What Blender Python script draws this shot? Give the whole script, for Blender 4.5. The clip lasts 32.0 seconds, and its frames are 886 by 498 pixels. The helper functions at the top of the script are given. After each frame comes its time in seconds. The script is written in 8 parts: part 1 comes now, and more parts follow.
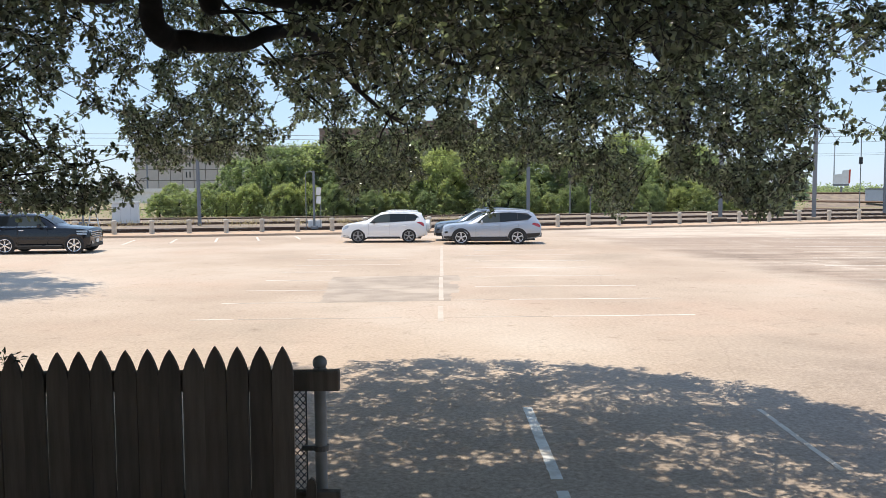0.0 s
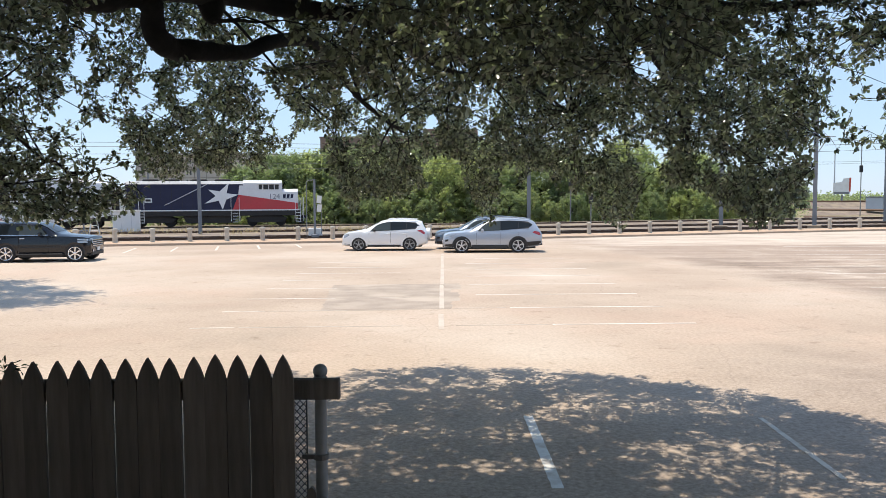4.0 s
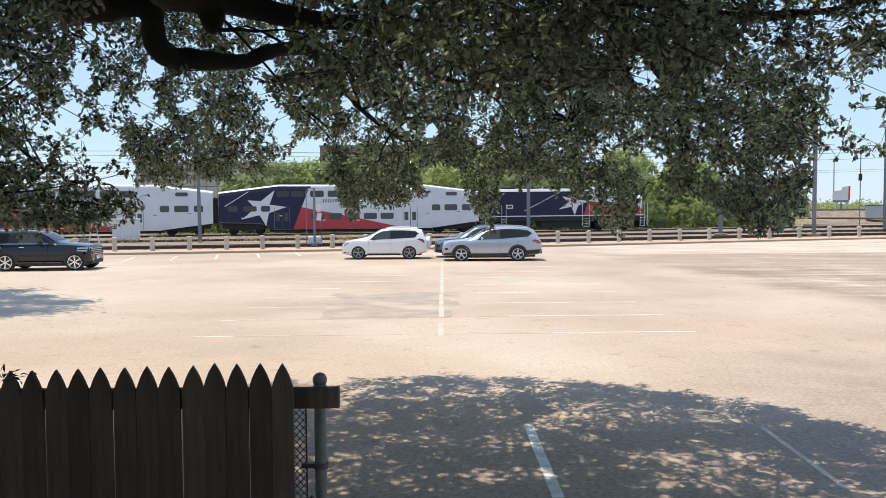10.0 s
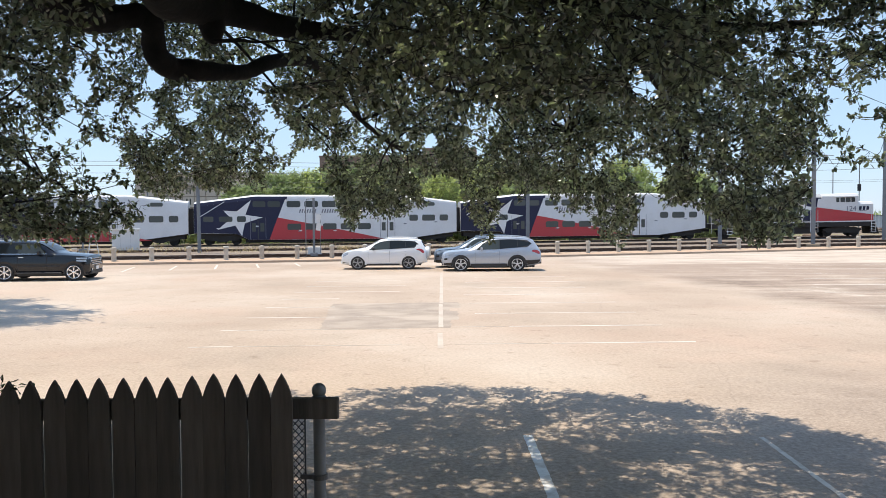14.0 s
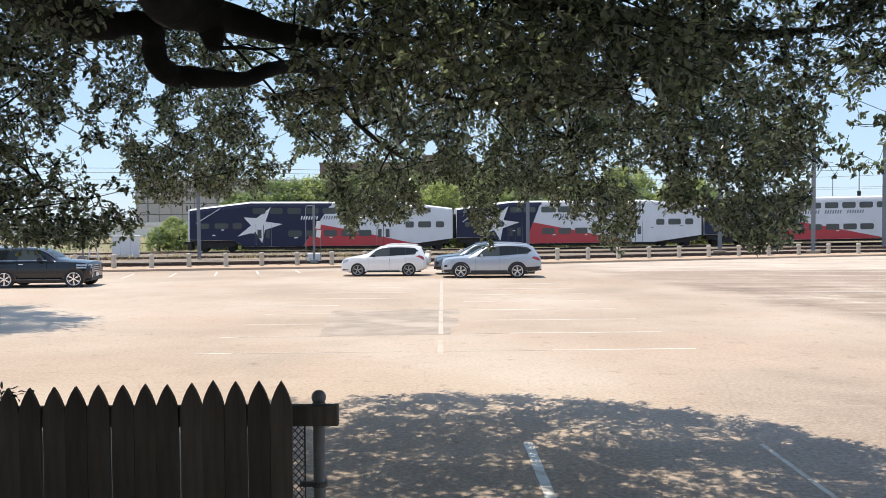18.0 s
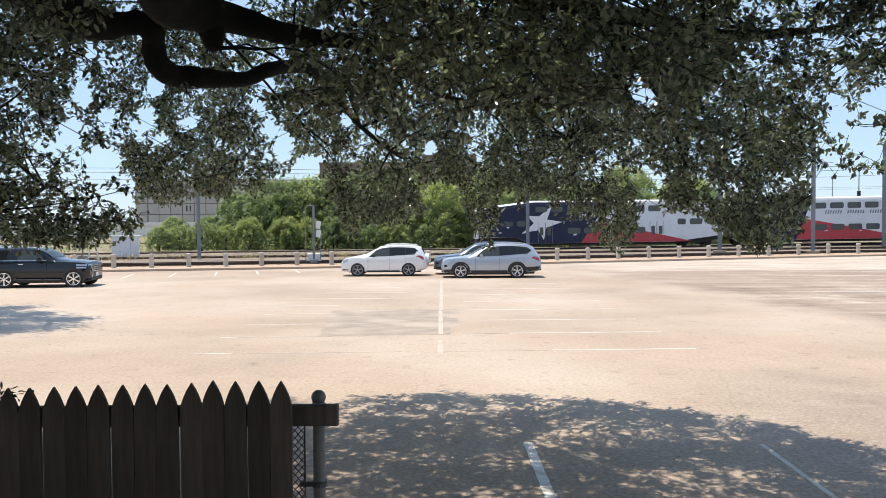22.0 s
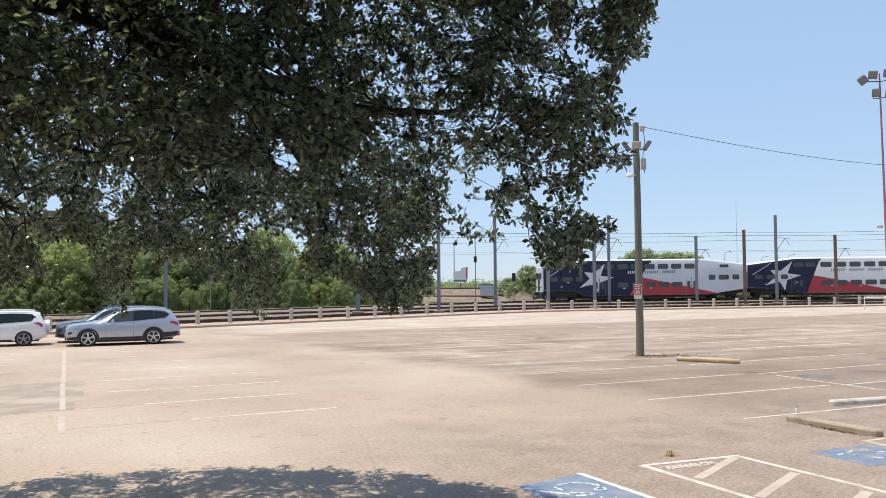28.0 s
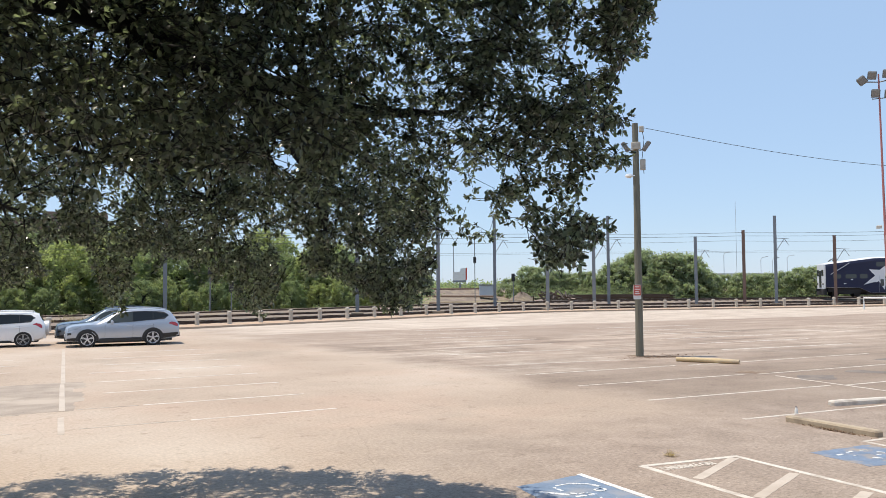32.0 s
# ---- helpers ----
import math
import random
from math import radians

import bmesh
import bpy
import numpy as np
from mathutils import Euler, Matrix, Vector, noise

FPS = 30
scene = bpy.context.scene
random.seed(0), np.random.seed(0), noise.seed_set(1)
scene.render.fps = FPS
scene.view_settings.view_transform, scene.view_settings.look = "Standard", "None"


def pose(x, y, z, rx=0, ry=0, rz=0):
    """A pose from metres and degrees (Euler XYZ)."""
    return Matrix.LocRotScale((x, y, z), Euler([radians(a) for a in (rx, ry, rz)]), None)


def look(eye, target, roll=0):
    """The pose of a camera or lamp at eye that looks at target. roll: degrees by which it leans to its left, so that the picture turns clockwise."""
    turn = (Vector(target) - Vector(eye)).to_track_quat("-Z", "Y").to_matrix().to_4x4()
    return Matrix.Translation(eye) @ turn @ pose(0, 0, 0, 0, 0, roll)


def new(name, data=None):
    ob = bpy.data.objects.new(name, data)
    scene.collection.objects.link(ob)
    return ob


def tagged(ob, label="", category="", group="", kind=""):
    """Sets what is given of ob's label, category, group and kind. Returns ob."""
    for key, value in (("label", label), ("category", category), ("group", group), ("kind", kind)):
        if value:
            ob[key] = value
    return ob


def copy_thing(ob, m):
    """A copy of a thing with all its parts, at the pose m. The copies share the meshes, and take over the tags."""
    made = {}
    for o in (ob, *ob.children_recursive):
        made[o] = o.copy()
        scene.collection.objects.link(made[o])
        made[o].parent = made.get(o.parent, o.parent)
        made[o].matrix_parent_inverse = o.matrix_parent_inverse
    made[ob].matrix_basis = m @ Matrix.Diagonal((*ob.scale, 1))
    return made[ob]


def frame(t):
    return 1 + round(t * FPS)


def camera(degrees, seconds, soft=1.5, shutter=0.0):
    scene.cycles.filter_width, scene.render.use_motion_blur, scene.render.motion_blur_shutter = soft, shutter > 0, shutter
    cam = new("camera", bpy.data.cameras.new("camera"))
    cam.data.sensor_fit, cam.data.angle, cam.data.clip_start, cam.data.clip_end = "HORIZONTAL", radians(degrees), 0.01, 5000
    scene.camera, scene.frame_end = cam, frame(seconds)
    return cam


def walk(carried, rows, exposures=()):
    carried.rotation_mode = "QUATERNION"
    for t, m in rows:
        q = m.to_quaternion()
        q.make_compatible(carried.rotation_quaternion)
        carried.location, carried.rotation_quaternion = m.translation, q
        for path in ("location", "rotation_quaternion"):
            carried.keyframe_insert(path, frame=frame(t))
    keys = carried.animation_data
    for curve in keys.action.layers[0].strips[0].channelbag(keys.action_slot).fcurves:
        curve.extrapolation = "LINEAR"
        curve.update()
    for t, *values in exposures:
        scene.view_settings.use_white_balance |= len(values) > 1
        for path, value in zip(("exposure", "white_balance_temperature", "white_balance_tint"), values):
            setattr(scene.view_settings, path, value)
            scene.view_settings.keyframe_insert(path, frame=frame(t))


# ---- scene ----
# ------------------------------------------------------------------ camera
EYE = (0.0, 0.0, 2.75)
PATH = [(0, 0.00, -4.20, 0.30), (0.5, 0.02, -4.28, 0.28), (1, 0.03, -4.21, 0.29), (1.5, 0.04, -4.23, 0.28), (2, 0.04, -4.31, 0.29), (2.5, 0.04, -4.17, 0.29), (3, 0.05, -4.02, 0.30), (3.5, 0.05, -3.84, 0.31), (5.5, 0.02, -3.17, 0.29), (6, 0.02, -3.23, 0.30), (6.5, 0.02, -3.37, 0.30), (7, 0.03, -3.28, 0.31), (7.5, 0.02, -3.22, 0.32), (8, 0.02, -3.22, 0.31), (8.5, 0.03, -3.28, 0.31), (9, 0.03, -3.23, 0.32), (9.5, 0.03, -3.16, 0.33), (10, 0.02, -3.02, 0.34), (10.5, 0.00, -2.79, 0.36), (11, -0.01, -2.66, 0.35), (11.5, -0.02, -2.55, 0.35), (12, -0.02, -2.42, 0.34), (12.5, -0.02, -2.30, 0.34), (13, -0.02, -2.24, 0.33), (13.5, -0.02, -2.24, 0.33), (14, -0.02, -2.30, 0.33), (14.5, -0.02, -2.36, 0.33), (16.5, -0.02, -1.86, 0.31), (17, -0.02, -1.86, 0.32), (17.5, -0.02, -1.87, 0.33), (18, -0.02, -1.82, 0.33), (18.5, -0.02, -1.74, 0.32), (19, -0.02, -1.74, 0.32), (19.5, -0.02, -1.69, 0.33), (20, -0.03, -1.56, 0.32), (20.5, -0.03, -1.51, 0.30), (21, -0.03, -1.37, 0.31), (21.5, -0.03, -1.44, 0.32), (22, -0.03, -1.82, 0.32), (22.5, -0.03, -1.84, 0.30), (23, -0.06, -1.41, 0.32), (23.5, -0.10, -1.24, 0.30), (24, -0.76, -2.24, 0.30), (24.5, -3.32, -2.33, 0.34), (25, -6.43, -1.88, 0.33), (25.5, -10.13, -1.40, 0.30), (26, -17.50, -0.70, 0.30), (26.2, -20.45, -0.07, 0.33), (26.5, -23.11, 0.84, 0.36), (28.5, -24.94, 2.65, 0.47), (29, -24.95, 2.88, 0.47), (29.5, -24.95, 2.82, 0.47), (30, -24.95, 2.65, 0.48), (30.5, -24.94, 2.59, 0.48), (31, -24.94, 2.59, 0.48), (31.5, -24.94, 2.53, 0.48), (32, -24.94, 2.47, 0.48)]
cam = camera(57.4, 32.0, soft=0.85)
walk(cam, [(t, pose(*EYE, 90 + p, r, y)) for t, y, p, r in PATH], exposures=[(0, 0.42), (23, 0.42), (24, 0.36), (25, 0.29), (27, 0.23), (32, 0.23)])

# ------------------------------------------------------------------ light
SUN_TO = Vector((-0.236, 0.138, 0.96)).normalized()
world = bpy.data.worlds.new("sky")
scene.world = world
world.use_nodes = True
wn = world.node_tree
sky = wn.nodes.new("ShaderNodeTexSky")
sky.sky_type = 'NISHITA'
sky.sun_disc = False
sky.sun_elevation = math.asin(SUN_TO.z)
sky.sun_rotation = math.atan2(SUN_TO.x, SUN_TO.y)
sky.air_density, sky.dust_density, sky.ozone_density = 1.0, 0.15, 1.0
wn.nodes["Background"].inputs["Strength"].default_value = 0.15
tint = wn.nodes.new("ShaderNodeMix")
tint.data_type = 'RGBA'
# summer haze, thick towards the horizon and thin overhead
sky_way = wn.nodes.new("ShaderNodeTexCoord")
sky_up = wn.nodes.new("ShaderNodeSeparateXYZ")
haze = wn.nodes.new("ShaderNodeMapRange")
haze.inputs["From Min"].default_value, haze.inputs["From Max"].default_value = 0.38, 0.95
haze.inputs["To Min"].default_value, haze.inputs["To Max"].default_value = 0.74, 0.12
wn.links.new(sky_way.outputs["Generated"], sky_up.inputs[0])
wn.links.new(sky_up.outputs["Z"], haze.inputs["Value"])
wn.links.new(haze.outputs[0], tint.inputs["Factor"])
tint.inputs["B"].default_value = (2.45, 3.45, 4.95, 1)
wn.links.new(sky.outputs[0], tint.inputs["A"])
wn.links.new(tint.outputs["Result"], wn.nodes["Background"].inputs["Color"])
sun_data = bpy.data.lights.new("sun", 'SUN')
sun_data.energy, sun_data.angle, sun_data.color = 3.8, radians(0.55), (1.0, 0.90, 0.76)
sun = new("sun", sun_data)
sun.matrix_world = look((SUN_TO * 60)[:], (0, 0, 0))

# ------------------------------------------------------------------ materials
def mat(name, color, rough=0.6, metal=0.0, vary=0.12, scale=3.0, fine=40.0, bump=0.0, per=0.0, second=None, coat=0.0, spec=0.5, island=0.0, grain=None):
    """Principled material with variation at two scales; grain stretches it; per: brightness change from object to object; second: a stain colour."""
    m = bpy.data.materials.new(name)
    m.use_nodes = True
    nt = m.node_tree
    b = nt.nodes["Principled BSDF"]
    N, L = nt.nodes.new, nt.links.new
    b.inputs["Roughness"].default_value, b.inputs["Metallic"].default_value = rough, metal
    b.inputs["Coat Weight"].default_value, b.inputs["Specular IOR Level"].default_value = coat, spec
    tc = N("ShaderNodeTexCoord")
    n1, n2 = N("ShaderNodeTexNoise"), N("ShaderNodeTexNoise")
    n1.inputs["Scale"].default_value, n1.inputs["Detail"].default_value = scale, 5
    n2.inputs["Scale"].default_value, n2.inputs["Detail"].default_value = fine, 3
    way = tc.outputs["Object"]
    if grain:
        mp = N("ShaderNodeMapping")
        mp.inputs["Scale"].default_value = grain
        L(way, mp.inputs["Vector"])
        way = mp.outputs[0]
    L(way, n1.inputs["Vector"]), L(way, n2.inputs["Vector"])
    add = N("ShaderNodeMath"); add.operation = 'ADD'
    L(n1.outputs["Fac"], add.inputs[0]), L(n2.outputs["Fac"], add.inputs[1])
    mr = N("ShaderNodeMapRange")
    mr.inputs["From Min"].default_value, mr.inputs["From Max"].default_value = 0.6, 1.4
    mr.inputs["To Min"].default_value, mr.inputs["To Max"].default_value = 1 - vary, 1 + vary
    L(add.outputs[0], mr.inputs["Value"])
    val = mr.outputs[0]
    if per or island:
        src = N("ShaderNodeObjectInfo").outputs["Random"] if per else N("ShaderNodeNewGeometry").outputs["Random Per Island"]
        k = per or island
        pr = N("ShaderNodeMapRange")
        pr.inputs["To Min"].default_value, pr.inputs["To Max"].default_value = 1 - k, 1 + k
        L(src, pr.inputs["Value"])
        mu = N("ShaderNodeMath"); mu.operation = 'MULTIPLY'
        L(val, mu.inputs[0]), L(pr.outputs[0], mu.inputs[1])
        val = mu.outputs[0]
    mix = N("ShaderNodeMix"); mix.data_type = 'RGBA'; mix.blend_type = 'MULTIPLY'
    mix.inputs["Factor"].default_value = 1.0
    mix.inputs["A"].default_value = (*color, 1)
    L(val, mix.inputs["B"])
    out = mix.outputs["Result"]
    if second:
        sc, amount, sscale = second
        n3 = N("ShaderNodeTexNoise")
        n3.inputs["Scale"].default_value, n3.inputs["Detail"].default_value = sscale, 6
        L(way, n3.inputs["Vector"])
        r3 = N("ShaderNodeMapRange")
        r3.inputs["From Min"].default_value, r3.inputs["From Max"].default_value = 0.48, 0.66
        r3.inputs["To Max"].default_value = amount
        L(n3.outputs["Fac"], r3.inputs["Value"])
        mx = N("ShaderNodeMix"); mx.data_type = 'RGBA'
        L(r3.outputs[0], mx.inputs["Factor"]), L(out, mx.inputs["A"])
        mx.inputs["B"].default_value = (*sc, 1)
        out = mx.outputs["Result"]
    L(out, b.inputs["Base Color"])
    if bump:
        bp = N("ShaderNodeBump")
        bp.inputs["Strength"].default_value, bp.inputs["Distance"].default_value = bump, 0.01
        L(n2.outputs["Fac"], bp.inputs["Height"]), L(bp.outputs[0], b.inputs["Normal"])
    return m


def leaf_mat(name, color, trans=0.35, vary=0.35, rough=0.5, spec=0.4, second=None, through_tint=(1.1, 1.5, 0.7)):
    """Leaves: a glossy upper face with light coming through, varied leaf by leaf."""
    m = bpy.data.materials.new(name)
    m.use_nodes = True
    nt = m.node_tree
    b = nt.nodes["Principled BSDF"]
    N, L = nt.nodes.new, nt.links.new
    g = N("ShaderNodeNewGeometry")
    mr = N("ShaderNodeMapRange")
    mr.inputs["To Min"].default_value, mr.inputs["To Max"].default_value = 1 - vary, 1 + vary
    L(g.outputs["Random Per Island"], mr.inputs["Value"])
    tc = N("ShaderNodeTexCoord")
    n = N("ShaderNodeTexNoise"); n.inputs["Scale"].default_value = 0.8
    L(tc.outputs["Object"], n.inputs["Vector"])
    mr2 = N("ShaderNodeMapRange")
    mr2.inputs["From Min"].default_value, mr2.inputs["From Max"].default_value = 0.35, 0.65
    L(n.outputs["Fac"], mr2.inputs["Value"])
    cm = N("ShaderNodeMix"); cm.data_type = 'RGBA'
    cm.inputs["A"].default_value = (*color, 1)
    cm.inputs["B"].default_value = (*(second or color), 1)
    L(mr2.outputs[0], cm.inputs["Factor"])
    mix = N("ShaderNodeMix"); mix.data_type = 'RGBA'; mix.blend_type = 'MULTIPLY'
    mix.inputs["Factor"].default_value = 1.0
    L(cm.outputs["Result"], mix.inputs["A"]), L(mr.outputs[0], mix.inputs["B"])
    L(mix.outputs["Result"], b.inputs["Base Color"])
    b.inputs["Roughness"].default_value, b.inputs["Specular IOR Level"].default_value = rough, spec
    tr = N("ShaderNodeBsdfTranslucent")
    bright = N("ShaderNodeMix"); bright.data_type = 'RGBA'; bright.blend_type = 'MULTIPLY'
    bright.inputs["Factor"].default_value = 1.0
    bright.inputs["B"].default_value = (*through_tint, 1)
    L(mix.outputs["Result"], bright.inputs["A"]), L(bright.outputs["Result"], tr.inputs["Color"])
    ms = N("ShaderNodeMixShader"); ms.inputs[0].default_value = trans
    L(b.outputs[0], ms.inputs[1]), L(tr.outputs[0], ms.inputs[2])
    L(ms.outputs[0], nt.nodes["Material Output"].inputs["Surface"])
    return m


def glass_mat(name, color, rough=0.05):
    m = mat(name, color, rough, 0.0, 0.05, 1.0, 8.0, spec=0.35, coat=0.0)
    return m


def lot_mat():
    """Sun-bleached concrete and asphalt lot: broad pale and pinkish sweeps, tyre-darkened lanes, grit and hairline cracks."""
    m = bpy.data.materials.new("bleached_pavement")
    m.use_nodes = True
    nt = m.node_tree
    b = nt.nodes["Principled BSDF"]
    N, L = nt.nodes.new, nt.links.new
    tc = N("ShaderNodeTexCoord")

    def noise(scale, detail=6, rough=0.6, stretch=None, seed=0.0):
        n = N("ShaderNodeTexNoise")
        n.inputs["Scale"].default_value, n.inputs["Detail"].default_value, n.inputs["Roughness"].default_value = scale, detail, rough
        mp = N("ShaderNodeMapping")
        mp.inputs["Scale"].default_value = stretch or (1, 1, 1)
        mp.inputs["Location"].default_value = (seed, seed * 0.7, 0)
        L(tc.outputs["Object"], mp.inputs["Vector"]), L(mp.outputs[0], n.inputs["Vector"])
        return n.outputs["Fac"]

    def ramp(fac, stops):
        r = N("ShaderNodeValToRGB")
        L(fac, r.inputs["Fac"])
        e = r.color_ramp.elements
        while len(e) < len(stops):
            e.new(0.5)
        for el, (p, c) in zip(e, stops):
            el.position, el.color = p, (*c, 1)
        return r.outputs["Color"]

    def blend(a, bcol, fac, mode='MIX'):
        x = N("ShaderNodeMix"); x.data_type = 'RGBA'; x.blend_type = mode
        for key, v in (("A", a), ("B", bcol), ("Factor", fac)):
            if hasattr(v, "links") or hasattr(v, "is_linked"):
                L(v, x.inputs[key])
            else:
                x.inputs[key].default_value = (*v, 1) if isinstance(v, tuple) else v
        return x.outputs["Result"]

    def rng(fac, a, c, lo=0.0, hi=1.0):
        r = N("ShaderNodeMapRange")
        r.inputs["From Min"].default_value, r.inputs["From Max"].default_value = a, c
        r.inputs["To Min"].default_value, r.inputs["To Max"].default_value = lo, hi
        L(fac, r.inputs["Value"])
        return r.outputs[0]

    base = ramp(noise(0.10, 5, 0.55), [(0.38, (0.405, 0.325, 0.252)), (0.50, (0.475, 0.39, 0.31)), (0.62, (0.535, 0.462, 0.382))])
    base = blend(base, (0.50, 0.37, 0.285), rng(noise(0.17, 5, 0.55, None, 13), 0.52, 0.68, 0, 0.45))
    base = blend(base, (0.37, 0.315, 0.25), rng(noise(0.20, 7, 0.68, (0.8, 0.8, 1), 31), 0.54, 0.68, 0, 0.6))
    # greyer, darker surface in the far right part of the lot
    sep = N("ShaderNodeSeparateXYZ")
    L(tc.outputs["Object"], sep.inputs[0])
    ln = N("ShaderNodeMath"); ln.operation = 'MULTIPLY_ADD'
    ln.inputs[1].default_value = 0.14
    L(sep.outputs["Y"], ln.inputs[0]), L(sep.outputs["X"], ln.inputs[2])
    wob = N("ShaderNodeMath"); wob.operation = 'MULTIPLY_ADD'
    wob.inputs[1].default_value = 3.0
    L(noise(0.25, 5, 0.6, None, 5), wob.inputs[0]), L(ln.outputs[0], wob.inputs[2])
    grey = rng(wob.outputs[0], 15.4, 17.4, 0.0, 0.9)
    streaks = ramp(noise(0.30, 8, 0.72, (1.0, 0.75, 1), 77), [(0.34, (0.235, 0.182, 0.142)), (0.46, (0.345, 0.276, 0.22)), (0.57, (0.405, 0.337, 0.275)), (0.66, (0.57, 0.505, 0.43))])
    strips = ramp(noise(0.42, 7, 0.68, (0.3, 1.9, 1), 41), [(0.36, (0.64, 0.62, 0.61)), (0.5, (1.0, 0.99, 0.98)), (0.62, (1.32, 1.33, 1.34))])
    streaks = blend(streaks, strips, 1.0, 'MULTIPLY')
    base = blend(base, streaks, grey)
    # a paler strip along the kerb and a darker lane on this side of it
    band = N("ShaderNodeMath"); band.operation = 'MULTIPLY_ADD'
    band.inputs[1].default_value = 7.0
    L(noise(0.12, 6, 0.65, (0.6, 1.0, 1), 88), band.inputs[0]), L(sep.outputs["Y"], band.inputs[2])
    east = rng(wob.outputs[0], 15.4, 19.0)
    pale = N("ShaderNodeMath"); pale.operation = 'MULTIPLY'
    L(rng(band.outputs[0], 48.6, 49.8, 0.0, 0.9), pale.inputs[0]), L(east, pale.inputs[1])
    lane = N("ShaderNodeMath"); lane.operation = 'MULTIPLY'
    L(rng(band.outputs[0], 37.5, 41.0, 0.0, 0.6), lane.inputs[0]), L(east, lane.inputs[1])
    base = blend(base, (0.355, 0.28, 0.222), lane.outputs[0])
    base = blend(base, ramp(noise(0.5, 7, 0.7, (0.5, 1.3, 1), 12), [(0.38, (0.44, 0.365, 0.295)), (0.52, (0.56, 0.485, 0.405)), (0.64, (0.64, 0.57, 0.485))]), pale.outputs[0])
    # older asphalt in the bays on this side of the timber pole
    old = N("ShaderNodeMath"); old.operation = 'MULTIPLY'
    near = N("ShaderNodeMath"); near.operation = 'MULTIPLY_ADD'
    near.inputs[1].default_value = 6.0
    L(noise(0.3, 5, 0.6, None, 19), near.inputs[0]), L(sep.outputs["Y"], near.inputs[2])
    L(rng(near.outputs[0], 20.0, 31.0, 1.0, 0.0), old.inputs[0]), L(rng(wob.outputs[0], 15.4, 17.2), old.inputs[1])
    base = blend(base, ramp(noise(0.5, 5, 0.65, (0.7, 1.0, 1), 63), [(0.35, (0.225, 0.175, 0.135)), (0.65, (0.30, 0.24, 0.187))]), rng(old.outputs[0], 0.0, 1.0, 0.0, 0.85))
    # browner, well-trodden ground towards the bays with the blue squares
    trod = N("ShaderNodeMath"); trod.operation = 'MULTIPLY'
    step = N("ShaderNodeMath"); step.operation = 'MULTIPLY_ADD'
    step.inputs[1].default_value = 5.0
    L(noise(0.4, 6, 0.62, None, 27), step.inputs[0]), L(sep.outputs["Y"], step.inputs[2])
    L(rng(step.outputs[0], 14.4, 17.2, 0.85, 0.0), trod.inputs[0]), L(rng(sep.outputs["X"], 2.5, 6.5), trod.inputs[1])
    base = blend(base, ramp(noise(1.1, 6, 0.7, None, 9), [(0.34, (0.265, 0.212, 0.170)), (0.5, (0.335, 0.272, 0.220)), (0.66, (0.405, 0.333, 0.272))]), trod.outputs[0])
    # ground under the oak darkened by place: tree shade put into the pavement colour
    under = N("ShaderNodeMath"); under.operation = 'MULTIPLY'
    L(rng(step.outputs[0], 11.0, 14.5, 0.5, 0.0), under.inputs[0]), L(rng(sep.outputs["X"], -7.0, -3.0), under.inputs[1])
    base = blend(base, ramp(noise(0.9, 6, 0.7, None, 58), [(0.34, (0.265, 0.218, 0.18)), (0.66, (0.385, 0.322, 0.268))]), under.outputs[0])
    grit = noise(14.0, 4, 0.7)
    base = blend(base, ramp(grit, [(0.3, (0.84, 0.83, 0.82)), (0.7, (1.12, 1.12, 1.12))]), 1.0, 'MULTIPLY')
    base = blend(base, ramp(noise(17.0, 7, 0.8, None, 33), [(0.36, (0.66, 0.65, 0.64)), (0.5, (1.0, 1.0, 1.0)), (0.64, (1.28, 1.28, 1.27))]), rng(step.outputs[0], 12.0, 17.0, 1.0, 0.25), 'MULTIPLY')
    spots = noise(2.3, 5, 0.7, None, 51)
    base = blend(base, ramp(spots, [(0.28, (0.72, 0.70, 0.68)), (0.42, (1, 1, 1))]), 1.0, 'MULTIPLY')
    v = N("ShaderNodeTexVoronoi"); v.feature = 'DISTANCE_TO_EDGE'
    v.inputs["Scale"].default_value = 0.16
    wv = N("ShaderNodeMix"); wv.data_type = 'RGBA'; wv.blend_type = 'ADD'; wv.inputs["Factor"].default_value = 1.6
    nn = N("ShaderNodeTexNoise"); nn.inputs["Scale"].default_value, nn.inputs["Detail"].default_value = 0.6, 6
    L(tc.outputs["Object"], nn.inputs["Vector"])
    L(tc.outputs["Object"], wv.inputs["A"]), L(nn.outputs["Color"], wv.inputs["B"]), L(wv.outputs["Result"], v.inputs["Vector"])
    crack = rng(v.outputs["Distance"], 0.0, 0.0025, 0.86, 1.0)
    base = blend(base, crack, 1.0, 'MULTIPLY')
    base = blend(base, (1.022, 1.0, 0.985), 1.0, 'MULTIPLY')
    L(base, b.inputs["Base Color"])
    b.inputs["Roughness"].default_value, b.inputs["Specular IOR Level"].default_value = 0.85, 0.25
    bp = N("ShaderNodeBump")
    bp.inputs["Strength"].default_value, bp.inputs["Distance"].default_value = 0.07, 0.01
    L(noise(45.0, 3, 0.7), bp.inputs["Height"]), L(bp.outputs[0], b.inputs["Normal"])
    return m


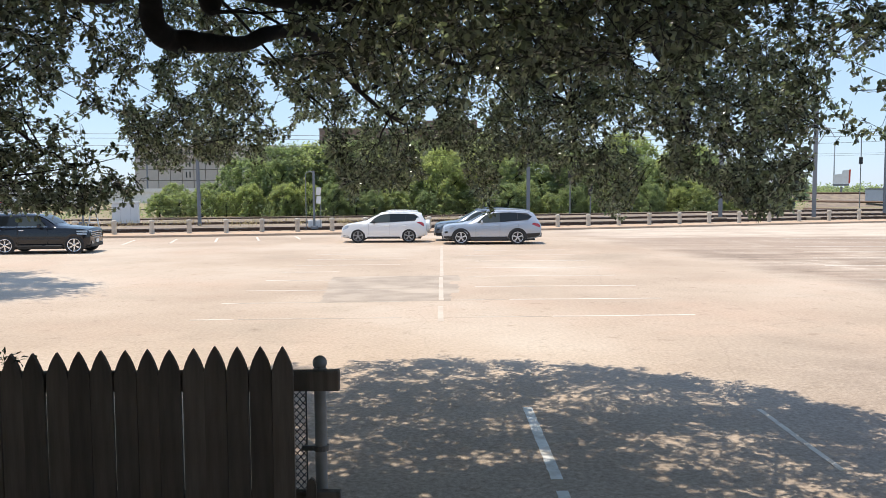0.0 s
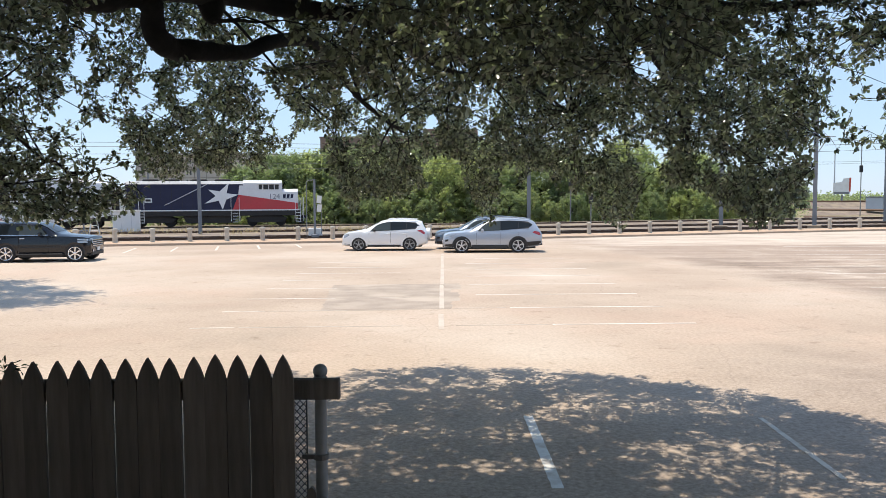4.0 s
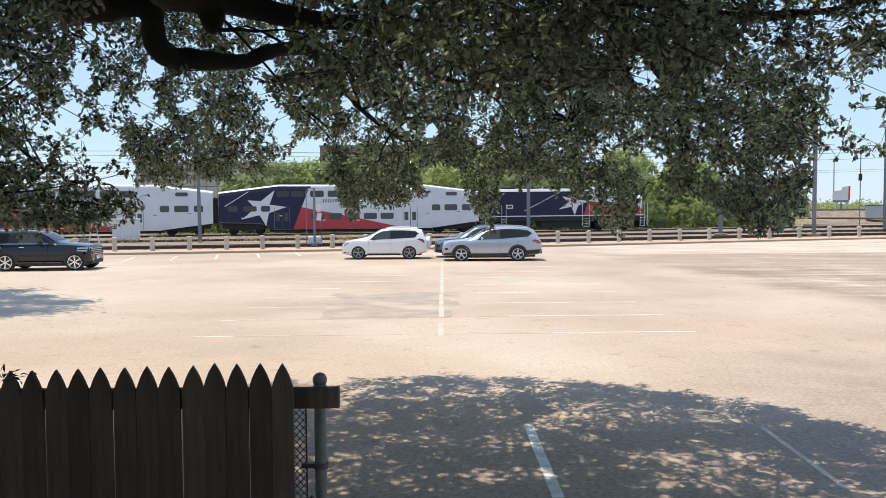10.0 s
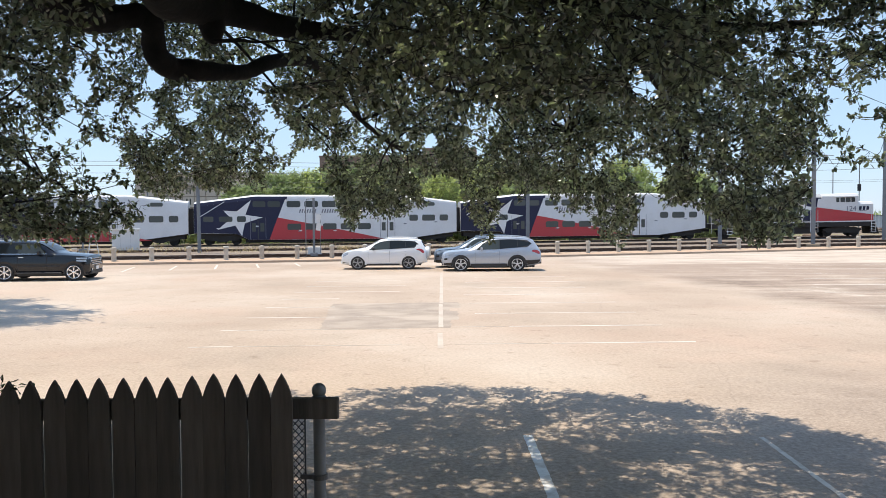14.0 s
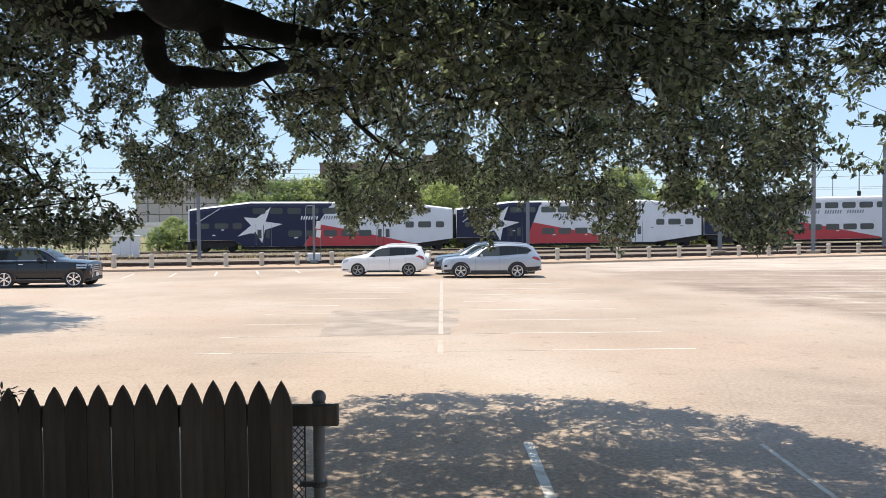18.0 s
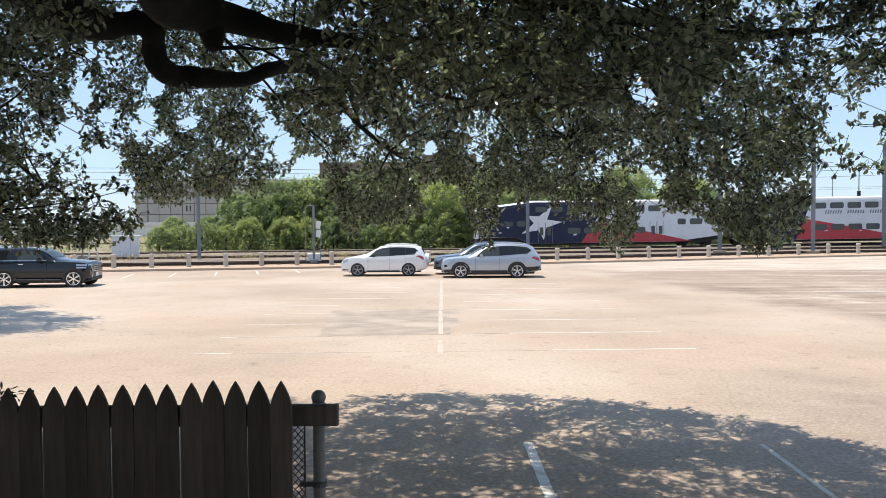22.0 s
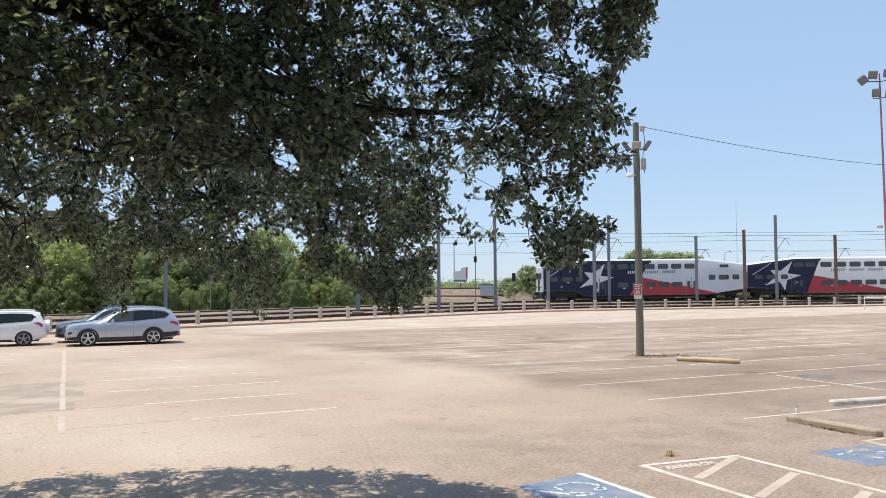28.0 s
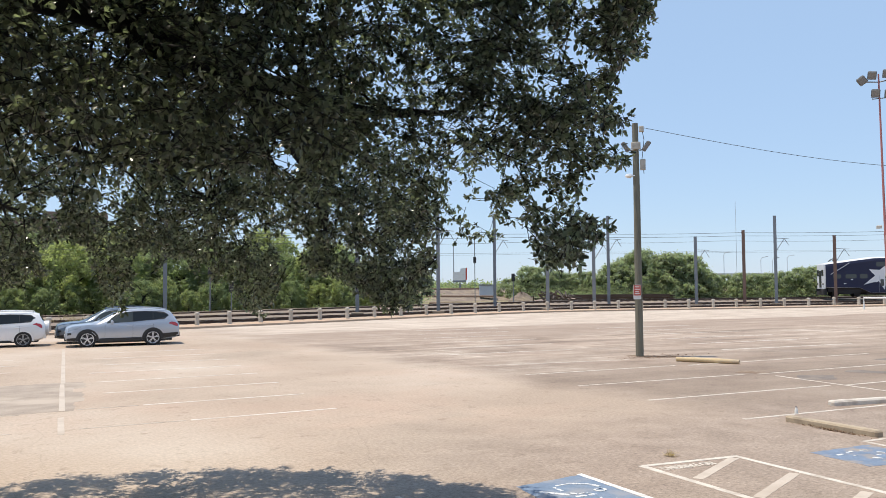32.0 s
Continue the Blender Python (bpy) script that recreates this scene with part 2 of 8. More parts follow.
M_LOT = lot_mat()
M_PATCH = mat("dark_asphalt_patch", (0.365, 0.300, 0.240), 0.9, 0, 0.3, 1.6, 30, 0.4, second=((0.485, 0.405, 0.325), 1.0, 0.55), grain=(0.9, 1.3, 1.0))
M_LINE = mat("worn_white_paint", (0.66, 0.60, 0.52), 0.8, 0, 0.12, 4, 25, 0.2, second=((0.46, 0.39, 0.32), 0.9, 3.5))
M_LINE_FADED = mat("faded_white_paint", (0.72, 0.665, 0.595), 0.85, 0, 0.08, 4, 25, 0.2, second=((0.50, 0.43, 0.36), 0.8, 0.8))
M_CENTRE = mat("faded_centre_paint", (0.55, 0.475, 0.395), 0.85, 0, 0.1, 4, 25, 0.2, second=((0.47, 0.39, 0.315), 1.0, 1.1))
M_LINE_GHOST = mat("worn_through_paint", (0.50, 0.435, 0.365), 0.85, 0, 0.1, 4, 25, 0.2, second=((0.40, 0.33, 0.265), 1.0, 3.0))
M_SYMBOL = mat("flaking_white_paint", (0.78, 0.77, 0.74), 0.75, 0, 0.08, 4, 25, 0.2, second=((0.16, 0.24, 0.37), 1.0, 14.0))
M_BLUE_WORN = mat("faded_blue_paint", (0.175, 0.23, 0.315), 0.85, 0, 0.25, 5, 30, 0.2, second=((0.33, 0.29, 0.25), 1.0, 3.2))
M_STRIPE = mat("thick_white_paint", (0.80, 0.79, 0.76), 0.7, 0, 0.1, 4, 25, 0.2, second=((0.55, 0.50, 0.44), 0.8, 5.0))
M_BLUE_PAINT = mat("worn_blue_paint", (0.185, 0.25, 0.345), 0.85, 0, 0.2, 5, 30, 0.2, second=((0.31, 0.315, 0.335), 0.8, 2.5))
M_TAR = mat("fresh_tar_patch", (0.19, 0.158, 0.132), 0.85, 0, 0.25, 2.5, 30, 0.3, second=((0.27, 0.22, 0.175), 0.8, 1.6))
M_DIRT = mat("swept_dirt", (0.215, 0.145, 0.092), 0.95, 0, 0.3, 3, 30, 0.4, second=((0.36, 0.285, 0.215), 0.9, 1.8))
M_WALK = mat("orange_tan_concrete", (0.50, 0.35, 0.235), 0.9, 0, 0.15, 0.6, 20, 0.3, second=((0.42, 0.33, 0.25), 0.7, 0.5))
M_KERB = mat("kerb_concrete", (0.42, 0.33, 0.25), 0.9, 0, 0.15, 1.5, 25, 0.3)
M_BOLLARD = mat("weathered_concrete", (0.50, 0.46, 0.39), 0.9, 0, 0.15, 3, 30, 0.4, per=0.1, second=((0.30, 0.27, 0.23), 0.5, 4))
M_GROUND = mat("dry_dirt_and_grass", (0.27, 0.215, 0.135), 0.95, 0, 0.25, 0.15, 3.0, 0.3, second=((0.19, 0.20, 0.075), 0.8, 0.12))
M_BALLAST = mat("rust_stained_ballast", (0.235, 0.185, 0.145), 0.95, 0, 0.35, 0.7, 14, 0.6, second=((0.34, 0.275, 0.185), 0.8, 0.35))
M_TIE = mat("creosoted_timber", (0.105, 0.085, 0.07), 0.9, 0, 0.3, 3, 20, 0.4, per=0.25)
M_RAIL = mat("rusty_rail_steel", (0.095, 0.058, 0.042), 0.65, 0.35, 0.25, 2, 20, 0.2)
M_RAILTOP = mat("polished_rail_head", (0.42, 0.40, 0.38), 0.3, 0.9, 0.1, 2, 20)
M_WOOD = mat("weathered_dark_picket", (0.094, 0.081, 0.071), 0.85, 0, 0.5, 6, 34, 0.6, per=0.25, second=((0.060, 0.051, 0.045), 0.8, 9.0), grain=(1.0, 1.0, 0.09))
M_GALV = mat("galvanised_steel", (0.22, 0.23, 0.24), 0.6, 0.35, 0.15, 4, 30)
M_LINK = mat("dark_chain_link", (0.12, 0.12, 0.12), 0.5, 0.6, 0.15, 4, 30)
# near black: the deep shade of the crown is put into the bark colour
M_BARK = mat("shade_toned_bark", (0.0135, 0.0125, 0.0118), 0.95, 0, 0.4, 4, 18, 1.0)
M_LEAF = leaf_mat("live_oak_leaf", (0.137, 0.151, 0.134), 0.41, 0.8, 0.2, 1.0, second=(0.192, 0.203, 0.168), through_tint=(1.55, 1.8, 1.0))
# thicket and yard leaves are paled to carry distance haze in their colour
M_FARLEAF = leaf_mat("thicket_leaf", (0.262, 0.298, 0.212), 0.62, 0.35, 0.6, 0.4, second=(0.385, 0.405, 0.225), through_tint=(1.25, 1.4, 0.8))
M_FARLEAF2 = leaf_mat("dark_thicket_leaf", (0.235, 0.275, 0.175), 0.60, 0.35, 0.6, 0.4, second=(0.285, 0.325, 0.195), through_tint=(1.25, 1.4, 0.85))
M_FARLEAF3 = leaf_mat("pale_thicket_leaf", (0.315, 0.345, 0.205), 0.62, 0.35, 0.6, 0.4, second=(0.42, 0.435, 0.235), through_tint=(1.25, 1.4, 0.8))
M_YARDLEAF = leaf_mat("hazed_yard_leaf", (0.33, 0.365, 0.265), 0.6, 0.3, 0.6, 0.4, second=(0.40, 0.42, 0.29), through_tint=(1.2, 1.35, 0.9))
M_POLE_WOOD = mat("weathered_utility_pole", (0.175, 0.165, 0.125), 0.9, 0, 0.35, 5, 30, 0.5, grain=(1.0, 1.0, 0.06))
M_POLE_GREY = mat("grey_catenary_steel", (0.20, 0.215, 0.235), 0.55, 0.4, 0.15, 1.5, 20)
M_POLE_RUST = mat("rusted_catenary_steel", (0.16, 0.105, 0.085), 0.7, 0.3, 0.2, 1.5, 20)
# steel lightened so that its colour holds the haze
M_HAZY = mat("far_hazy_steel", (0.46, 0.50, 0.55), 0.7, 0, 0.1, 1, 10)
M_RED = mat("red_painted_steel", (0.42, 0.15, 0.135), 0.55, 0.1, 0.2, 2, 20)
M_WIRE = mat("dull_wire", (0.10, 0.11, 0.12), 0.6, 0.4, 0.1, 2, 10)
M_WHITE = mat("white_enamel", (0.74, 0.74, 0.73), 0.5, 0, 0.06, 1, 12, second=((0.55, 0.52, 0.48), 0.35, 1.0))
M_CONC = mat("precast_concrete_panel", (0.46, 0.42, 0.375), 0.9, 0, 0.10, 0.3, 4, 0.2, per=0.05)
M_CONC_DARK = mat("concrete_joint", (0.25, 0.225, 0.20), 0.9, 0, 0.10, 0.5, 4)
M_BROWN_BLDG = mat("brown_brick_cladding", (0.215, 0.155, 0.125), 0.9, 0, 0.12, 0.3, 4, 0.2, per=0.06)
# pale so that the added wall throws light on fence and leaves
M_BOUNCE_WALL = mat("bounce_wall_cream", (0.54, 0.51, 0.45), 0.7, 0, 0.06, 0.6, 8, 0.1)
M_PALE_BLDG = mat("pale_viaduct_concrete", (0.74, 0.73, 0.70), 0.85, 0, 0.10, 0.3, 4)
M_GLASS = glass_mat("dark_window_glass", (0.055, 0.06, 0.062), 0.12)
M_CARGLASS = glass_mat("tinted_car_glass", (0.018, 0.022, 0.024), 0.03)
M_CARGLASS_FRONT = glass_mat("clear_car_glass", (0.06, 0.072, 0.070), 0.03)
M_TYRE = mat("tyre_rubber", (0.022, 0.022, 0.022), 0.85, 0, 0.2, 5, 40)
M_DEADLEAF = mat("dead_leaf", (0.20, 0.125, 0.075), 0.9, 0, 0.25, 3, 20)
M_OLDSTOP = mat("stained_concrete", (0.45, 0.365, 0.26), 0.9, 0, 0.18, 3, 30, 0.4, second=((0.26, 0.21, 0.155), 0.7, 2.5))
M_STRAW = mat("dry_straw", (0.50, 0.40, 0.20), 0.8, 0, 0.2, 5, 40)
M_RIM = mat("alloy_rim", (0.64, 0.64, 0.64), 0.38, 0.55, 0.08, 5, 30)
M_RIM_DULL = mat("dusty_alloy_rim", (0.34, 0.34, 0.335), 0.5, 0.45, 0.1, 5, 30)
M_BLACK = mat("black_plastic", (0.025, 0.025, 0.026), 0.6, 0, 0.2, 4, 30)
M_CHROME = mat("bright_chrome", (0.80, 0.80, 0.81), 0.2, 1.0, 0.05, 4, 30)
M_LAMP = mat("clear_headlamp", (0.46, 0.49, 0.52), 0.12, 0.3, 0.08, 6, 30, coat=1.0)
M_TAIL = mat("red_tail_lamp", (0.42, 0.02, 0.025), 0.2, 0, 0.1, 6, 30, coat=1.0)
M_CARWHITE = mat("white_car_paint", (0.80, 0.80, 0.79), 0.3, 0, 0.03, 1, 10, coat=0.8)
M_CARSILVER = mat("silver_blue_car_paint", (0.43, 0.465, 0.52), 0.32, 0.35, 0.04, 1, 10, coat=0.9)
M_CARBLACK = mat("black_car_paint", (0.007, 0.008, 0.012), 0.14, 0.0, 0.1, 1, 10, coat=0.4, spec=0.4)
M_CARSLATE = mat("slate_blue_car_paint", (0.12, 0.155, 0.20), 0.3, 0.4, 0.05, 1, 10, coat=0.9)
M_TR_WHITE = mat("train_white_paint", (0.70, 0.71, 0.72), 0.45, 0, 0.05, 0.6, 6, second=((0.56, 0.55, 0.53), 0.3, 0.8))
M_TR_BLUE = mat("train_navy_paint", (0.024, 0.028, 0.062), 0.5, 0, 0.10, 0.6, 6, second=((0.030, 0.034, 0.065), 0.5, 0.7), spec=0.25)
M_TR_RED = mat("train_red_paint", (0.48, 0.045, 0.055), 0.45, 0, 0.08, 0.6, 6, second=((0.40, 0.06, 0.06), 0.5, 0.7))
M_TR_GREY = mat("train_lettering_grey", (0.19, 0.20, 0.24), 0.5, 0, 0.05, 1, 6)
M_TR_UNDER = mat("dark_underframe", (0.032, 0.030, 0.029), 0.85, 0.1, 0.3, 2, 12, 0.3)
# grey-green base colour stands in for reflections in the train windows
M_TR_GLASS = glass_mat("reflection_grey_glass", (0.085, 0.096, 0.094), 0.10)
# light grey roof paint, with the highlight of the roof edge in its colour
M_TR_ROOF = mat("highlit_grey_roof_paint", (0.46, 0.47, 0.48), 0.6, 0, 0.10, 0.8, 8, second=((0.33, 0.32, 0.31), 0.5, 0.9))
M_STAR = mat("star_white_paint", (0.74, 0.75, 0.76), 0.45, 0, 0.04, 0.6, 6)
M_YELLOW = mat("faded_yellow_paint", (0.58, 0.44, 0.25), 0.7, 0, 0.15, 4, 25, 0.3, second=((0.47, 0.375, 0.26), 0.9, 1.6))
M_SIGNRED = mat("sign_red", (0.50, 0.07, 0.04), 0.5, 0, 0.06, 3, 20)
M_LUMIN = mat("floodlight_bronze", (0.15, 0.145, 0.135), 0.5, 0.3, 0.1, 3, 20)
M_LENS = mat("floodlight_lens", (0.17, 0.17, 0.165), 0.2, 0, 0.1, 3, 20, coat=0.8)


# ------------------------------------------------------------------ mesh tools
class Geo:
    """Collects faces, with a material slot for each, and becomes one mesh."""

    def __init__(self):
        self.v, self.f, self.s = [], [], []

    def add(self, verts, faces, slot=0, m=None):
        n = len(self.v)
        self.v += [tuple(m @ Vector(p)) if m else tuple(p) for p in verts]
        self.f += [tuple(n + i for i in f) for f in faces]
        self.s += [slot] * len(faces)
        return self

    def box(self, x0, x1, y0, y1, z0, z1, slot=0, m=None, c=0.0):
        """A box; c bevels its upright and upper edges."""
        if c <= 0:
            vs = [(x, y, z) for z in (z0, z1) for x, y in ((x0, y0), (x1, y0), (x1, y1), (x0, y1))]
            fs = [(3, 2, 1, 0), (4, 5, 6, 7), (0, 1, 5, 4), (1, 2, 6, 5), (2, 3, 7, 6), (3, 0, 4, 7)]
            return self.add(vs, fs, slot, m)
        c = min(c, (x1 - x0) * 0.45, (y1 - y0) * 0.45, (z1 - z0) * 0.45)

        def ring(z, k):
            return [(x0 + c, y0 + k, z), (x1 - c, y0 + k, z), (x1 - k, y0 + c, z), (x1 - k, y1 - c, z),
                    (x1 - c, y1 - k, z), (x0 + c, y1 - k, z), (x0 + k, y1 - c, z), (x0 + k, y0 + c, z)]
        vs = ring(z0, 0) + ring(z1 - c, 0) + ring(z1, c * 0.8)
        fs = [tuple(range(7, -1, -1)), tuple(range(16, 24))]
        for r in (0, 8):
            fs += [(r + i, r + (i + 1) % 8, r + 8 + (i + 1) % 8, r + 8 + i) for i in range(8)]
        return self.add(vs, fs, slot, m)

    def tube(self, pts, radii, n=8, slot=0, m=None, caps=True):
        """A tube along points, with a radius at each."""
        pts = [Vector(p) for p in pts]
        if not hasattr(radii, "__len__"):
            radii = [radii] * len(pts)
        vs, fs = [], []
        ref = None
        for i, p in enumerate(pts):
            d = (pts[min(i + 1, len(pts) - 1)] - pts[max(i - 1, 0)]).normalized()
            if ref is None:
                ref = Vector((0, 0, 1)) if abs(d.z) < 0.9 else Vector((1, 0, 0))
            a = d.cross(ref).normalized()
            b = a.cross(d).normalized()
            ref = b
            for k in range(n):
                t = 2 * math.pi * k / n
                vs.append(p + (a * math.cos(t) + b * math.sin(t)) * radii[i])
        for i in range(len(pts) - 1):
            fs += [(i * n + k, i * n + (k + 1) % n, (i + 1) * n + (k + 1) % n, (i + 1) * n + k) for k in range(n)]
        if caps:
            fs += [tuple(range(n - 1, -1, -1)), tuple((len(pts) - 1) * n + k for k in range(n))]
        return self.add(vs, fs, slot, m)

    def lathe(self, profile, n=16, axis='z', slot=0, m=None):
        """Turns (radius, height) pairs round an axis."""
        vs, fs = [], []
        for r, h in profile:
            for k in range(n):
                t = 2 * math.pi * k / n
                a, b = r * math.cos(t), r * math.sin(t)
                vs.append((a, b, h) if axis == 'z' else (a, h, b) if axis == 'y' else (h, a, b))
        for i in range(len(profile) - 1):
            fs += [(i * n + k, i * n + (k + 1) % n, (i + 1) * n + (k + 1) % n, (i + 1) * n + k) for k in range(n)]
        fs += [tuple(range(n - 1, -1, -1)), tuple((len(profile) - 1) * n + k for k in range(n))]
        return self.add(vs, fs, slot, m)

    def slab(self, poly, y0, y1, slot=0, m=None):
        """A polygon in x and z, thickened from y0 (near) to y1."""
        n = len(poly)
        area = sum(poly[i][0] * poly[(i + 1) % n][1] - poly[(i + 1) % n][0] * poly[i][1] for i in range(n))
        if area < 0:
            poly = poly[::-1]
        vs = [(x, y0, z) for x, z in poly] + [(x, y1, z) for x, z in poly]
        fs = [tuple(range(n)), tuple(range(2 * n - 1, n - 1, -1))]
        fs += [(i, n + i, n + (i + 1) % n, (i + 1) % n) for i in range(n)]
        return self.add(vs, fs, slot, m)

    def plate(self, poly, z0, z1, slot=0, m=None):
        """A polygon in x and y, thickened from z0 up to z1."""
        n = len(poly)
        area = sum(poly[i][0] * poly[(i + 1) % n][1] - poly[(i + 1) % n][0] * poly[i][1] for i in range(n))
        if area < 0:
            poly = poly[::-1]
        vs = [(x, y, z0) for x, y in poly] + [(x, y, z1) for x, y in poly]
        fs = [tuple(range(n - 1, -1, -1)), tuple(range(n, 2 * n))]
        fs += [(i, (i + 1) % n, n + (i + 1) % n, n + i) for i in range(n)]
        return self.add(vs, fs, slot, m)

    def mesh(self, name, mats, smooth=False):
        me = bpy.data.meshes.new(name)
        me.from_pydata(self.v, [], self.f)
        for k in (mats if isinstance(mats, (list, tuple)) else [mats]):
            me.materials.append(k)
        me.polygons.foreach_set("material_index", self.s)
        if smooth:
            me.polygons.foreach_set("use_smooth", [True] * len(me.polygons))
            me.set_sharp_from_angle(angle=radians(38))
        me.update()
        return me


def part(name, geo, mats, parent=None, label="", smooth=False, m=None):
    """Links a Geo (or a ready mesh) as one mesh object under a thing or a part."""
    me = geo.mesh(name, mats, smooth) if isinstance(geo, Geo) else geo
    ob = new(name, me)
    if parent is not None:
        ob.parent = parent
    if m is not None:
        ob.matrix_basis = m
    if label:
        ob["label"] = label
    return ob


def thing(name, label, category, m=None, group="", kind=""):
    ob = new(name)
    ob.empty_display_size = 0.2
    if m is not None:
        ob.matrix_basis = m
    return tagged(ob, label, category, group, kind)


def smooth_curve(xs, ys, sweep=9):
    """A softened curve through control points, as a function of x."""
    gx = np.linspace(xs[0], xs[-1], 800)
    gy = np.interp(gx, xs, ys)
    k = np.hanning(sweep * 8 + 3)
    k /= k.sum()
    pad = len(k) // 2
    left = gy[0] + (gy[1] - gy[0]) * np.arange(-pad, 0)
    right = gy[-1] + (gy[-1] - gy[-2]) * np.arange(1, pad + 1)
    gy = np.convolve(np.concatenate([left, gy, right]), k, "valid")
    return lambda x: float(np.interp(x, gx, gy))

# ------------------------------------------------------------------ ground, lot, kerb, railway bed
bollard_y = smooth_curve([-110, -60, -40, -20, -9.3, 0, 8, 18, 26, 34, 42, 50, 60, 70, 80, 100, 130],
                         [22, 40.5, 45.2, 49.4, 51.5, 53.8, 56.4, 59.7, 62.6, 65.4, 67.0, 65.6, 63.0, 60.9, 59.4, 55.5, 48])


def track_y(x):
    """The line that the train runs on."""
    x = max(-75.0, min(105.0, x)) / 30
    return 82.46 + 4.636 * x - 1.858 * x * x - 0.445 * x ** 3


def rise(x):
    """How far the running line climbs above the yard, towards the east."""
    u = max(0.0, min(1.0, (x - 5.0) / 63.0))
    return 0.57 * u * u * (3 - 2 * u) + 0.004 * max(0.0, x - 68.0)


def edge_normal(fn, x):
    d = Vector((1, (fn(x + 0.5) - fn(x - 0.5)), 0)).normalized()
    return Vector((-d.y, d.x, 0))


def ribbon(geo, fn, x0, x1, step, lo, hi, z0, z1, slot=0, climb=0.0):
    """A strip that follows a curve, from lo to hi metres beside it, with its top at z1 and side faces down to z0."""
    n = int((x1 - x0) / step)
    vs, fs = [], []
    for i in range(n + 1):
        x = x0 + (x1 - x0) * i / n
        p, q = Vector((x, fn(x), 0)), edge_normal(fn, x)
        for off, z in ((lo, z0), (lo, z1), (hi, z1), (hi, z0)):
            w = p + q * off
            vs.append((w.x, w.y, z + climb * rise(x)))
    for i in range(n):
        a, b = i * 4, i * 4 + 4
        fs += [(a + k, b + k, b + k + 1, a + k + 1) for k in range(3)]
    fs += [(0, 1, 2, 3), (n * 4 + 3, n * 4 + 2, n * 4 + 1, n * 4)]
    return geo.add(vs, fs, slot)


g = Geo()
g.add([(-2500, -2500, -0.12), (2500, -2500, -0.12), (2500, 2500, -0.12), (-2500, 2500, -0.12)], [(0, 1, 2, 3)])
tagged(part("ground", g, M_GROUND), "dry dirt and scrub ground reaching the horizon", "ground", kind="structure")

g = Geo()
xs = np.linspace(-105, 120, 226)
vs = [(x, -40.0, 0.0) for x in xs] + [(x, bollard_y(x) - 1.7, 0.0) for x in xs]
g.add(vs, [(i, i + 1, 226 + i + 1, 226 + i) for i in range(225)])
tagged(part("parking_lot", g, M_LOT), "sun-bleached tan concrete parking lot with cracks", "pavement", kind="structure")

g = Geo()
ribbon(g, bollard_y, -104, 118, 1.5, -2.0, -1.75, -0.1, 0.13)
tagged(part("kerb", g, M_KERB), "low tan concrete kerb along the lot", "kerb", kind="structure")
g = Geo()
ribbon(g, bollard_y, -104, 118, 1.5, -1.75, 1.3, -0.1, 0.126)
tagged(part("pavement", g, M_WALK), "orange-tan concrete strip behind the kerb", "pavement", kind="structure")

# railway bed: a raised sheet of ballast from behind the bollards to the thicket
g = Geo()
n = 120
vs, fs = [], []
for i in range(n + 1):
    x = -110 + 230 * i / n
    y0, y1 = bollard_y(x) + 2.2, max(track_y(x), bollard_y(x) + 12) + 5.0
    for k in range(7):
        y = y0 + (y1 - y0) * k / 6
        z = (0.015 if k == 0 else 0.02 if k == 1 else 0.03) + rise(x) * min(1.0, k / 5) ** 1.6
        vs.append((x, y, z + (0.015 * noise.noise((x * 0.2, y * 0.2, 3)) if 0 < k < 6 else 0)))
fs = [(i * 7 + k, i * 7 + 7 + k, i * 7 + 8 + k, i * 7 + 1 + k) for i in range(n) for k in range(6)]
g.add(vs, fs)
tagged(part("railway_bed", g, M_BALLAST), "rust-stained gravel ballast of the rail yard", "ballast", kind="structure")


def near_y(x):
    return bollard_y(x) + 5.0


def mid_y(x):
    return 0.5 * (near_y(x) + track_y(x)) - 0.8


def build_track(fn, x0, x1, z, label, climb=0.0):
    """Two rails with a foot, web and bright head, on timber ties."""
    tr = thing("railway_track", label, "railway track", kind="structure", group="railway tracks")
    for side in (-0.7175, 0.7175):
        g = Geo()
        ribbon(g, fn, x0, x1, 1.0, side - 0.07, side + 0.07, z - 0.17, z - 0.14, climb=climb)
        ribbon(g, fn, x0, x1, 1.0, side - 0.012, side + 0.012, z - 0.14, z - 0.035, climb=climb)
        ribbon(g, fn, x0, x1, 1.0, side - 0.036, side + 0.036, z - 0.035, z - 0.004, climb=climb)
        ribbon(g, fn, x0, x1, 1.0, side - 0.022, side + 0.022, z - 0.004, z, 1, climb)
        part("rail", g, [M_RAIL, M_RAILTOP], tr)
    return tr


RAIL_Z = 0.13
tracks = [build_track(track_y, -95, 112, RAIL_Z, "far railway track on dark timber ties", 1.0),
          build_track(mid_y, -95, 112, 0.17, "middle railway track with rusty rails", 0.36),
          build_track(near_y, -95, 112, 0.19, "near railway track with rusty rails")]

# unseen wall added behind the camera, to block sky and bounce light forward
g = Geo()
g.box(-14, 10, -2.6, -2.3, 0, 7.0)
tagged(part("wall_south", g, M_BOUNCE_WALL), "unseen plain cream wall added behind the viewer", "wall", kind="structure")

# ------------------------------------------------------------------ bollards
g = Geo()
g.lathe([(0.135, 0), (0.15, 0.0), (0.145, 0.70), (0.175, 0.71), (0.178, 0.80), (0.15, 0.845), (0.05, 0.87)], 12)
bollard_mesh = g.mesh("bollard", M_BOLLARD, True)
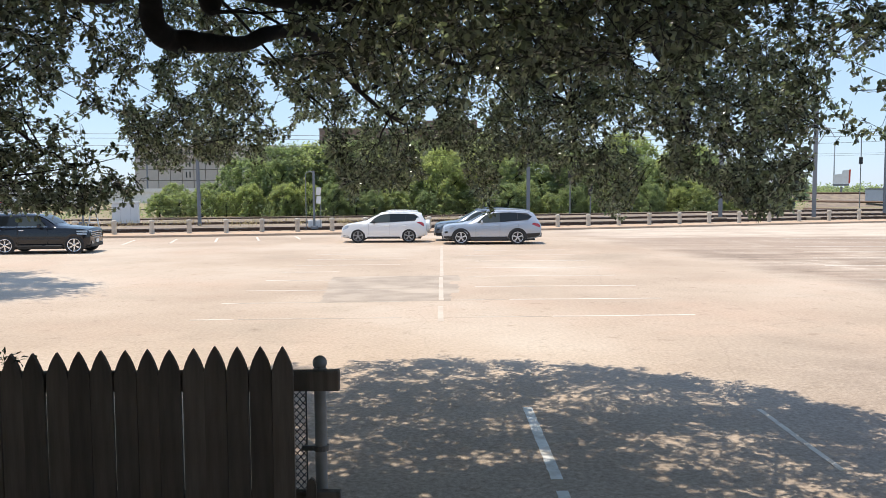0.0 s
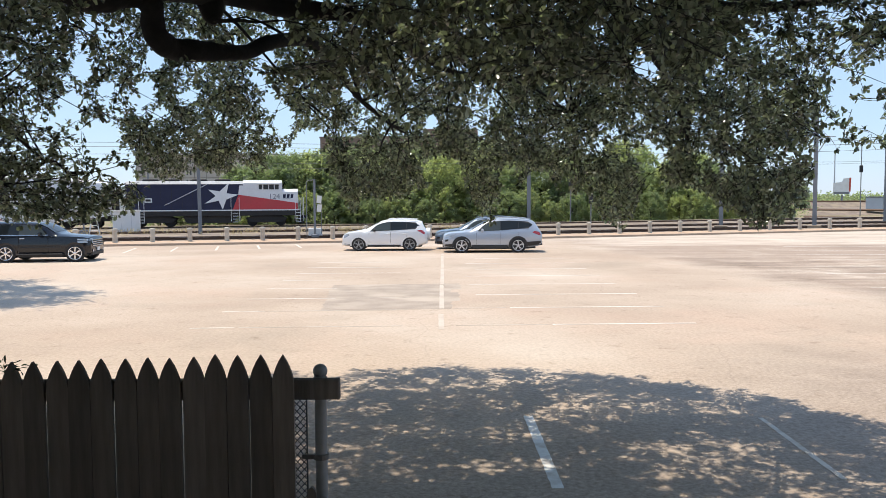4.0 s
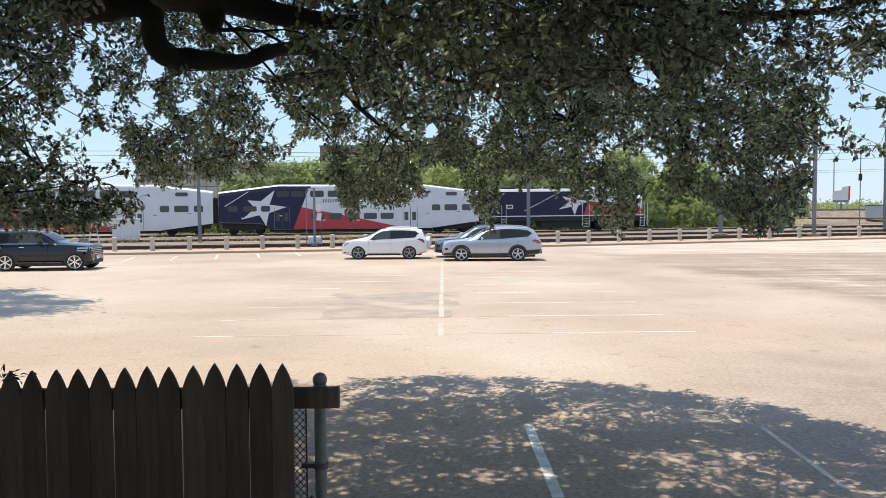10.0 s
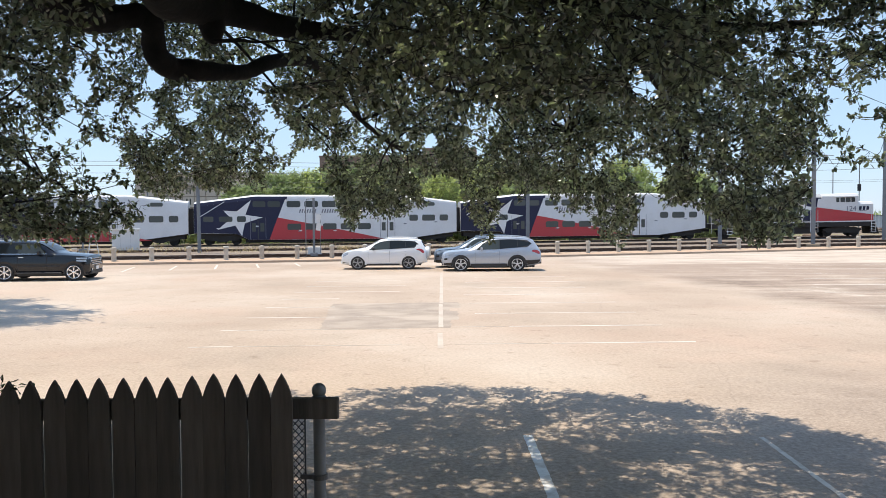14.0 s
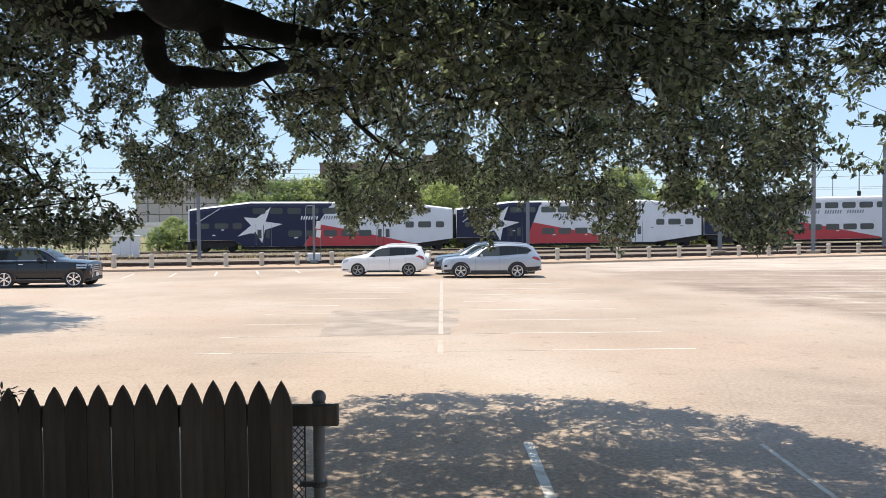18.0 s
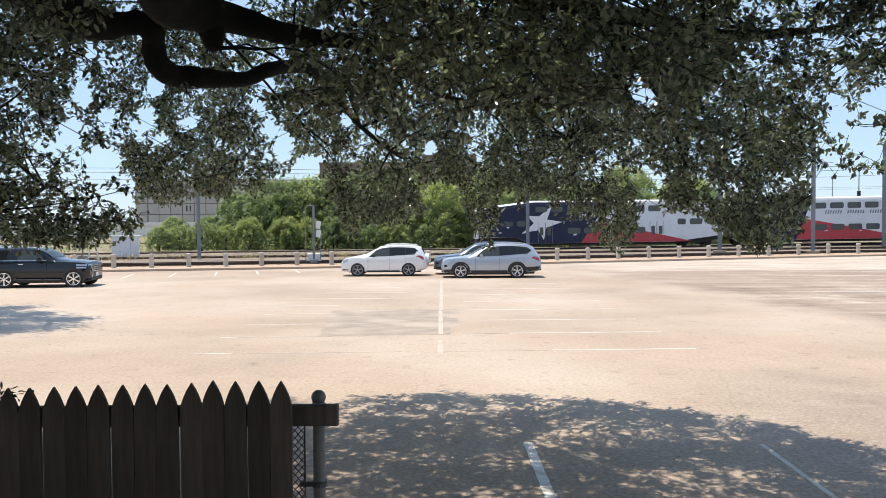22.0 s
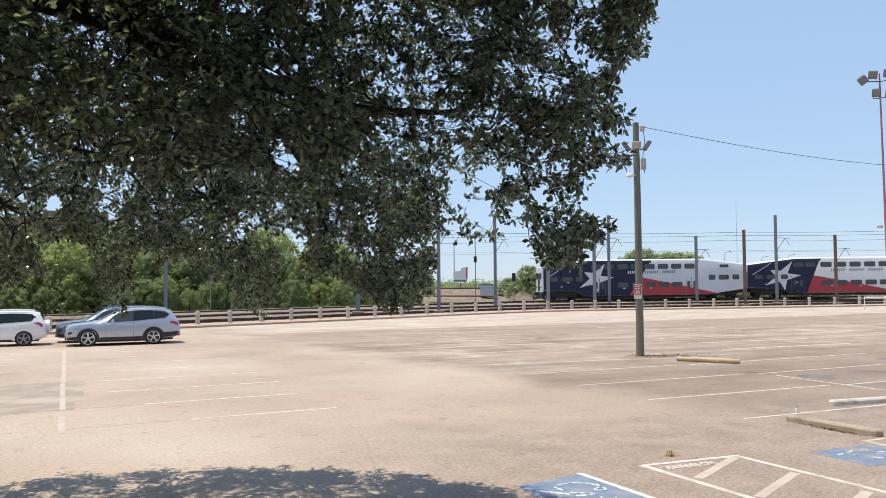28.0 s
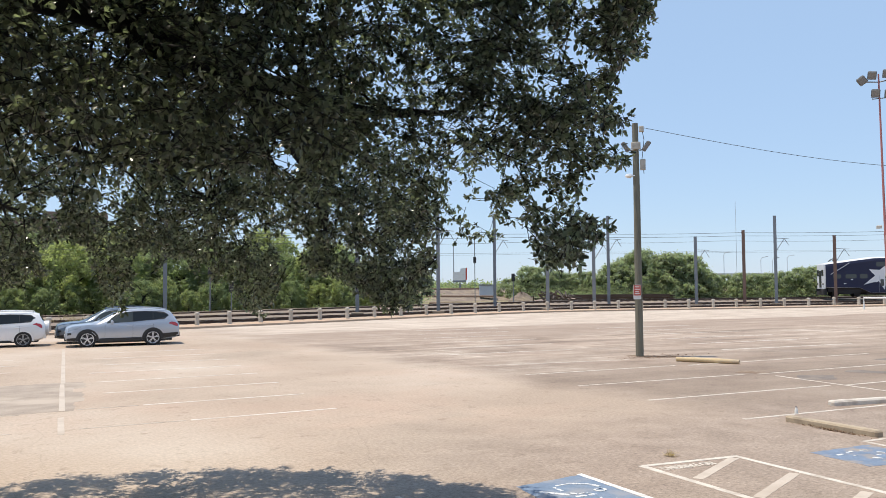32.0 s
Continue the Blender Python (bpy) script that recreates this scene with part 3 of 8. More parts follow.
BEARINGS = [-36.5, -34.0, -31.6, -29.2, -26.85, -24.5, -22.15, -19.82, -17.44, -15.02, -12.63, -10.22, -7.82, -5.5, -3.2, -1.0, 1.3, 3.6, 5.85, 8.06, 10.18, 12.25, 14.3, 16.29, 18.2, 20.1, 21.95, 23.75, 25.5, 27.2, 28.89, 30.59, 32.25, 33.93, 35.52, 37.13, 38.7, 40.25, 41.8, 43.36, 44.82, 46.32, 47.76, 49.21, 50.68, 52.09, 53.5, 54.9]
for bearing in BEARINGS:
    t = math.tan(radians(bearing))
    y = 53.0
    for _ in range(30):
        y = 0.5 * y + 0.5 * bollard_y(y * t)
    ob = new("bollard", bollard_mesh)
    ob.matrix_basis = pose(y * t, y, 0.12, 0, 0, bearing * 7)
    tagged(ob, "short round concrete bollard with a capped top", "bollard", "bollards along the kerb")

# ------------------------------------------------------------------ paint on the lot
def ragged(poly, amount, r):
    """The outline of a coat of paint, chipped along its edges."""
    out = []
    for a, b in zip(poly, poly[1:] + poly[:1]):
        d = math.hypot(b[0] - a[0], b[1] - a[1])
        n = max(1, min(60, int(d / max(0.05, amount * 5))))
        q = (-(b[1] - a[1]) / (d + 1e-6), (b[0] - a[0]) / (d + 1e-6))
        for i in range(n):
            u, k = i / n, r.uniform(-amount, amount) if i else 0.0
            out.append((a[0] + (b[0] - a[0]) * u + q[0] * k, a[1] + (b[1] - a[1]) * u + q[1] * k))
    return out


def painted(name, polys, material, label, category="parking line", group="parking lines", z=0.004, rough=0.005):
    g = Geo()
    r = random.Random(len(polys) + int(100 * abs(polys[0][0][0])) + int(10 * polys[0][0][1]))
    for i, p in enumerate(polys):
        p = ragged(p, rough, r)
        g.plate(p, -0.01, z + 0.0007 * (i % 9))
    ob = part(name, g, material)
    return tagged(ob, label, category, group)


def stroke(a, b, w):
    a, b = Vector((*a, 0)), Vector((*b, 0))
    d = (b - a).normalized()
    q = Vector((-d.y, d.x, 0)) * (w / 2)
    return [(a - q)[:2], (b - q)[:2], (b + q)[:2], (a + q)[:2]]


for y0, y1 in ((16.8, 19.0), (20.0, 25.4), (25.6, 39.5)):
    painted("centre_line", [stroke((-0.06, y0), (-0.08, y1), 0.12)], M_CENTRE, "wide worn white line between parking bays")
for k, x1 in enumerate((-4.5, -4.4, -3.0, -3.3, -3.5, -1.6, -1.5, -1.8)):
    y = 17.1 + 2.5 * k
    painted("bay_line", [stroke((-5.42, y), (x1, y + 0.07), 0.085)], M_LINE if k < 2 else M_LINE_FADED, "thin faded white parking bay line")
    if k < 3:
        painted("bay_line", [stroke((x1 + 0.1, y + 0.07), (-0.9, y + 0.2), 0.07)], M_LINE_GHOST, "almost worn away white parking bay line")
for k, x0 in enumerate((2.35, 1.65, 0.9, 0.8, 0.7, 1.2, 0.9, 1.4)):
    y = 17.38 + 2.72 * k
    painted("bay_line", [stroke((x0, y), (5.48, y + 0.1), 0.085)], M_LINE_FADED, "thin faded white parking bay line")
    if k < 2:
        painted("bay_line", [stroke((0.25, y - 0.05), (x0 - 0.1, y), 0.07)], M_LINE_GHOST, "almost worn away white parking bay line")
for k in range(5):
    y = 12.2 + 2.97 * k
    x0 = 12.3 + 0.03 * k * k
    painted("bay_line", [stroke((x0, y + 0.05), (18.2, y - (0.6 if k == 4 else 0.05)), 0.085)], M_LINE, "white parking bay line on greyer asphalt")
for k in range(4):
    y = 12.0 + 2.97 * k
    painted("bay_line", [stroke((18.6, y), (24.4 + k, y + 0.1), 0.085)], M_LINE, "white parking bay line on greyer asphalt")
painted("divider_line", [stroke((18.3, 10.5), (18.75, 17.4), 0.085)], M_LINE, "white line dividing two rows of bays")
for k in range(6):
    y = 28.5 + 3.1 * k
    painted("bay_line", [stroke((13.5 + k, y), (19.0 + k, y - 0.3), 0.10)], M_LINE_FADED, "faded white parking bay line")
    painted("bay_line", [stroke((24 + k, y - 3.5), (31 + k, y - 3.9), 0.12)], M_LINE_FADED, "faded white parking bay line")
for k in range(5):
    x = -16.5 + 2.12 * k
    painted("bay_line", [stroke((x, 41.4 + 1.0 * k), (x - 0.9, 45.6 + 0.75 * k), 0.12)], M_LINE, "short slanted white line at the kerb")
painted("stripe", [stroke((1.05, 10.05), (1.07, 7.5), 0.115), stroke((1.07, 7.2), (1.1, 5.2), 0.11)], M_STRIPE, "worn white stripe in the tree shade")
painted("stripe", [stroke((3.92, 9.9), (3.88, 7.7), 0.065)], M_LINE, "faint white stripe in the tree shade")

painted("accessible_bay", [[(5.46, 8.4), (6.72, 8.3), (6.68, 9.8), (5.54, 9.63)]], M_BLUE_PAINT, "blue painted square of an accessible parking bay", "pavement marking", "accessible bays", 0.003, 0.02)
painted("accessible_bay", [[(10.78, 8.3), (12.2, 8.25), (12.2, 9.4), (10.82, 9.4)]], M_BLUE_WORN, "worn blue painted square of an accessible parking bay", "pavement marking", "accessible bays", 0.003, 0.03)


def wheelchair():
    """The seated-figure wheel mark, with its foot bar, wheel arc, head ring and flaked body."""
    arc = [(6.03, 9.41), (6.17, 9.43), (6.30, 9.42), (6.44, 9.33), (6.51, 9.23), (6.54, 9.12)]
    polys = [stroke((5.63, 9.29), (5.95, 8.94), 0.07), stroke((5.97, 9.35), (5.96, 9.14), 0.045)]
    polys += [stroke(a, b, w) for a, b, w in zip(arc, arc[1:], (0.03, 0.03, 0.045, 0.065, 0.065))]
    ring = [(6.45 + 0.075 * math.cos(k * math.pi / 5), 8.98 + 0.07 * math.sin(k * math.pi / 5)) for k in range(11)]
    polys += [stroke(a, b, 0.034) for a, b in zip(ring, ring[1:])]
    polys += [stroke((5.98, 9.0), (6.05, 8.93), 0.05), stroke((5.97, 8.84), (6.12, 8.82), 0.055), stroke((6.16, 8.82), (6.27, 8.80), 0.05), stroke((6.27, 8.81), (6.20, 8.93), 0.03), stroke((6.08, 8.93), (6.17, 8.93), 0.03)]
    polys += [stroke((6.23, 8.67), (6.19, 8.50), 0.025), stroke((6.19, 8.50), (6.39, 8.53), 0.025)]
    return polys


flakes = [stroke((11.03, 9.06), (11.19, 9.08), 0.05), stroke((11.31, 9.1), (11.49, 9.16), 0.05), stroke((11.65, 9.14), (11.77, 9.1), 0.035), stroke((11.37, 8.7), (11.44, 8.58), 0.05), stroke((11.6, 8.8), (11.67, 8.78), 0.04), stroke((11.22, 8.92), (11.28, 8.9), 0.04), stroke((11.8, 8.95), (11.85, 8.85), 0.04)]
for polys, label in ((wheelchair(), "worn white wheelchair symbol on blue paint"), (flakes, "flaked white remains of a wheelchair symbol")):
    symbol = thing("accessible_symbol", label, "pavement marking", group="accessible bays")
    r = random.Random(len(polys))
    for i, p in enumerate(polys):
        g = Geo()
        g.plate(ragged(p, 0.005, r), -0.01, 0.007 + 0.0007 * (i % 9))
        part("paint_stroke", g, M_SYMBOL, symbol)
painted("bay_line", [stroke((6.72, 9.86), (6.78, 8.22), 0.095)], M_STRIPE, "fresh white line beside the blue bay")
painted("bay_line", [stroke((6.78, 8.2), (6.9, 4.5), 0.075)], M_LINE, "worn white line beside the blue bay")
hatch = [stroke((7.84, 9.88), (7.98, 4.5), 0.115), stroke((9.58, 9.76), (9.72, 4.5), 0.105), stroke((7.86, 9.84), (9.58, 9.72), 0.105)]
painted("hatched_zone", hatch, M_LINE, "white outline of a no-parking zone between bays", "pavement marking")
for k in range(3):
    painted("hatch_stripe", [stroke((9.48, 9.66 - 1.16 * k), (8.02, 8.87 - 1.1 * k), 0.15)], M_CENTRE, "faded broad stripe across the no-parking zone", "pavement marking", "hatch stripes", 0.0035)
painted("bay_line", [stroke((12.34, 9.62), (12.95, 9.64), 0.085), stroke((12.38, 9.6), (12.36, 5.0), 0.085)], M_LINE, "white line beside the second blue bay")
tx = bpy.data.curves.new("no_parking_text", 'FONT')
tx.offset = 0.007
tx.body, tx.size, tx.extrude, tx.align_x, tx.align_y = "NO PARKING", 0.16, 0.003, 'CENTER', 'CENTER'
tob = new("no_parking_lettering", tx)
tob.matrix_basis = pose(8.45, 9.55, 0.003, 0, 0, 177) @ Matrix.Diagonal((1.0, 1.55, 1.0, 1.0))
tx.materials.append(M_LINE)
tagged(tob, "white NO PARKING lettering painted on the lot", "lettering")

painted("asphalt_patch", [[(-3.05, 19.8), (0.17, 19.9), (0.2, 21.4), (0.42, 21.5), (0.42, 23.4), (0.2, 23.5), (0.22, 24.2), (0.5, 24.3), (0.5, 25.9), (-3.5, 25.6), (-3.45, 24.0), (-3.2, 22.0)]], M_PATCH, "darker repaired rectangle of asphalt", "pavement patch", "pavement patches", 0.002, 0.05)

for poly in ([(18.5, 16.3), (19.4, 17.2), (20.3, 16.7), (19.5, 15.95)], [(21.2, 17.1), (21.8, 17.5), (22.6, 16.6), (22.0, 16.2)], [(25.5, 19.4), (27.0, 19.6), (27.1, 19.1), (25.6, 18.8)]):
    painted("tar_patch", [poly], M_TAR, "small dark tar patch worn into the lot", "pavement patch", "pavement patches", 0.0025, 0.05)

# ------------------------------------------------------------------ fence
FY = 3.30
def build_fence():
    f = thing("picket_fence", "dark weathered wooden picket fence with pointed tops", "fence", pose(0, FY, 0))
    rnd = random.Random(4)
    pitch, w = 0.0930, 0.0925
    x = -0.6560
    for i in range(26):
        g = Geo()
        top = 2.119 + rnd.uniform(-0.006, 0.006) - 0.0022 * i
        hw = w / 2 * rnd.uniform(0.935, 0.972)
        pts = [(-hw, 0.02), (hw, 0.02)]
        for k in range(6):
            u = k / 5
            pts.append((hw * math.cos(u * math.pi / 2) ** 0.85, top - 0.115 + 0.115 * u ** 1.15 if u < 1 else top))
        pts = pts[:-1] + [(0.0, top)]
        pts += [(-a, b) for a, b in pts[-2:1:-1]]
        g.slab(pts, -0.009, 0.009)
        part("picket", g, M_WOOD, f, m=pose(x - pitch * i + rnd.uniform(-0.001, 0.001), -0.034 + rnd.uniform(-0.002, 0.002), 0, 0, rnd.uniform(-0.12, 0.12), 0))
    for z0 in (1.925, 1.415, 0.40):
        g = Geo()
        g.box(-3.1, -0.432, -0.022, 0.020, z0, z0 + 0.083, c=0.004)
        part("rail", g, M_WOOD, f, "rough-sawn horizontal fence rail")
    g = Geo()
    g.tube([(-0.520, 0.045, 0), (-0.520, 0.045, 1.99)], 0.0255, 16)
    post = part("post", g, M_GALV, f, "galvanised steel gate post", True)
    g = Geo()
    g.lathe([(0.027, 1.985), (0.030, 1.99), (0.030, 2.003)] + [(0.0305 * math.sin(radians(a)), 2.030 - 0.0305 * math.cos(radians(a))) for a in range(50, 180, 13)], 16)
    part("post_cap", g, M_GALV, post, "dull steel ball cap", True, pose(-0.520, 0.045, 0))
    for z0 in (1.657, 1.0):
        g = Geo()
        g.lathe([(0.030, z0), (0.033, z0), (0.033, z0 + 0.022), (0.030, z0 + 0.022)], 14, m=pose(-0.520, 0.045, 0))
        g.box(-0.60, -0.545, 0.035, 0.05, z0, z0 + 0.02)
        part("clamp", g, M_LINK, post, "dark steel clamp band")
    # chain link strip between the last picket and the post
    g = Geo()
    a = 0.0140
    for i in range(4):
        for j in range(62):
            z = 0.06 + j * 0.0310
            cx = -0.5795 - a - i * 2 * a
            for s in (1, -1):
                p0, p1, p2 = (cx, 0.05, z), (cx + s * a, 0.05 + 0.002 * s, z + 0.0155), (cx, 0.05, z + 0.031)
                g.tube([p0, p1], 0.0022, 4, caps=False)
                g.tube([p1, p2], 0.0022, 4, caps=False)
    part("chain_link", g, M_LINK, f, "dark diamond chain-link mesh")
    g = Geo()
    g.tube([(-0.579, 0.05, 0.05), (-0.580, 0.05, 1.93)], 0.0035, 6)
    part("tension_bar", g, M_LINK, f)
    g = Geo()
    g.slab([(-0.020, 1.40), (0.020, 1.40), (0.020, 1.535), (0.012, 1.557), (0.0, 1.566), (-0.014, 1.555), (-0.020, 1.53)], -0.009, 0.009)
    part("picket_stub", g, M_WOOD, f, "short broken picket", m=pose(-0.590, -0.034, 0, 0, 1.5, 0))
    return f


build_fence()

# ------------------------------------------------------------------ cars
def car_body(st):
    """A closed shell lofted through stations: x, underside, belt, top, half width, half width of the roof."""
    rows = []
    for x, zb, zm, zt, w, wt in st:
        h = zm - zb
        ze = zt - 0.09 * min(1, (zt - zm) * 3 + 0.3)
        half = [(w * 0.86, zb), (w * 0.965, zb + 0.10 * h), (w, zb + 0.34 * h), (w * 1.0, zb + 0.62 * h), (w * 0.975, zb + 0.86 * h), (w * 0.945, zm),
                (w * 0.945 + (wt - w * 0.945) * 0.5, zm + (ze - zm) * 0.5), (wt, ze), (wt * 0.86, zt - 0.022), (wt * 0.5, zt), (0, zt + 0.008)]
        ring = [(x, -y, z) for y, z in half] + [(x, y, z) for y, z in half[-2::-1]]
        rows.append(ring)
    n = len(rows[0])
    g = Geo()
    vs = [p for r in rows for p in r]
    fs = []
    for i in range(len(rows) - 1):
        fs += [(i * n + k, (i + 1) * n + k, (i + 1) * n + (k + 1) % n, i * n + (k + 1) % n) for k in range(n)]
    fs += [tuple(range(n)), tuple((len(rows) - 1) * n + k for k in range(n - 1, -1, -1))]
    g.add(vs, fs)
    return g, rows


def wheel(parent, x, y, r, side, kind, name="wheel"):
    """A tyre with a rim of spokes; side is -1 where it faces the near side."""
    wt = 0.115
    spokes = {"compact": 5, "mid": 5, "large": 6}[kind]
    g = Geo()
    prof = [(r * 0.62, -wt), (r * 0.93, -wt), (r * 0.985, -wt * 0.8), (r, -wt * 0.45), (r, wt * 0.45), (r * 0.985, wt * 0.8), (r * 0.93, wt), (r * 0.62, wt)]
    g.lathe(prof, 28, 'y')
    tyre = part(name, g, M_TYRE, parent, "black rubber tyre on an alloy rim", True, pose(x, y, r))
    g = Geo()
    d = side * (wt + 0.004)
    n = 28
    lip = [(r * 0.74, -0.004), (r * 0.755, 0.004), (r * 0.73, 0.008), (r * 0.68, -0.004), (r * 0.66, -0.05)]
    vs = [(q * math.cos(2 * math.pi * k / n), d + side * e, q * math.sin(2 * math.pi * k / n)) for q, e in lip for k in range(n)]
    g.add(vs, [(j * n + k, j * n + (k + 1) % n, (j + 1) * n + (k + 1) % n, (j + 1) * n + k) for j in range(len(lip) - 1) for k in range(n)])
    vs = [(r * 0.67 * math.cos(2 * math.pi * k / n), d - side * 0.045, r * 0.67 * math.sin(2 * math.pi * k / n)) for k in range(n)]
    g.add(vs, [tuple(range(n)) if side < 0 else tuple(range(n - 1, -1, -1))], 1)
    wide = 0.50 / spokes
    for k in range(spokes):
        for lean in (-1, 1):    # each spoke splits towards the rim
            m = pose(0, d - side * 0.012, 0, 0, 360.0 * k / spokes + lean * 36 / spokes, 0)
            g.box(-r * wide * 0.42, r * wide * 0.42, -0.010, 0.010, r * 0.14, r * 0.70, 0, m)
    g.lathe([(r * 0.17, d - side * 0.02), (r * 0.17, d), (r * 0.10, d + side * 0.008)], 14, 'y')
    part("rim", g, [{"compact": M_RIM_DULL, "mid": M_RIM, "large": M_CHROME}[kind], M_BLACK], tyre, "bright alloy rim")
    return tyre


def suv(name, label, pos, heading, paint, L, W, wb, front_axle, r, kind, group="parked cars"):
    """A parked sport utility vehicle that points along -x, with its length from 0 (nose) to L. kind picks the roofline."""
    car = thing(name, label, "car", pose(*pos, 0, 0, heading), group)
    hw = W / 2
    zb = 0.30
    belt = {"compact": 1.0, "mid": 1.05, "large": 1.17}[kind]
    if kind == "compact":
        st = [(0.00, 0.40, 0.74, 0.80, hw * 0.76, hw * 0.60), (0.06, 0.28, 0.83, 0.89, hw * 0.88, hw * 0.68), (0.25, 0.26, 0.94, 0.99, hw * 0.95, hw * 0.71),
              (0.60, 0.25, 1.00, 1.06, hw * 0.985, hw * 0.74), (1.00, 0.25, 1.02, 1.13, hw, hw * 0.76), (1.20, 0.25, 1.02, 1.20, hw, hw * 0.76), (1.60, 0.25, 1.02, 1.42, hw, hw * 0.74),
              (2.00, 0.25, 1.03, 1.61, hw, hw * 0.73), (2.45, 0.25, 1.05, 1.68, hw, hw * 0.73), (3.3, 0.25, 1.11, 1.68, hw, hw * 0.72), (3.9, 0.26, 1.17, 1.63, hw * 0.99, hw * 0.70),
              (4.12, 0.30, 1.12, 1.56, hw * 0.97, hw * 0.67), (4.30, 0.36, 1.02, 1.20, hw * 0.94, hw * 0.68), (4.38, 0.42, 0.92, 1.00, hw * 0.88, hw * 0.66)]
    elif kind == "mid":
        st = [(0.00, 0.38, 0.80, 0.88, hw * 0.80, hw * 0.62), (0.08, 0.28, 0.90, 0.98, hw * 0.90, hw * 0.70), (0.30, 0.26, 0.99, 1.05, hw * 0.96, hw * 0.73),
              (0.70, 0.26, 1.03, 1.09, hw * 0.99, hw * 0.75), (1.15, 0.26, 1.06, 1.13, hw, hw * 0.77), (1.40, 0.26, 1.07, 1.20, hw, hw * 0.76), (1.85, 0.26, 1.07, 1.48, hw, hw * 0.75),
              (2.25, 0.26, 1.08, 1.68, hw, hw * 0.75), (2.7, 0.26, 1.09, 1.755, hw, hw * 0.75), (3.5, 0.26, 1.16, 1.775, hw, hw * 0.74), (4.25, 0.27, 1.25, 1.72, hw * 0.99, hw * 0.72),
              (4.55, 0.30, 1.22, 1.62, hw * 0.97, hw * 0.69), (4.80, 0.36, 1.10, 1.26, hw * 0.94, hw * 0.70), (4.92, 0.42, 0.98, 1.06, hw * 0.88, hw * 0.68)]
    else:
        st = [(0.00, 0.42, 0.98, 1.05, hw * 0.84, hw * 0.70), (0.08, 0.34, 1.08, 1.15, hw * 0.93, hw * 0.76), (0.35, 0.30, 1.14, 1.19, hw * 0.99, hw * 0.80),
              (0.90, 0.30, 1.17, 1.24, hw, hw * 0.80), (1.45, 0.30, 1.18, 1.29, hw, hw * 0.80), (1.60, 0.30, 1.18, 1.36, hw, hw * 0.80), (2.0, 0.30, 1.18, 1.64, hw, hw * 0.79),
              (2.35, 0.30, 1.18, 1.79, hw, hw * 0.78), (2.9, 0.30, 1.19, 1.84, hw, hw * 0.78), (4.2, 0.30, 1.20, 1.84, hw, hw * 0.78), (4.8, 0.30, 1.20, 1.86, hw, hw * 0.77),
              (5.02, 0.34, 1.20, 1.76, hw * 0.98, hw * 0.76), (5.14, 0.40, 1.16, 1.30, hw * 0.96, hw * 0.74), (5.18, 0.46, 1.05, 1.12, hw * 0.92, hw * 0.7)]
    k = L / st[-1][0]
    st = [(s[0] * k, *s[1:]) for s in st]
    body, rows = car_body(st)
    part("body", body, paint, car, smooth=True)
    sx = np.array([s[0] for s in st])
    cols = {i: np.array([s[i] for s in st]) for i in range(1, 6)}

    def at(x, i):
        return float(np.interp(x, sx, cols[i]))

    def side_y(x, z):
        zm, zt, w, wt = at(x, 2), at(x, 3), at(x, 4), at(x, 5)
        u = min(1, max(0, (z - zm) / max(0.03, zt - 0.09 * min(1, (zt - zm) * 3 + 0.3) - zm)))
        return w * 0.945 + (wt - w * 0.945) * u

    def skin_y(x, z):
        """The half width of the lower body."""
        v = (z - at(x, 1)) / (at(x, 2) - at(x, 1))
        return at(x, 4) * float(np.interp(v, [0, 0.10, 0.34, 0.62, 0.86, 1.0], [0.86, 0.965, 1.0, 1.0, 0.975, 0.945]))

    def lamp(name, outline, material, lab, lift=0.012):
        """A lamp glass that follows the flank's bend; outline gives x with its lower and upper edge."""
        for s in (-1, 1):
            g = Geo()
            vs = []
            for x, z0, z1 in outline:
                for j in range(4):
                    z = z0 + (z1 - z0) * j / 3
                    vs.append((x, s * (skin_y(x, z) + lift), z))
            n = len(outline)
            fs = [(4 * i + j, 4 * i + 4 + j, 4 * i + 5 + j, 4 * i + 1 + j) for i in range(n - 1) for j in range(3)]
            g.add(vs, fs if s < 0 else [f[::-1] for f in fs])
            vs = [(x, s * (skin_y(x, z) + q), z) for x, z0, z1 in (outline[0], outline[-1]) for z, q in ((z0, lift), (z1, lift), (z1, -0.03), (z0, -0.03))]
            g.add(vs, [(0, 1, 2, 3), (7, 6, 5, 4)])
            part(name, g, material, car, lab)

    def pane(name, corners, material=M_CARGLASS, lab="", lift=0.014):
        """A side pane set into both flanks."""
        for s in (-1, 1):
            g = Geo()
            lo_x, hi_x = min(x for x, z in corners), max(x for x, z in corners)
            nx, nz = 12, 4
            vs = []
            for i in range(nx + 1):
                x = lo_x + (hi_x - lo_x) * min(0.998, max(0.002, i / nx))
                cut = []
                for (xa, za), (xb, zb_) in zip(corners, corners[1:] + corners[:1]):
                    if xa != xb and min(xa, xb) <= x <= max(xa, xb):
                        cut.append(za + (zb_ - za) * (x - xa) / (xb - xa))
                for j in range(nz + 1):
                    z = min(cut) + (max(cut) - min(cut)) * j / nz
                    vs.append((x, s * (side_y(x, z) + lift), z))
            n = nz + 1
            fs = [(i * n + j, (i + 1) * n + j, (i + 1) * n + j + 1, i * n + j + 1) if s < 0 else (i * n + j, i * n + j + 1, (i + 1) * n + j + 1, (i + 1) * n + j) for i in range(nx) for j in range(nz)]
            k0 = len(vs)
            rim = [i * n for i in range(nx + 1)] + [nx * n + j for j in range(1, n)] + [i * n + nz for i in range(nx - 1, -1, -1)] + [j for j in range(nz - 1, 0, -1)]
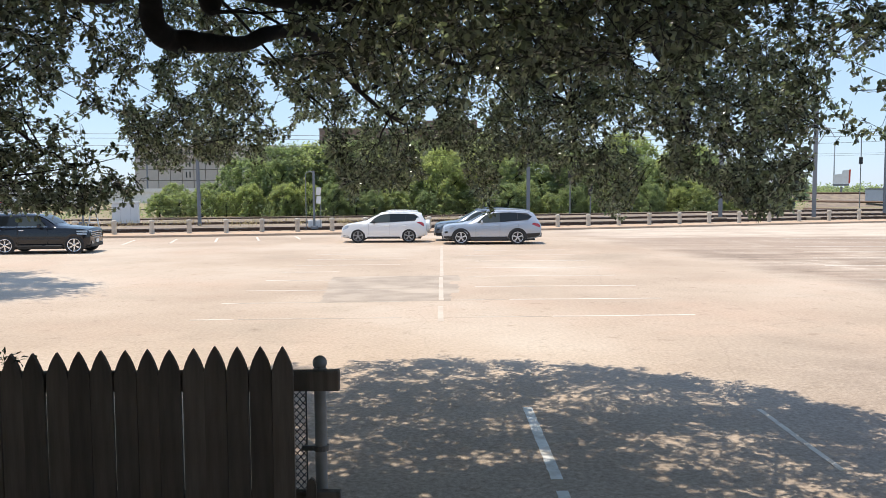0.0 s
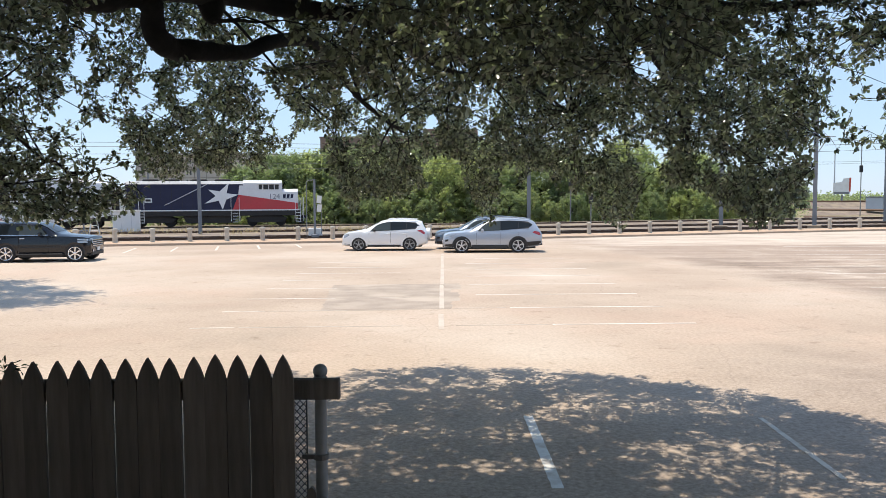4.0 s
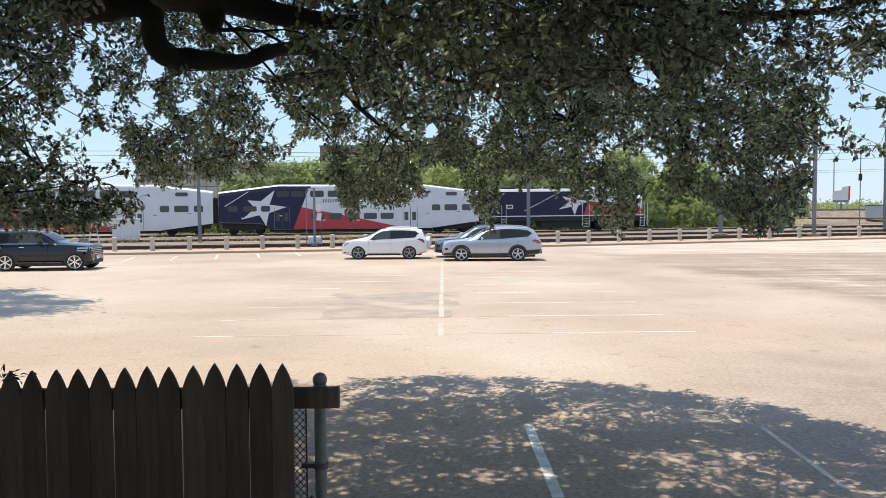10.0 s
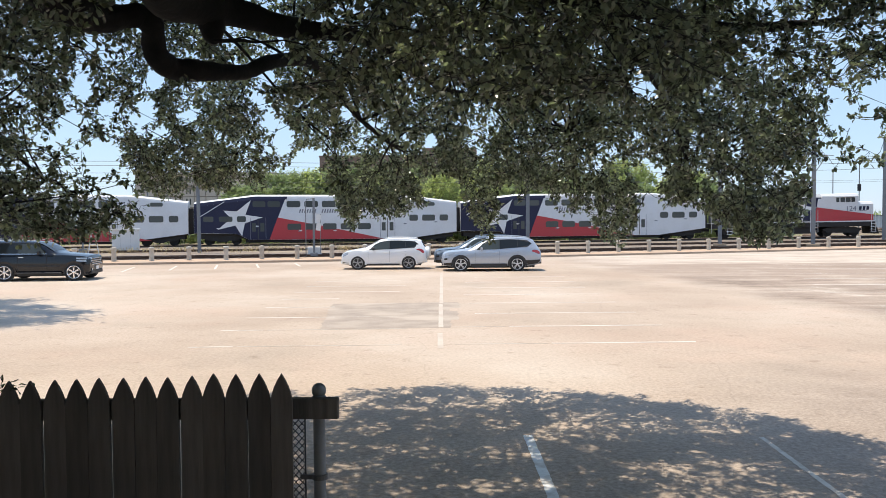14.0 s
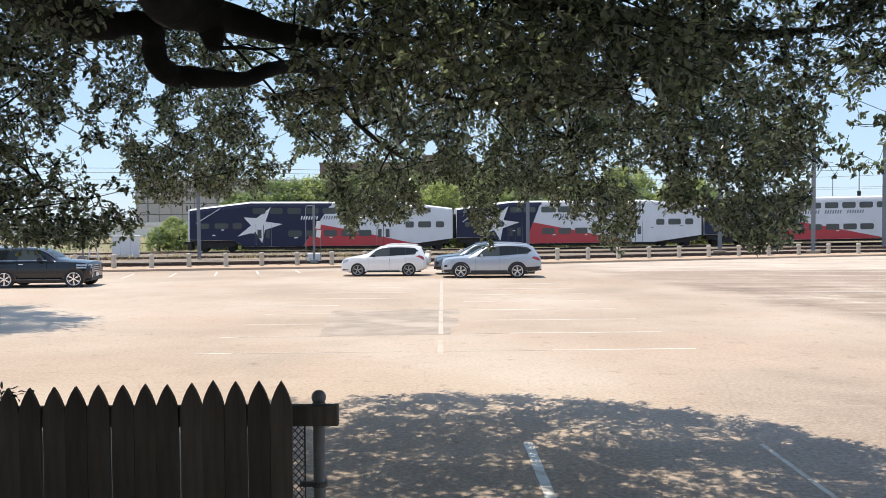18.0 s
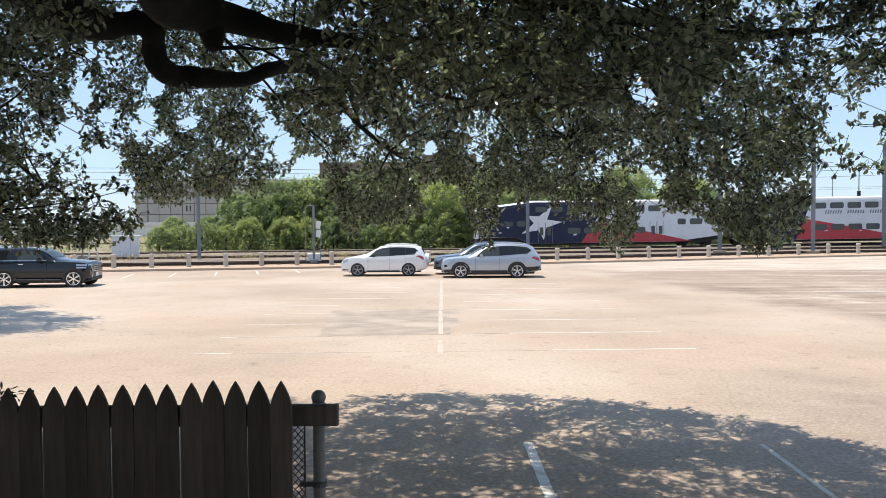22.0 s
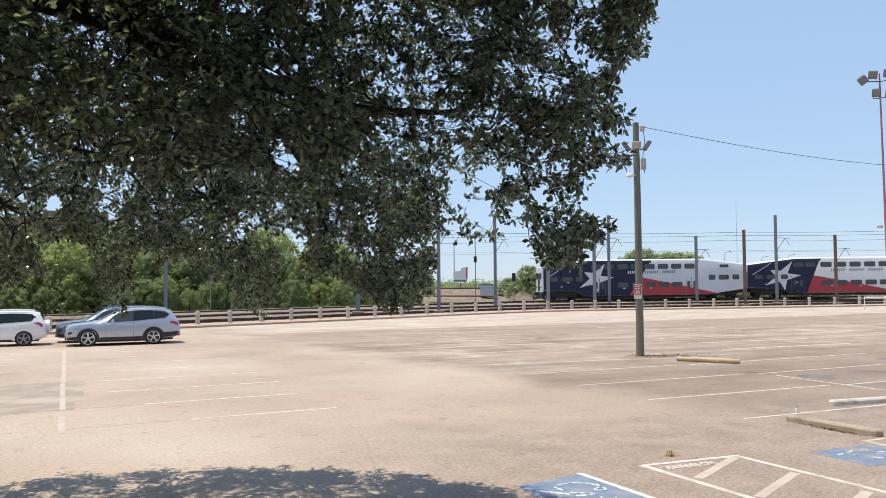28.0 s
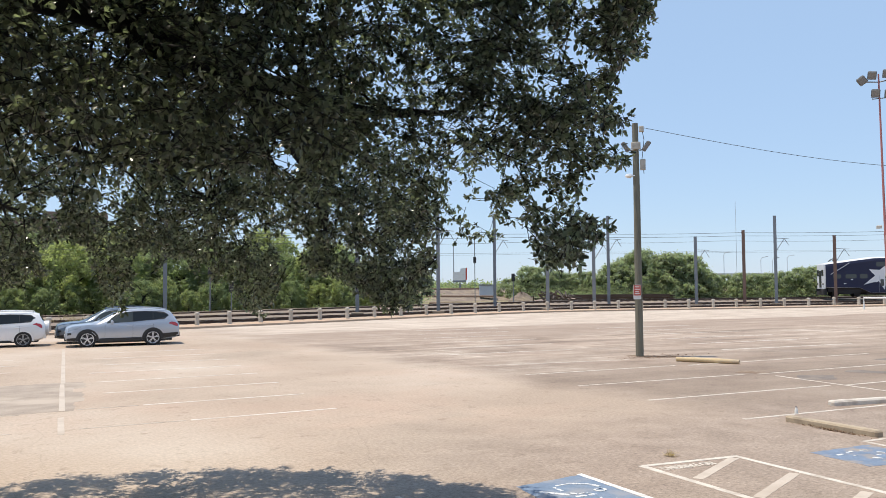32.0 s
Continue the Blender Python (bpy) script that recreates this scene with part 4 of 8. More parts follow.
            vs += [(vs[i][0], vs[i][1] - s * (lift + 0.02), vs[i][2]) for i in rim]
            m_ = len(rim)
            fs += [(rim[i], k0 + i, k0 + (i + 1) % m_, rim[(i + 1) % m_]) for i in range(m_)]
            g.add(vs, fs)
            part(name, g, material, car, lab)

    # side windows, from the windscreen pillar to the rear quarter
    x_ws, x_rr = {"compact": (1.45, 4.02), "mid": (1.72, 4.50), "large": (1.92, 4.92)}[kind]
    x_ws, x_rr = x_ws * k, x_rr * k
    span = x_rr - x_ws
    cuts = [(0.0, 0.405), (0.413, 0.725), (0.733, 1.0)]
    backing = [(x_ws + 0.02, at(x_ws, 2) + 0.03), (x_rr - 0.20, at(x_rr, 2) + 0.03), (x_rr - 0.03, (at(x_rr, 2) + at(x_rr, 3)) / 2), (x_rr - 0.20, at(x_rr - 0.2, 3) - 0.115)]
    backing += [(x_ws + span * u, at(x_ws + span * u, 3) - 0.115) for u in (0.8, 0.6, 0.4, 0.25, 0.12)]
    pane("window_surround", backing, M_BLACK, "black window surround", 0.009)
    for a, b in cuts:
        xa, xb = x_ws + span * a, x_ws + span * b
        lo_a, lo_b = at(xa, 2) + 0.045, at(xb, 2) + 0.045
        hi_a, hi_b = at(xa, 3) - 0.13, at(xb, 3) - 0.13
        mid_x = (xa + xb) / 2
        if a == 0.0:
            pts = [(xa, lo_a), (xb, lo_b), (xb, hi_b), (mid_x, at(mid_x, 3) - 0.13), (xa + 0.30 * (xb - xa), min(hi_b, at(xa + 0.3 * (xb - xa), 3) - 0.13))]
        elif b == 1.0 and kind != "large":
            pts = [(xa, lo_a), (xb - 0.26, lo_b + 0.06), (xb - 0.06, (lo_b + hi_b) / 2 + 0.05), (xb - 0.22, hi_b), (xa, hi_a)]
        else:
            pts = [(xa, lo_a), (xb, lo_b), (xb, hi_b), (xa, hi_a)]
        pane("side_window", pts, M_CARGLASS_FRONT if a == 0.0 else M_CARGLASS)
    if kind == "large":
        pane("window_trim", [(x_ws - 0.05, belt + 0.055), (x_rr, belt + 0.07), (x_rr, belt + 0.10), (x_ws - 0.05, belt + 0.085)], M_CHROME, "bright chrome strip below the windows", 0.02)

    def across(name, x0, x1, inset, material, lab=""):
        """A windscreen or rear pane across the roofline between two stations."""
        g = Geo()
        vs = []
        for x in np.linspace(x0, x1, 5):
            zt, wt = at(x, 3), at(x, 5)
            for u in (-1, -0.5, 0, 0.5, 1):
                vs.append((x, u * wt * inset, zt + 0.016 - 0.012 * abs(u) - 0.02 * (abs(u) == 1)))
        fs = [(i * 5 + j, (i + 1) * 5 + j, (i + 1) * 5 + j + 1, i * 5 + j + 1) for i in range(4) for j in range(4)]
        g.add(vs, fs)
        part(name, g, material, car, lab)

    i_ws = {"compact": (1.22, 1.95), "mid": (1.44, 2.2), "large": (1.62, 2.3)}[kind]
    i_rr = {"compact": (4.14, 4.29), "mid": (4.57, 4.79), "large": (5.03, 5.13)}[kind]
    across("windscreen", i_ws[0] * k, i_ws[1] * k, 0.92, M_CARGLASS)
    across("rear_window", i_rr[0] * k, i_rr[1] * k, 0.85, M_CARGLASS)
    # wheel arches and wheels
    for x in (front_axle, front_axle + wb):
        for s in (-1, 1):
            g = Geo()
            n = 18
            ra, rb = r + 0.105, r + 0.015
            yy = s * (at(x, 4) + 0.006)
            vs, fs = [], []
            for i in range(n + 1):
                a = math.pi * (-0.06 + 1.12 * i / n)
                for q in (ra, rb):
                    vs.append((x + q * math.cos(a), yy, r + q * math.sin(a)))
            fs = [(2 * i, 2 * i + 2, 2 * i + 3, 2 * i + 1) if s > 0 else (2 * i, 2 * i + 1, 2 * i + 3, 2 * i + 2) for i in range(n)]
            inner = len(vs)
            vs += [(p[0], s * (at(x, 4) - 0.25), p[2]) for p in vs[1::2]]
            fs += [(2 * i + 1, 2 * i + 3, inner + i + 1, inner + i) for i in range(n)]
            g.add(vs, fs)
            vs = [(x + rb * 1.01 * math.cos(2 * math.pi * i / 24), yy - s * 0.002, r + rb * 1.01 * math.sin(2 * math.pi * i / 24)) for i in range(24)]
            g.add(vs, [tuple(range(24)) if s < 0 else tuple(range(23, -1, -1))], 1)
            part("wheel_arch", g, [M_BLACK if kind == "mid" else paint, M_BLACK], car)
            wheel(car, x, s * (at(x, 4) - 0.085), r, s, kind)
    # lower cladding, bumpers, lamps, mirrors, handles, rails
    for s in (-1, 1):
        g = Geo()
        y0 = s * (hw + 0.012)
        g.box(front_axle + r + 0.12, front_axle + wb - r - 0.12, min(y0, y0 - s * 0.05), max(y0, y0 - s * 0.05), 0.24, {"compact": 0.31, "mid": 0.40, "large": 0.36}[kind], c=0.01)
        part("sill", g, M_BLACK, car, "black plastic sill")
    def flank(name, x0, x1, lo, hi, material, lab="", lift=0.012):
        """A strip along both flanks that follows the body; lo and hi give its edges along the length."""
        for s in (-1, 1):
            g = Geo()
            vs = []
            for x in np.linspace(x0, x1, 7):
                u = (x - x0) / (x1 - x0)
                z0, z1 = lo[0] + (lo[1] - lo[0]) * u, hi[0] + (hi[1] - hi[0]) * u
                for z in (z0, z1):
                    y = skin_y(x, z)
                    vs += [(x, s * (y + lift), z), (x, s * (y - 0.03), z)]
            fs = []
            for i in range(6):
                a, b = 4 * i, 4 * i + 4
                fs += [(a, b, b + 2, a + 2), (a + 2, b + 2, b + 3, a + 3), (a, a + 1, b + 1, b)]
            fs += [(0, 2, 3, 1), (24, 25, 27, 26)]
            g.add(vs, fs)
            part(name, g, material, car, lab)

    if kind == "mid":
        flank("front_cladding", 0.07, front_axle - r - 0.06, (0.34, 0.29), (0.43, 0.46), M_BLACK, "black plastic bumper cladding", 0.03)
        flank("rear_cladding", front_axle + wb + r + 0.06, L - 0.05, (0.32, 0.42), (0.56, 0.60), M_BLACK, "black plastic bumper cladding", 0.03)
        flank("fog_lamp", 0.10, 0.26, (0.58, 0.60), (0.68, 0.70), M_BLACK, "dark fog lamp recess", 0.016)
        flank("crease", front_axle + 0.2, L - 0.5, (0.90, 0.99), (0.915, 1.005), M_CARSILVER if paint is M_CARSILVER else paint, "", 0.020)
    if kind == "large":
        flank("side_moulding", front_axle + r + 0.2, front_axle + wb - r - 0.2, (0.66, 0.66), (0.72, 0.72), M_BLACK, "black rubbing strip", 0.02)
    if kind == "compact":
        flank("front_lip", 0.10, front_axle - r - 0.06, (0.32, 0.28), (0.40, 0.36), M_BLACK, "dark lower lip", 0.01)
    g = Geo()
    g.box(-0.03, 0.14, -hw * 0.74, hw * 0.74, 0.30, 0.46, c=0.03)
    part("front_bumper", g, M_BLACK if kind != "compact" else paint, car)
    g = Geo()
    g.box(L - 0.14, L + 0.03, -hw * 0.84, hw * 0.84, 0.38, 0.62, c=0.03)
    part("rear_bumper", g, M_BLACK if kind == "mid" else paint, car)
    if kind == "compact":
        lamp("headlight", [(0.04, 0.70, 0.80), (0.12, 0.70, 0.86), (0.24, 0.75, 0.91), (0.38, 0.84, 0.93)], M_LAMP, "clear headlight")
        lamp("tail_light", [(L - 0.50, 1.06, 1.09), (L - 0.36, 1.02, 1.13), (L - 0.20, 0.90, 1.09), (L - 0.12, 0.88, 1.00)], M_TAIL, "red tail light")
    elif kind == "mid":
        lamp("headlight", [(0.05, 0.74, 0.86), (0.16, 0.76, 0.92), (0.34, 0.81, 0.96), (0.50, 0.87, 0.985), (0.66, 0.94, 0.99)], M_LAMP, "swept-back clear headlight")
        lamp("tail_light", [(L - 0.46, 1.02, 1.07), (L - 0.34, 0.98, 1.12), (L - 0.16, 0.90, 1.07), (L - 0.07, 0.88, 1.00)], M_TAIL, "red tail light")
    else:
        lamp("tail_light", [(L - 0.30, 0.92, 1.14), (L - 0.16, 0.90, 1.14), (L - 0.06, 0.90, 1.06)], M_TAIL, "red tail light")
    for s in (-1, 1):
        g = Geo()
        xm = x_ws + 0.18
        g.box(xm, xm + 0.12, min(s * (hw * 0.93), s * (hw + 0.20)), max(s * (hw * 0.93), s * (hw + 0.20)), belt + 0.05, belt + 0.20, c=0.04)
        part("wing_mirror", g, M_BLACK if kind == "compact" else paint, car)
        for u in (0.40, 0.74):
            xh = x_ws + span * u - 0.12
            g = Geo()
            yh = s * (at(xh, 4) + 0.012)
            g.box(xh - 0.11, xh + 0.11, min(yh, yh - s * 0.05), max(yh, yh - s * 0.05), belt - 0.10, belt - 0.065, c=0.01)
            part("door_handle", g, M_CHROME if kind == "large" else paint, car)
        g = Geo()
        pts = [(x, s * at(x, 5) * 0.93, at(x, 3) + 0.045) for x in np.linspace(2.3 * k, (x_rr - 0.15), 8)]
        g.tube(pts, 0.018, 6)
        for i in (0, 4, 7):
            p = pts[i]
            g.tube([p, (p[0], p[1], p[2] - 0.07)], 0.018, 6)
        part("roof_rail", g, M_RIM if kind == "large" else paint, car)
        # door seams
        for u in (-0.02, 0.41, 0.735):
            xd = x_ws + span * u
            g = Geo()
            yd = s * (at(xd, 4) + 0.004)
            g.box(xd - 0.003, xd + 0.003, min(yd, yd - s * 0.03), max(yd, yd - s * 0.03), 0.42, belt)
            part("door_seam", g, M_BLACK, car)
    zg = {"compact": 0.62, "mid": 0.76, "large": 0.84}[kind]
    gw, gh = (0.62, 0.17) if kind == "large" else (0.48, 0.12)
    g = Geo()
    g.box(-0.012, 0.10, -hw * gw, hw * gw, zg - gh, zg + gh, c=0.02)
    grille = part("grille", g, M_BLACK, car, "dark grille")
    for k in range({"compact": 1, "mid": 2, "large": 4}[kind]):
        zb_ = zg - gh * 0.8 + k * gh * 0.53
        g = Geo()
        g.box(-0.03, 0.02, -hw * gw * 1.01, hw * gw * 1.01, zb_, zb_ + (0.035 if kind == "large" else 0.025), c=0.006)
        part("grille_bar", g, M_CHROME, grille, "chrome grille bar")
    g = Geo()
    g.box(-0.045, -0.01, -0.16, 0.16, zg - gh - 0.19, zg - gh - 0.04)
    part("number_plate", g, M_WHITE, car, "plain pale number plate")
    if kind == "large":
        for s in (-1, 1):
            g = Geo()
            for z0, z1 in ((0.86, 0.945), (0.965, 1.06)):
                vs = []
                for x, y in ((-0.02, 0.63), (0.03, 0.845), (0.14, 0.95), (0.36, 1.0), (0.52, 1.0)):
                    vs += [(x, s * (hw * y + 0.006), z0 + 0.05 * x), (x + 0.015, s * (hw * y - 0.004), z1)]
                g.add(vs, [(2 * i, 2 * i + 2, 2 * i + 3, 2 * i + 1) if s < 0 else (2 * i, 2 * i + 1, 2 * i + 3, 2 * i + 2) for i in range(4)])
            part("headlight", g, M_LAMP, car, "two-tier clear headlight")
            g = Geo()
            g.lathe([(0.06, 0), (0.065, 0.01), (0.05, 0.02)], 10, 'x', m=pose(-0.045, s * hw * 0.66, 0.50))
            part("fog_lamp", g, M_LAMP, car, "small round fog lamp")
    if kind == "compact":
        g = Geo()
        g.lathe([(0.10, 0), (0.33, 0), (0.345, 0.04), (0.345, 0.19), (0.32, 0.22), (0.08, 0.225)], 24, 'x', m=pose(L - 0.06, 0.05, 0.86))
        part("spare_wheel_cover", g, paint, car, "white hard spare wheel cover", True)
    if kind == "large":
        for s in (-1, 1):
            g = Geo()
            g.box(front_axle + r + 0.1, front_axle + wb - r - 0.1, min(s * hw, s * (hw + 0.16)), max(s * hw, s * (hw + 0.16)), 0.34, 0.40, c=0.015)
            part("running_board", g, M_BLACK, car)
    g = Geo()
    g.box(0.4, L - 0.3, -hw * 0.7, hw * 0.7, 0.20, 0.32)
    part("underbody", g, M_BLACK, car)
    car.scale = (1.0, 1.0, 0.965)
    return car


suv("suv", "white compact SUV with a spare wheel on the back", (-5.32, 43.1, 0), -0.5, M_CARWHITE, 4.45, 1.82, 2.66, 0.88, 0.355, "compact")
suv("suv", "silver-blue midsize SUV with black lower cladding", (-0.03, 41.35, 0), -0.5, M_CARSILVER, 4.94, 1.99, 2.82, 0.93, 0.375, "mid")
suv("suv", "slate-blue SUV parked behind the silver one", (-0.45, 44.2, 0), -0.5, M_CARSLATE, 4.8, 1.9, 2.75, 0.92, 0.36, "mid")
suv("suv", "large black SUV with chrome window trim", (-15.80, 36.85, 0), 180 + 5.0, M_CARBLACK, 5.0, 2.04, 2.95, 0.64, 0.40, "large")

# ------------------------------------------------------------------ train
COACH_L = 25.9


def coach(name, label, cab):
    """A bilevel coach: x along the track from its rear (0) to its front, rails at z = 0, its sides at y = -1.5 and 1.5."""
    c = thing(name, label, "train car", group="train")
    LB = 25.5
    o = 0.2
    prof = [(o, 1.05), (o + 3.9, 0.95), (o + 5.1, 0.36), (LB - 4.9, 0.36), (LB - 3.9, 0.50), (LB, 1.0), (LB, 4.18), (LB - 5.3, 4.80), (o + 5.6, 4.80), (o, 4.10)]
    g = Geo()
    hw = 1.49
    # body with a rounded roof edge: rings in x
    xs = [o, o + 3.9, o + 5.1, o + 5.6, 9, 13, 17, LB - 5.3, LB - 4.9, LB - 3.9, LB]
    lo = [(p[0], p[1]) for p in prof[:6]]
    hi = [(p[0], p[1]) for p in prof[6:]][::-1]
    rows = []
    for x in xs:
        zb = float(np.interp(x, [p[0] for p in lo], [p[1] for p in lo]))
        zt = float(np.interp(x, [p[0] for p in hi], [p[1] for p in hi]))
        half = [(hw * 0.9, zb), (hw, zb + 0.12), (hw, zt - 0.42), (hw * 0.94, zt - 0.16), (hw * 0.78, zt - 0.04), (0, zt + 0.03)]
        rows.append([(x, -y, z) for y, z in half] + [(x, y, z) for y, z in half[-2::-1]])
    n = len(rows[0])
    vs = [p for r in rows for p in r]
    fs = []
    for i in range(len(rows) - 1):
        fs += [(i * n + k, (i + 1) * n + k, (i + 1) * n + (k + 1) % n, i * n + (k + 1) % n) for k in range(1, n - 2)]
    fs += [tuple(range(n)), tuple((len(rows) - 1) * n + k for k in range(n - 1, -1, -1))]
    g.add(vs, fs)
    part("body", g, M_TR_WHITE, c, "white coach shell with sloping roof ends", True)
    g = Geo()
    g.add(vs, [(i * n + k, (i + 1) * n + k, (i + 1) * n + (k + 1) % n, i * n + (k + 1) % n) for i in range(len(rows) - 1) for k in (0, n - 2, n - 1)])
    part("belly", g, M_TR_UNDER, c, "dark lower edge and belly")

    def top(x):
        return float(np.interp(x, [p[0] for p in hi], [p[1] for p in hi])) - 0.44

    def bottom(x):
        return float(np.interp(x, [p[0] for p in lo], [p[1] for p in lo])) + 0.13

    def on_sides(pname, poly, material, lift, lab=""):
        for s in (-1, 1):
            g = Geo()
            y = s * (hw + lift)
            pl = poly
            g.slab(pl, min(y, s * (hw - 0.01)), max(y, s * (hw - 0.01)))
            part(pname, g, material, c, lab)

    bt, bb = (13.3, 10.7) if cab else (8.65, 7.15)          # blue field: upper and lower end
    on_sides("blue_field", [(o + 0.01, bottom(o) + 0.02), (o + 3.9, bottom(o + 3.9)), (o + 5.1, bottom(o + 5.1)), (bb, bottom(bb)), (bt, top(bt)), (o + 5.6, top(o + 5.6)), (o + 0.01, top(o))], M_TR_BLUE, 0.012, "navy blue livery field")
    for s in (-1, 1):   # the blue carries on over the roof shoulder
        g = Geo()
        vs = []
        for x in (o + 0.02, o + 5.6, bt + 0.15):
            z = top(x)
            vs += [(x, s * (hw + 0.012), z), (x + (0.08 if x > 8 else 0), s * (hw * 0.94 + 0.014), z + 0.27), ]
        g.add(vs, [(0, 2, 3, 1), (2, 4, 5, 3)] if s < 0 else [(0, 1, 3, 2), (2, 3, 5, 4)])
        part("blue_shoulder", g, M_TR_BLUE, c)
    ra, re = (12.2, 22.3) if cab else (7.95, 18.15)
    on_sides("red_field", [(bb, bottom(bb) + 0.003), (re, bottom(min(re, 20.0)) + 0.003), (ra + (re - ra) * 0.45, 1.72), (ra, 2.62)], M_TR_RED, 0.014, "red livery wedge")
    sx = 6.55 if cab else 4.3
    tips = [(56.8, 2.1), (3.0, 2.25), (-80.0, 1.72), (-152.0, 2.25), (151.0, 1.6)]
    star = []
    for i, (a, r) in enumerate(tips):
        b = tips[(i + 1) % 5][0]
        d = ((b - a + 180) % 360) - 180
        star.append((sx + r * math.cos(radians(a)), 2.52 + r * math.sin(radians(a))))
        mid = a + d / 2
        star.append((sx + 0.72 * math.cos(radians(mid)), 2.52 + 0.72 * math.sin(radians(mid))))
    on_sides("star", star, M_STAR, 0.018, "large white slanted star")
    # windows
    wins = []
    shift = 0.0 if cab else -0.45
    wins += [(u + shift, 3.90, 1.30, 0.60) for u in np.linspace(9.9, 18.3, 6)]
    wins += [(u, 3.90, 1.2, 0.55) for u in ((6.6, 8.2) if cab else (6.2, 7.6))]
    wins += [(u + shift, 1.72, 1.30, 0.60) for u in (9.95, 11.65, 13.35, 15.05, 16.7)]
    wins += [(21.15, 2.52, 0.85, 0.60), (22.65, 2.52, 1.30, 0.60), (24.2, 2.52, 0.85, 0.60), (1.5, 2.48, 0.95, 0.5), (3.1, 2.48, 1.25, 0.5), (4.55, 2.48, 0.85, 0.55)]
    wins += [(22.7, 3.88, 1.15, 0.36)]
    for u, z, w, h in wins:
        for s in (-1, 1):
            q = 0.10
            pts = [(u - w / 2 + q, z - h / 2), (u + w / 2 - q, z - h / 2), (u + w / 2, z - h / 2 + q), (u + w / 2, z + h / 2 - q), (u + w / 2 - q, z + h / 2), (u - w / 2 + q, z + h / 2), (u - w / 2, z + h / 2 - q), (u - w / 2, z - h / 2 + q)]
            g = Geo()
            y = s * (hw + 0.024)
            g.slab(pts, min(y, s * hw), max(y, s * hw))
            part("window", g, M_TR_GLASS, c)
    # doors
    for u in ((18.55, 6.1) if not cab else (18.55, 7.0)):
        for s in (-1, 1):
            g = Geo()
            y = s * (hw + 0.020)
            g.box(u - 0.03, u + 0.03, min(y, s * hw), max(y, s * hw), 0.55, 2.55)
            for dx in (-0.39, 0.39):
                g.box(u + dx - 0.19, u + dx + 0.19, min(y, s * hw), max(y, s * hw), 1.28, 2.1)
            part("door_windows", g, M_TR_GLASS, c, "narrow dark windows of a double door")
            for dx in (-0.72, 0.72):
                g = Geo()
                g.box(u + dx - 0.015, u + dx + 0.015, min(y, s * hw), max(y, s * hw), 0.5, 2.6)
                part("door_edge", g, M_TR_GREY, c)
    # lettering as plain slanted bars
    x = 9.95 if not cab else 10.5
    for count, gap in ((7, 0.45), (7, 0.45), (7, 0.0)):
        for s in (-1, 1):
            g = Geo()
            for k in range(count):
                x0 = x + k * 0.245
                y = s * (hw + 0.022)
                g.slab([(x0, 3.06), (x0 + 0.12, 3.06), (x0 + 0.21, 3.40), (x0 + 0.09, 3.40)], min(y, s * hw), max(y, s * hw))
            part("lettering_bars", g, M_STAR if (cab and x < 12) else M_TR_GREY, c, "row of plain slanted letter bars")
        x += count * 0.245 + gap
    # small marks
    for s in (-1, 1):
        y = s * (hw + 0.02)
        for u, z in ((2.4, 1.55), (6.0, 1.75), (10.0, 1.25), (23.4, 2.05), (20.3, 1.9), (3.2, 2.06), (10.1, 1.30), (13.4, 1.28)):
            g = Geo()
            g.box(u - 0.14, u + 0.14, min(y, s * hw), max(y, s * hw), z, z + 0.09)
            part("small_marking", g, M_STAR if cab or u < bb or z > 1.26 and u < 14 else M_TR_GREY, c)
        g = Geo()
        g.slab([(0.75, 2.75), (0.82, 2.72), (3.05, 4.14), (2.95, 4.14)], min(y, s * hw), max(y, s * hw))
        part("pinstripe", g, M_STAR, c, "thin white slanting stripe")
    # underframe, bogies with wheels, end bellows
    g = Geo()
    g.box(0.5, LB - 0.3, -1.2, 1.2, 0.62, 1.06)
    # lower dark box added to stand in for the shade beneath the coach
    g.box(4.9, 20.8, -1.3, 1.3, 0.24, 0.60, c=0.05)
    part("underframe", g, M_TR_UNDER, c)
    for u in (2.75, 22.9):
        g = Geo(); g.box(u - 0.35, u + 0.35, -1.05, 1.05, 0.45, 0.75)
        bogie = part("bogie", g, M_TR_UNDER, c)
        for s in (-1, 1):
            g = Geo()
            g.slab([(u - 1.75, 0.62), (u - 1.2, 0.42), (u - 0.6, 0.42), (u - 0.4, 0.30), (u + 0.4, 0.30), (u + 0.6, 0.42), (u + 1.2, 0.42), (u + 1.75, 0.62), (u + 1.0, 0.80), (u - 1.0, 0.80)], min(s * 1.05, s * 1.22), max(s * 1.05, s * 1.22))
            part("side_frame", g, M_TR_UNDER, bogie)
        for dx in (-1.25, 1.25):
            g = Geo()
            for s in (-1, 1):
                g.lathe([(0.44, s * 0.70), (0.42, s * 0.74), (0.42, s * 0.82), (0.2, s * 0.84)], 20, 'y', m=pose(u + dx, 0, 0.43))
            g.tube([(u + dx, -0.75, 0.43), (u + dx, 0.75, 0.43)], 0.09, 8)
            part("wheelset", g, M_TR_UNDER, bogie)
    g = Geo()
    g.box(LB, COACH_L + 0.1, -0.75, 0.75, 1.1, 3.55, c=0.08)
    if not cab:
        part("gangway_bellows", g, M_TR_UNDER, c, "black rubber gangway bellows")
        g = Geo()
        g.box(-0.1, o, -0.75, 0.75, 1.1, 3.55, c=0.08)
    part("gangway_bellows", g, M_TR_UNDER, c, "black rubber gangway bellows")
    if cab:
        g = Geo()
        g.box(o - 0.16, o + 0.02, -1.40, 1.40, 1.0, 4.0, c=0.12)
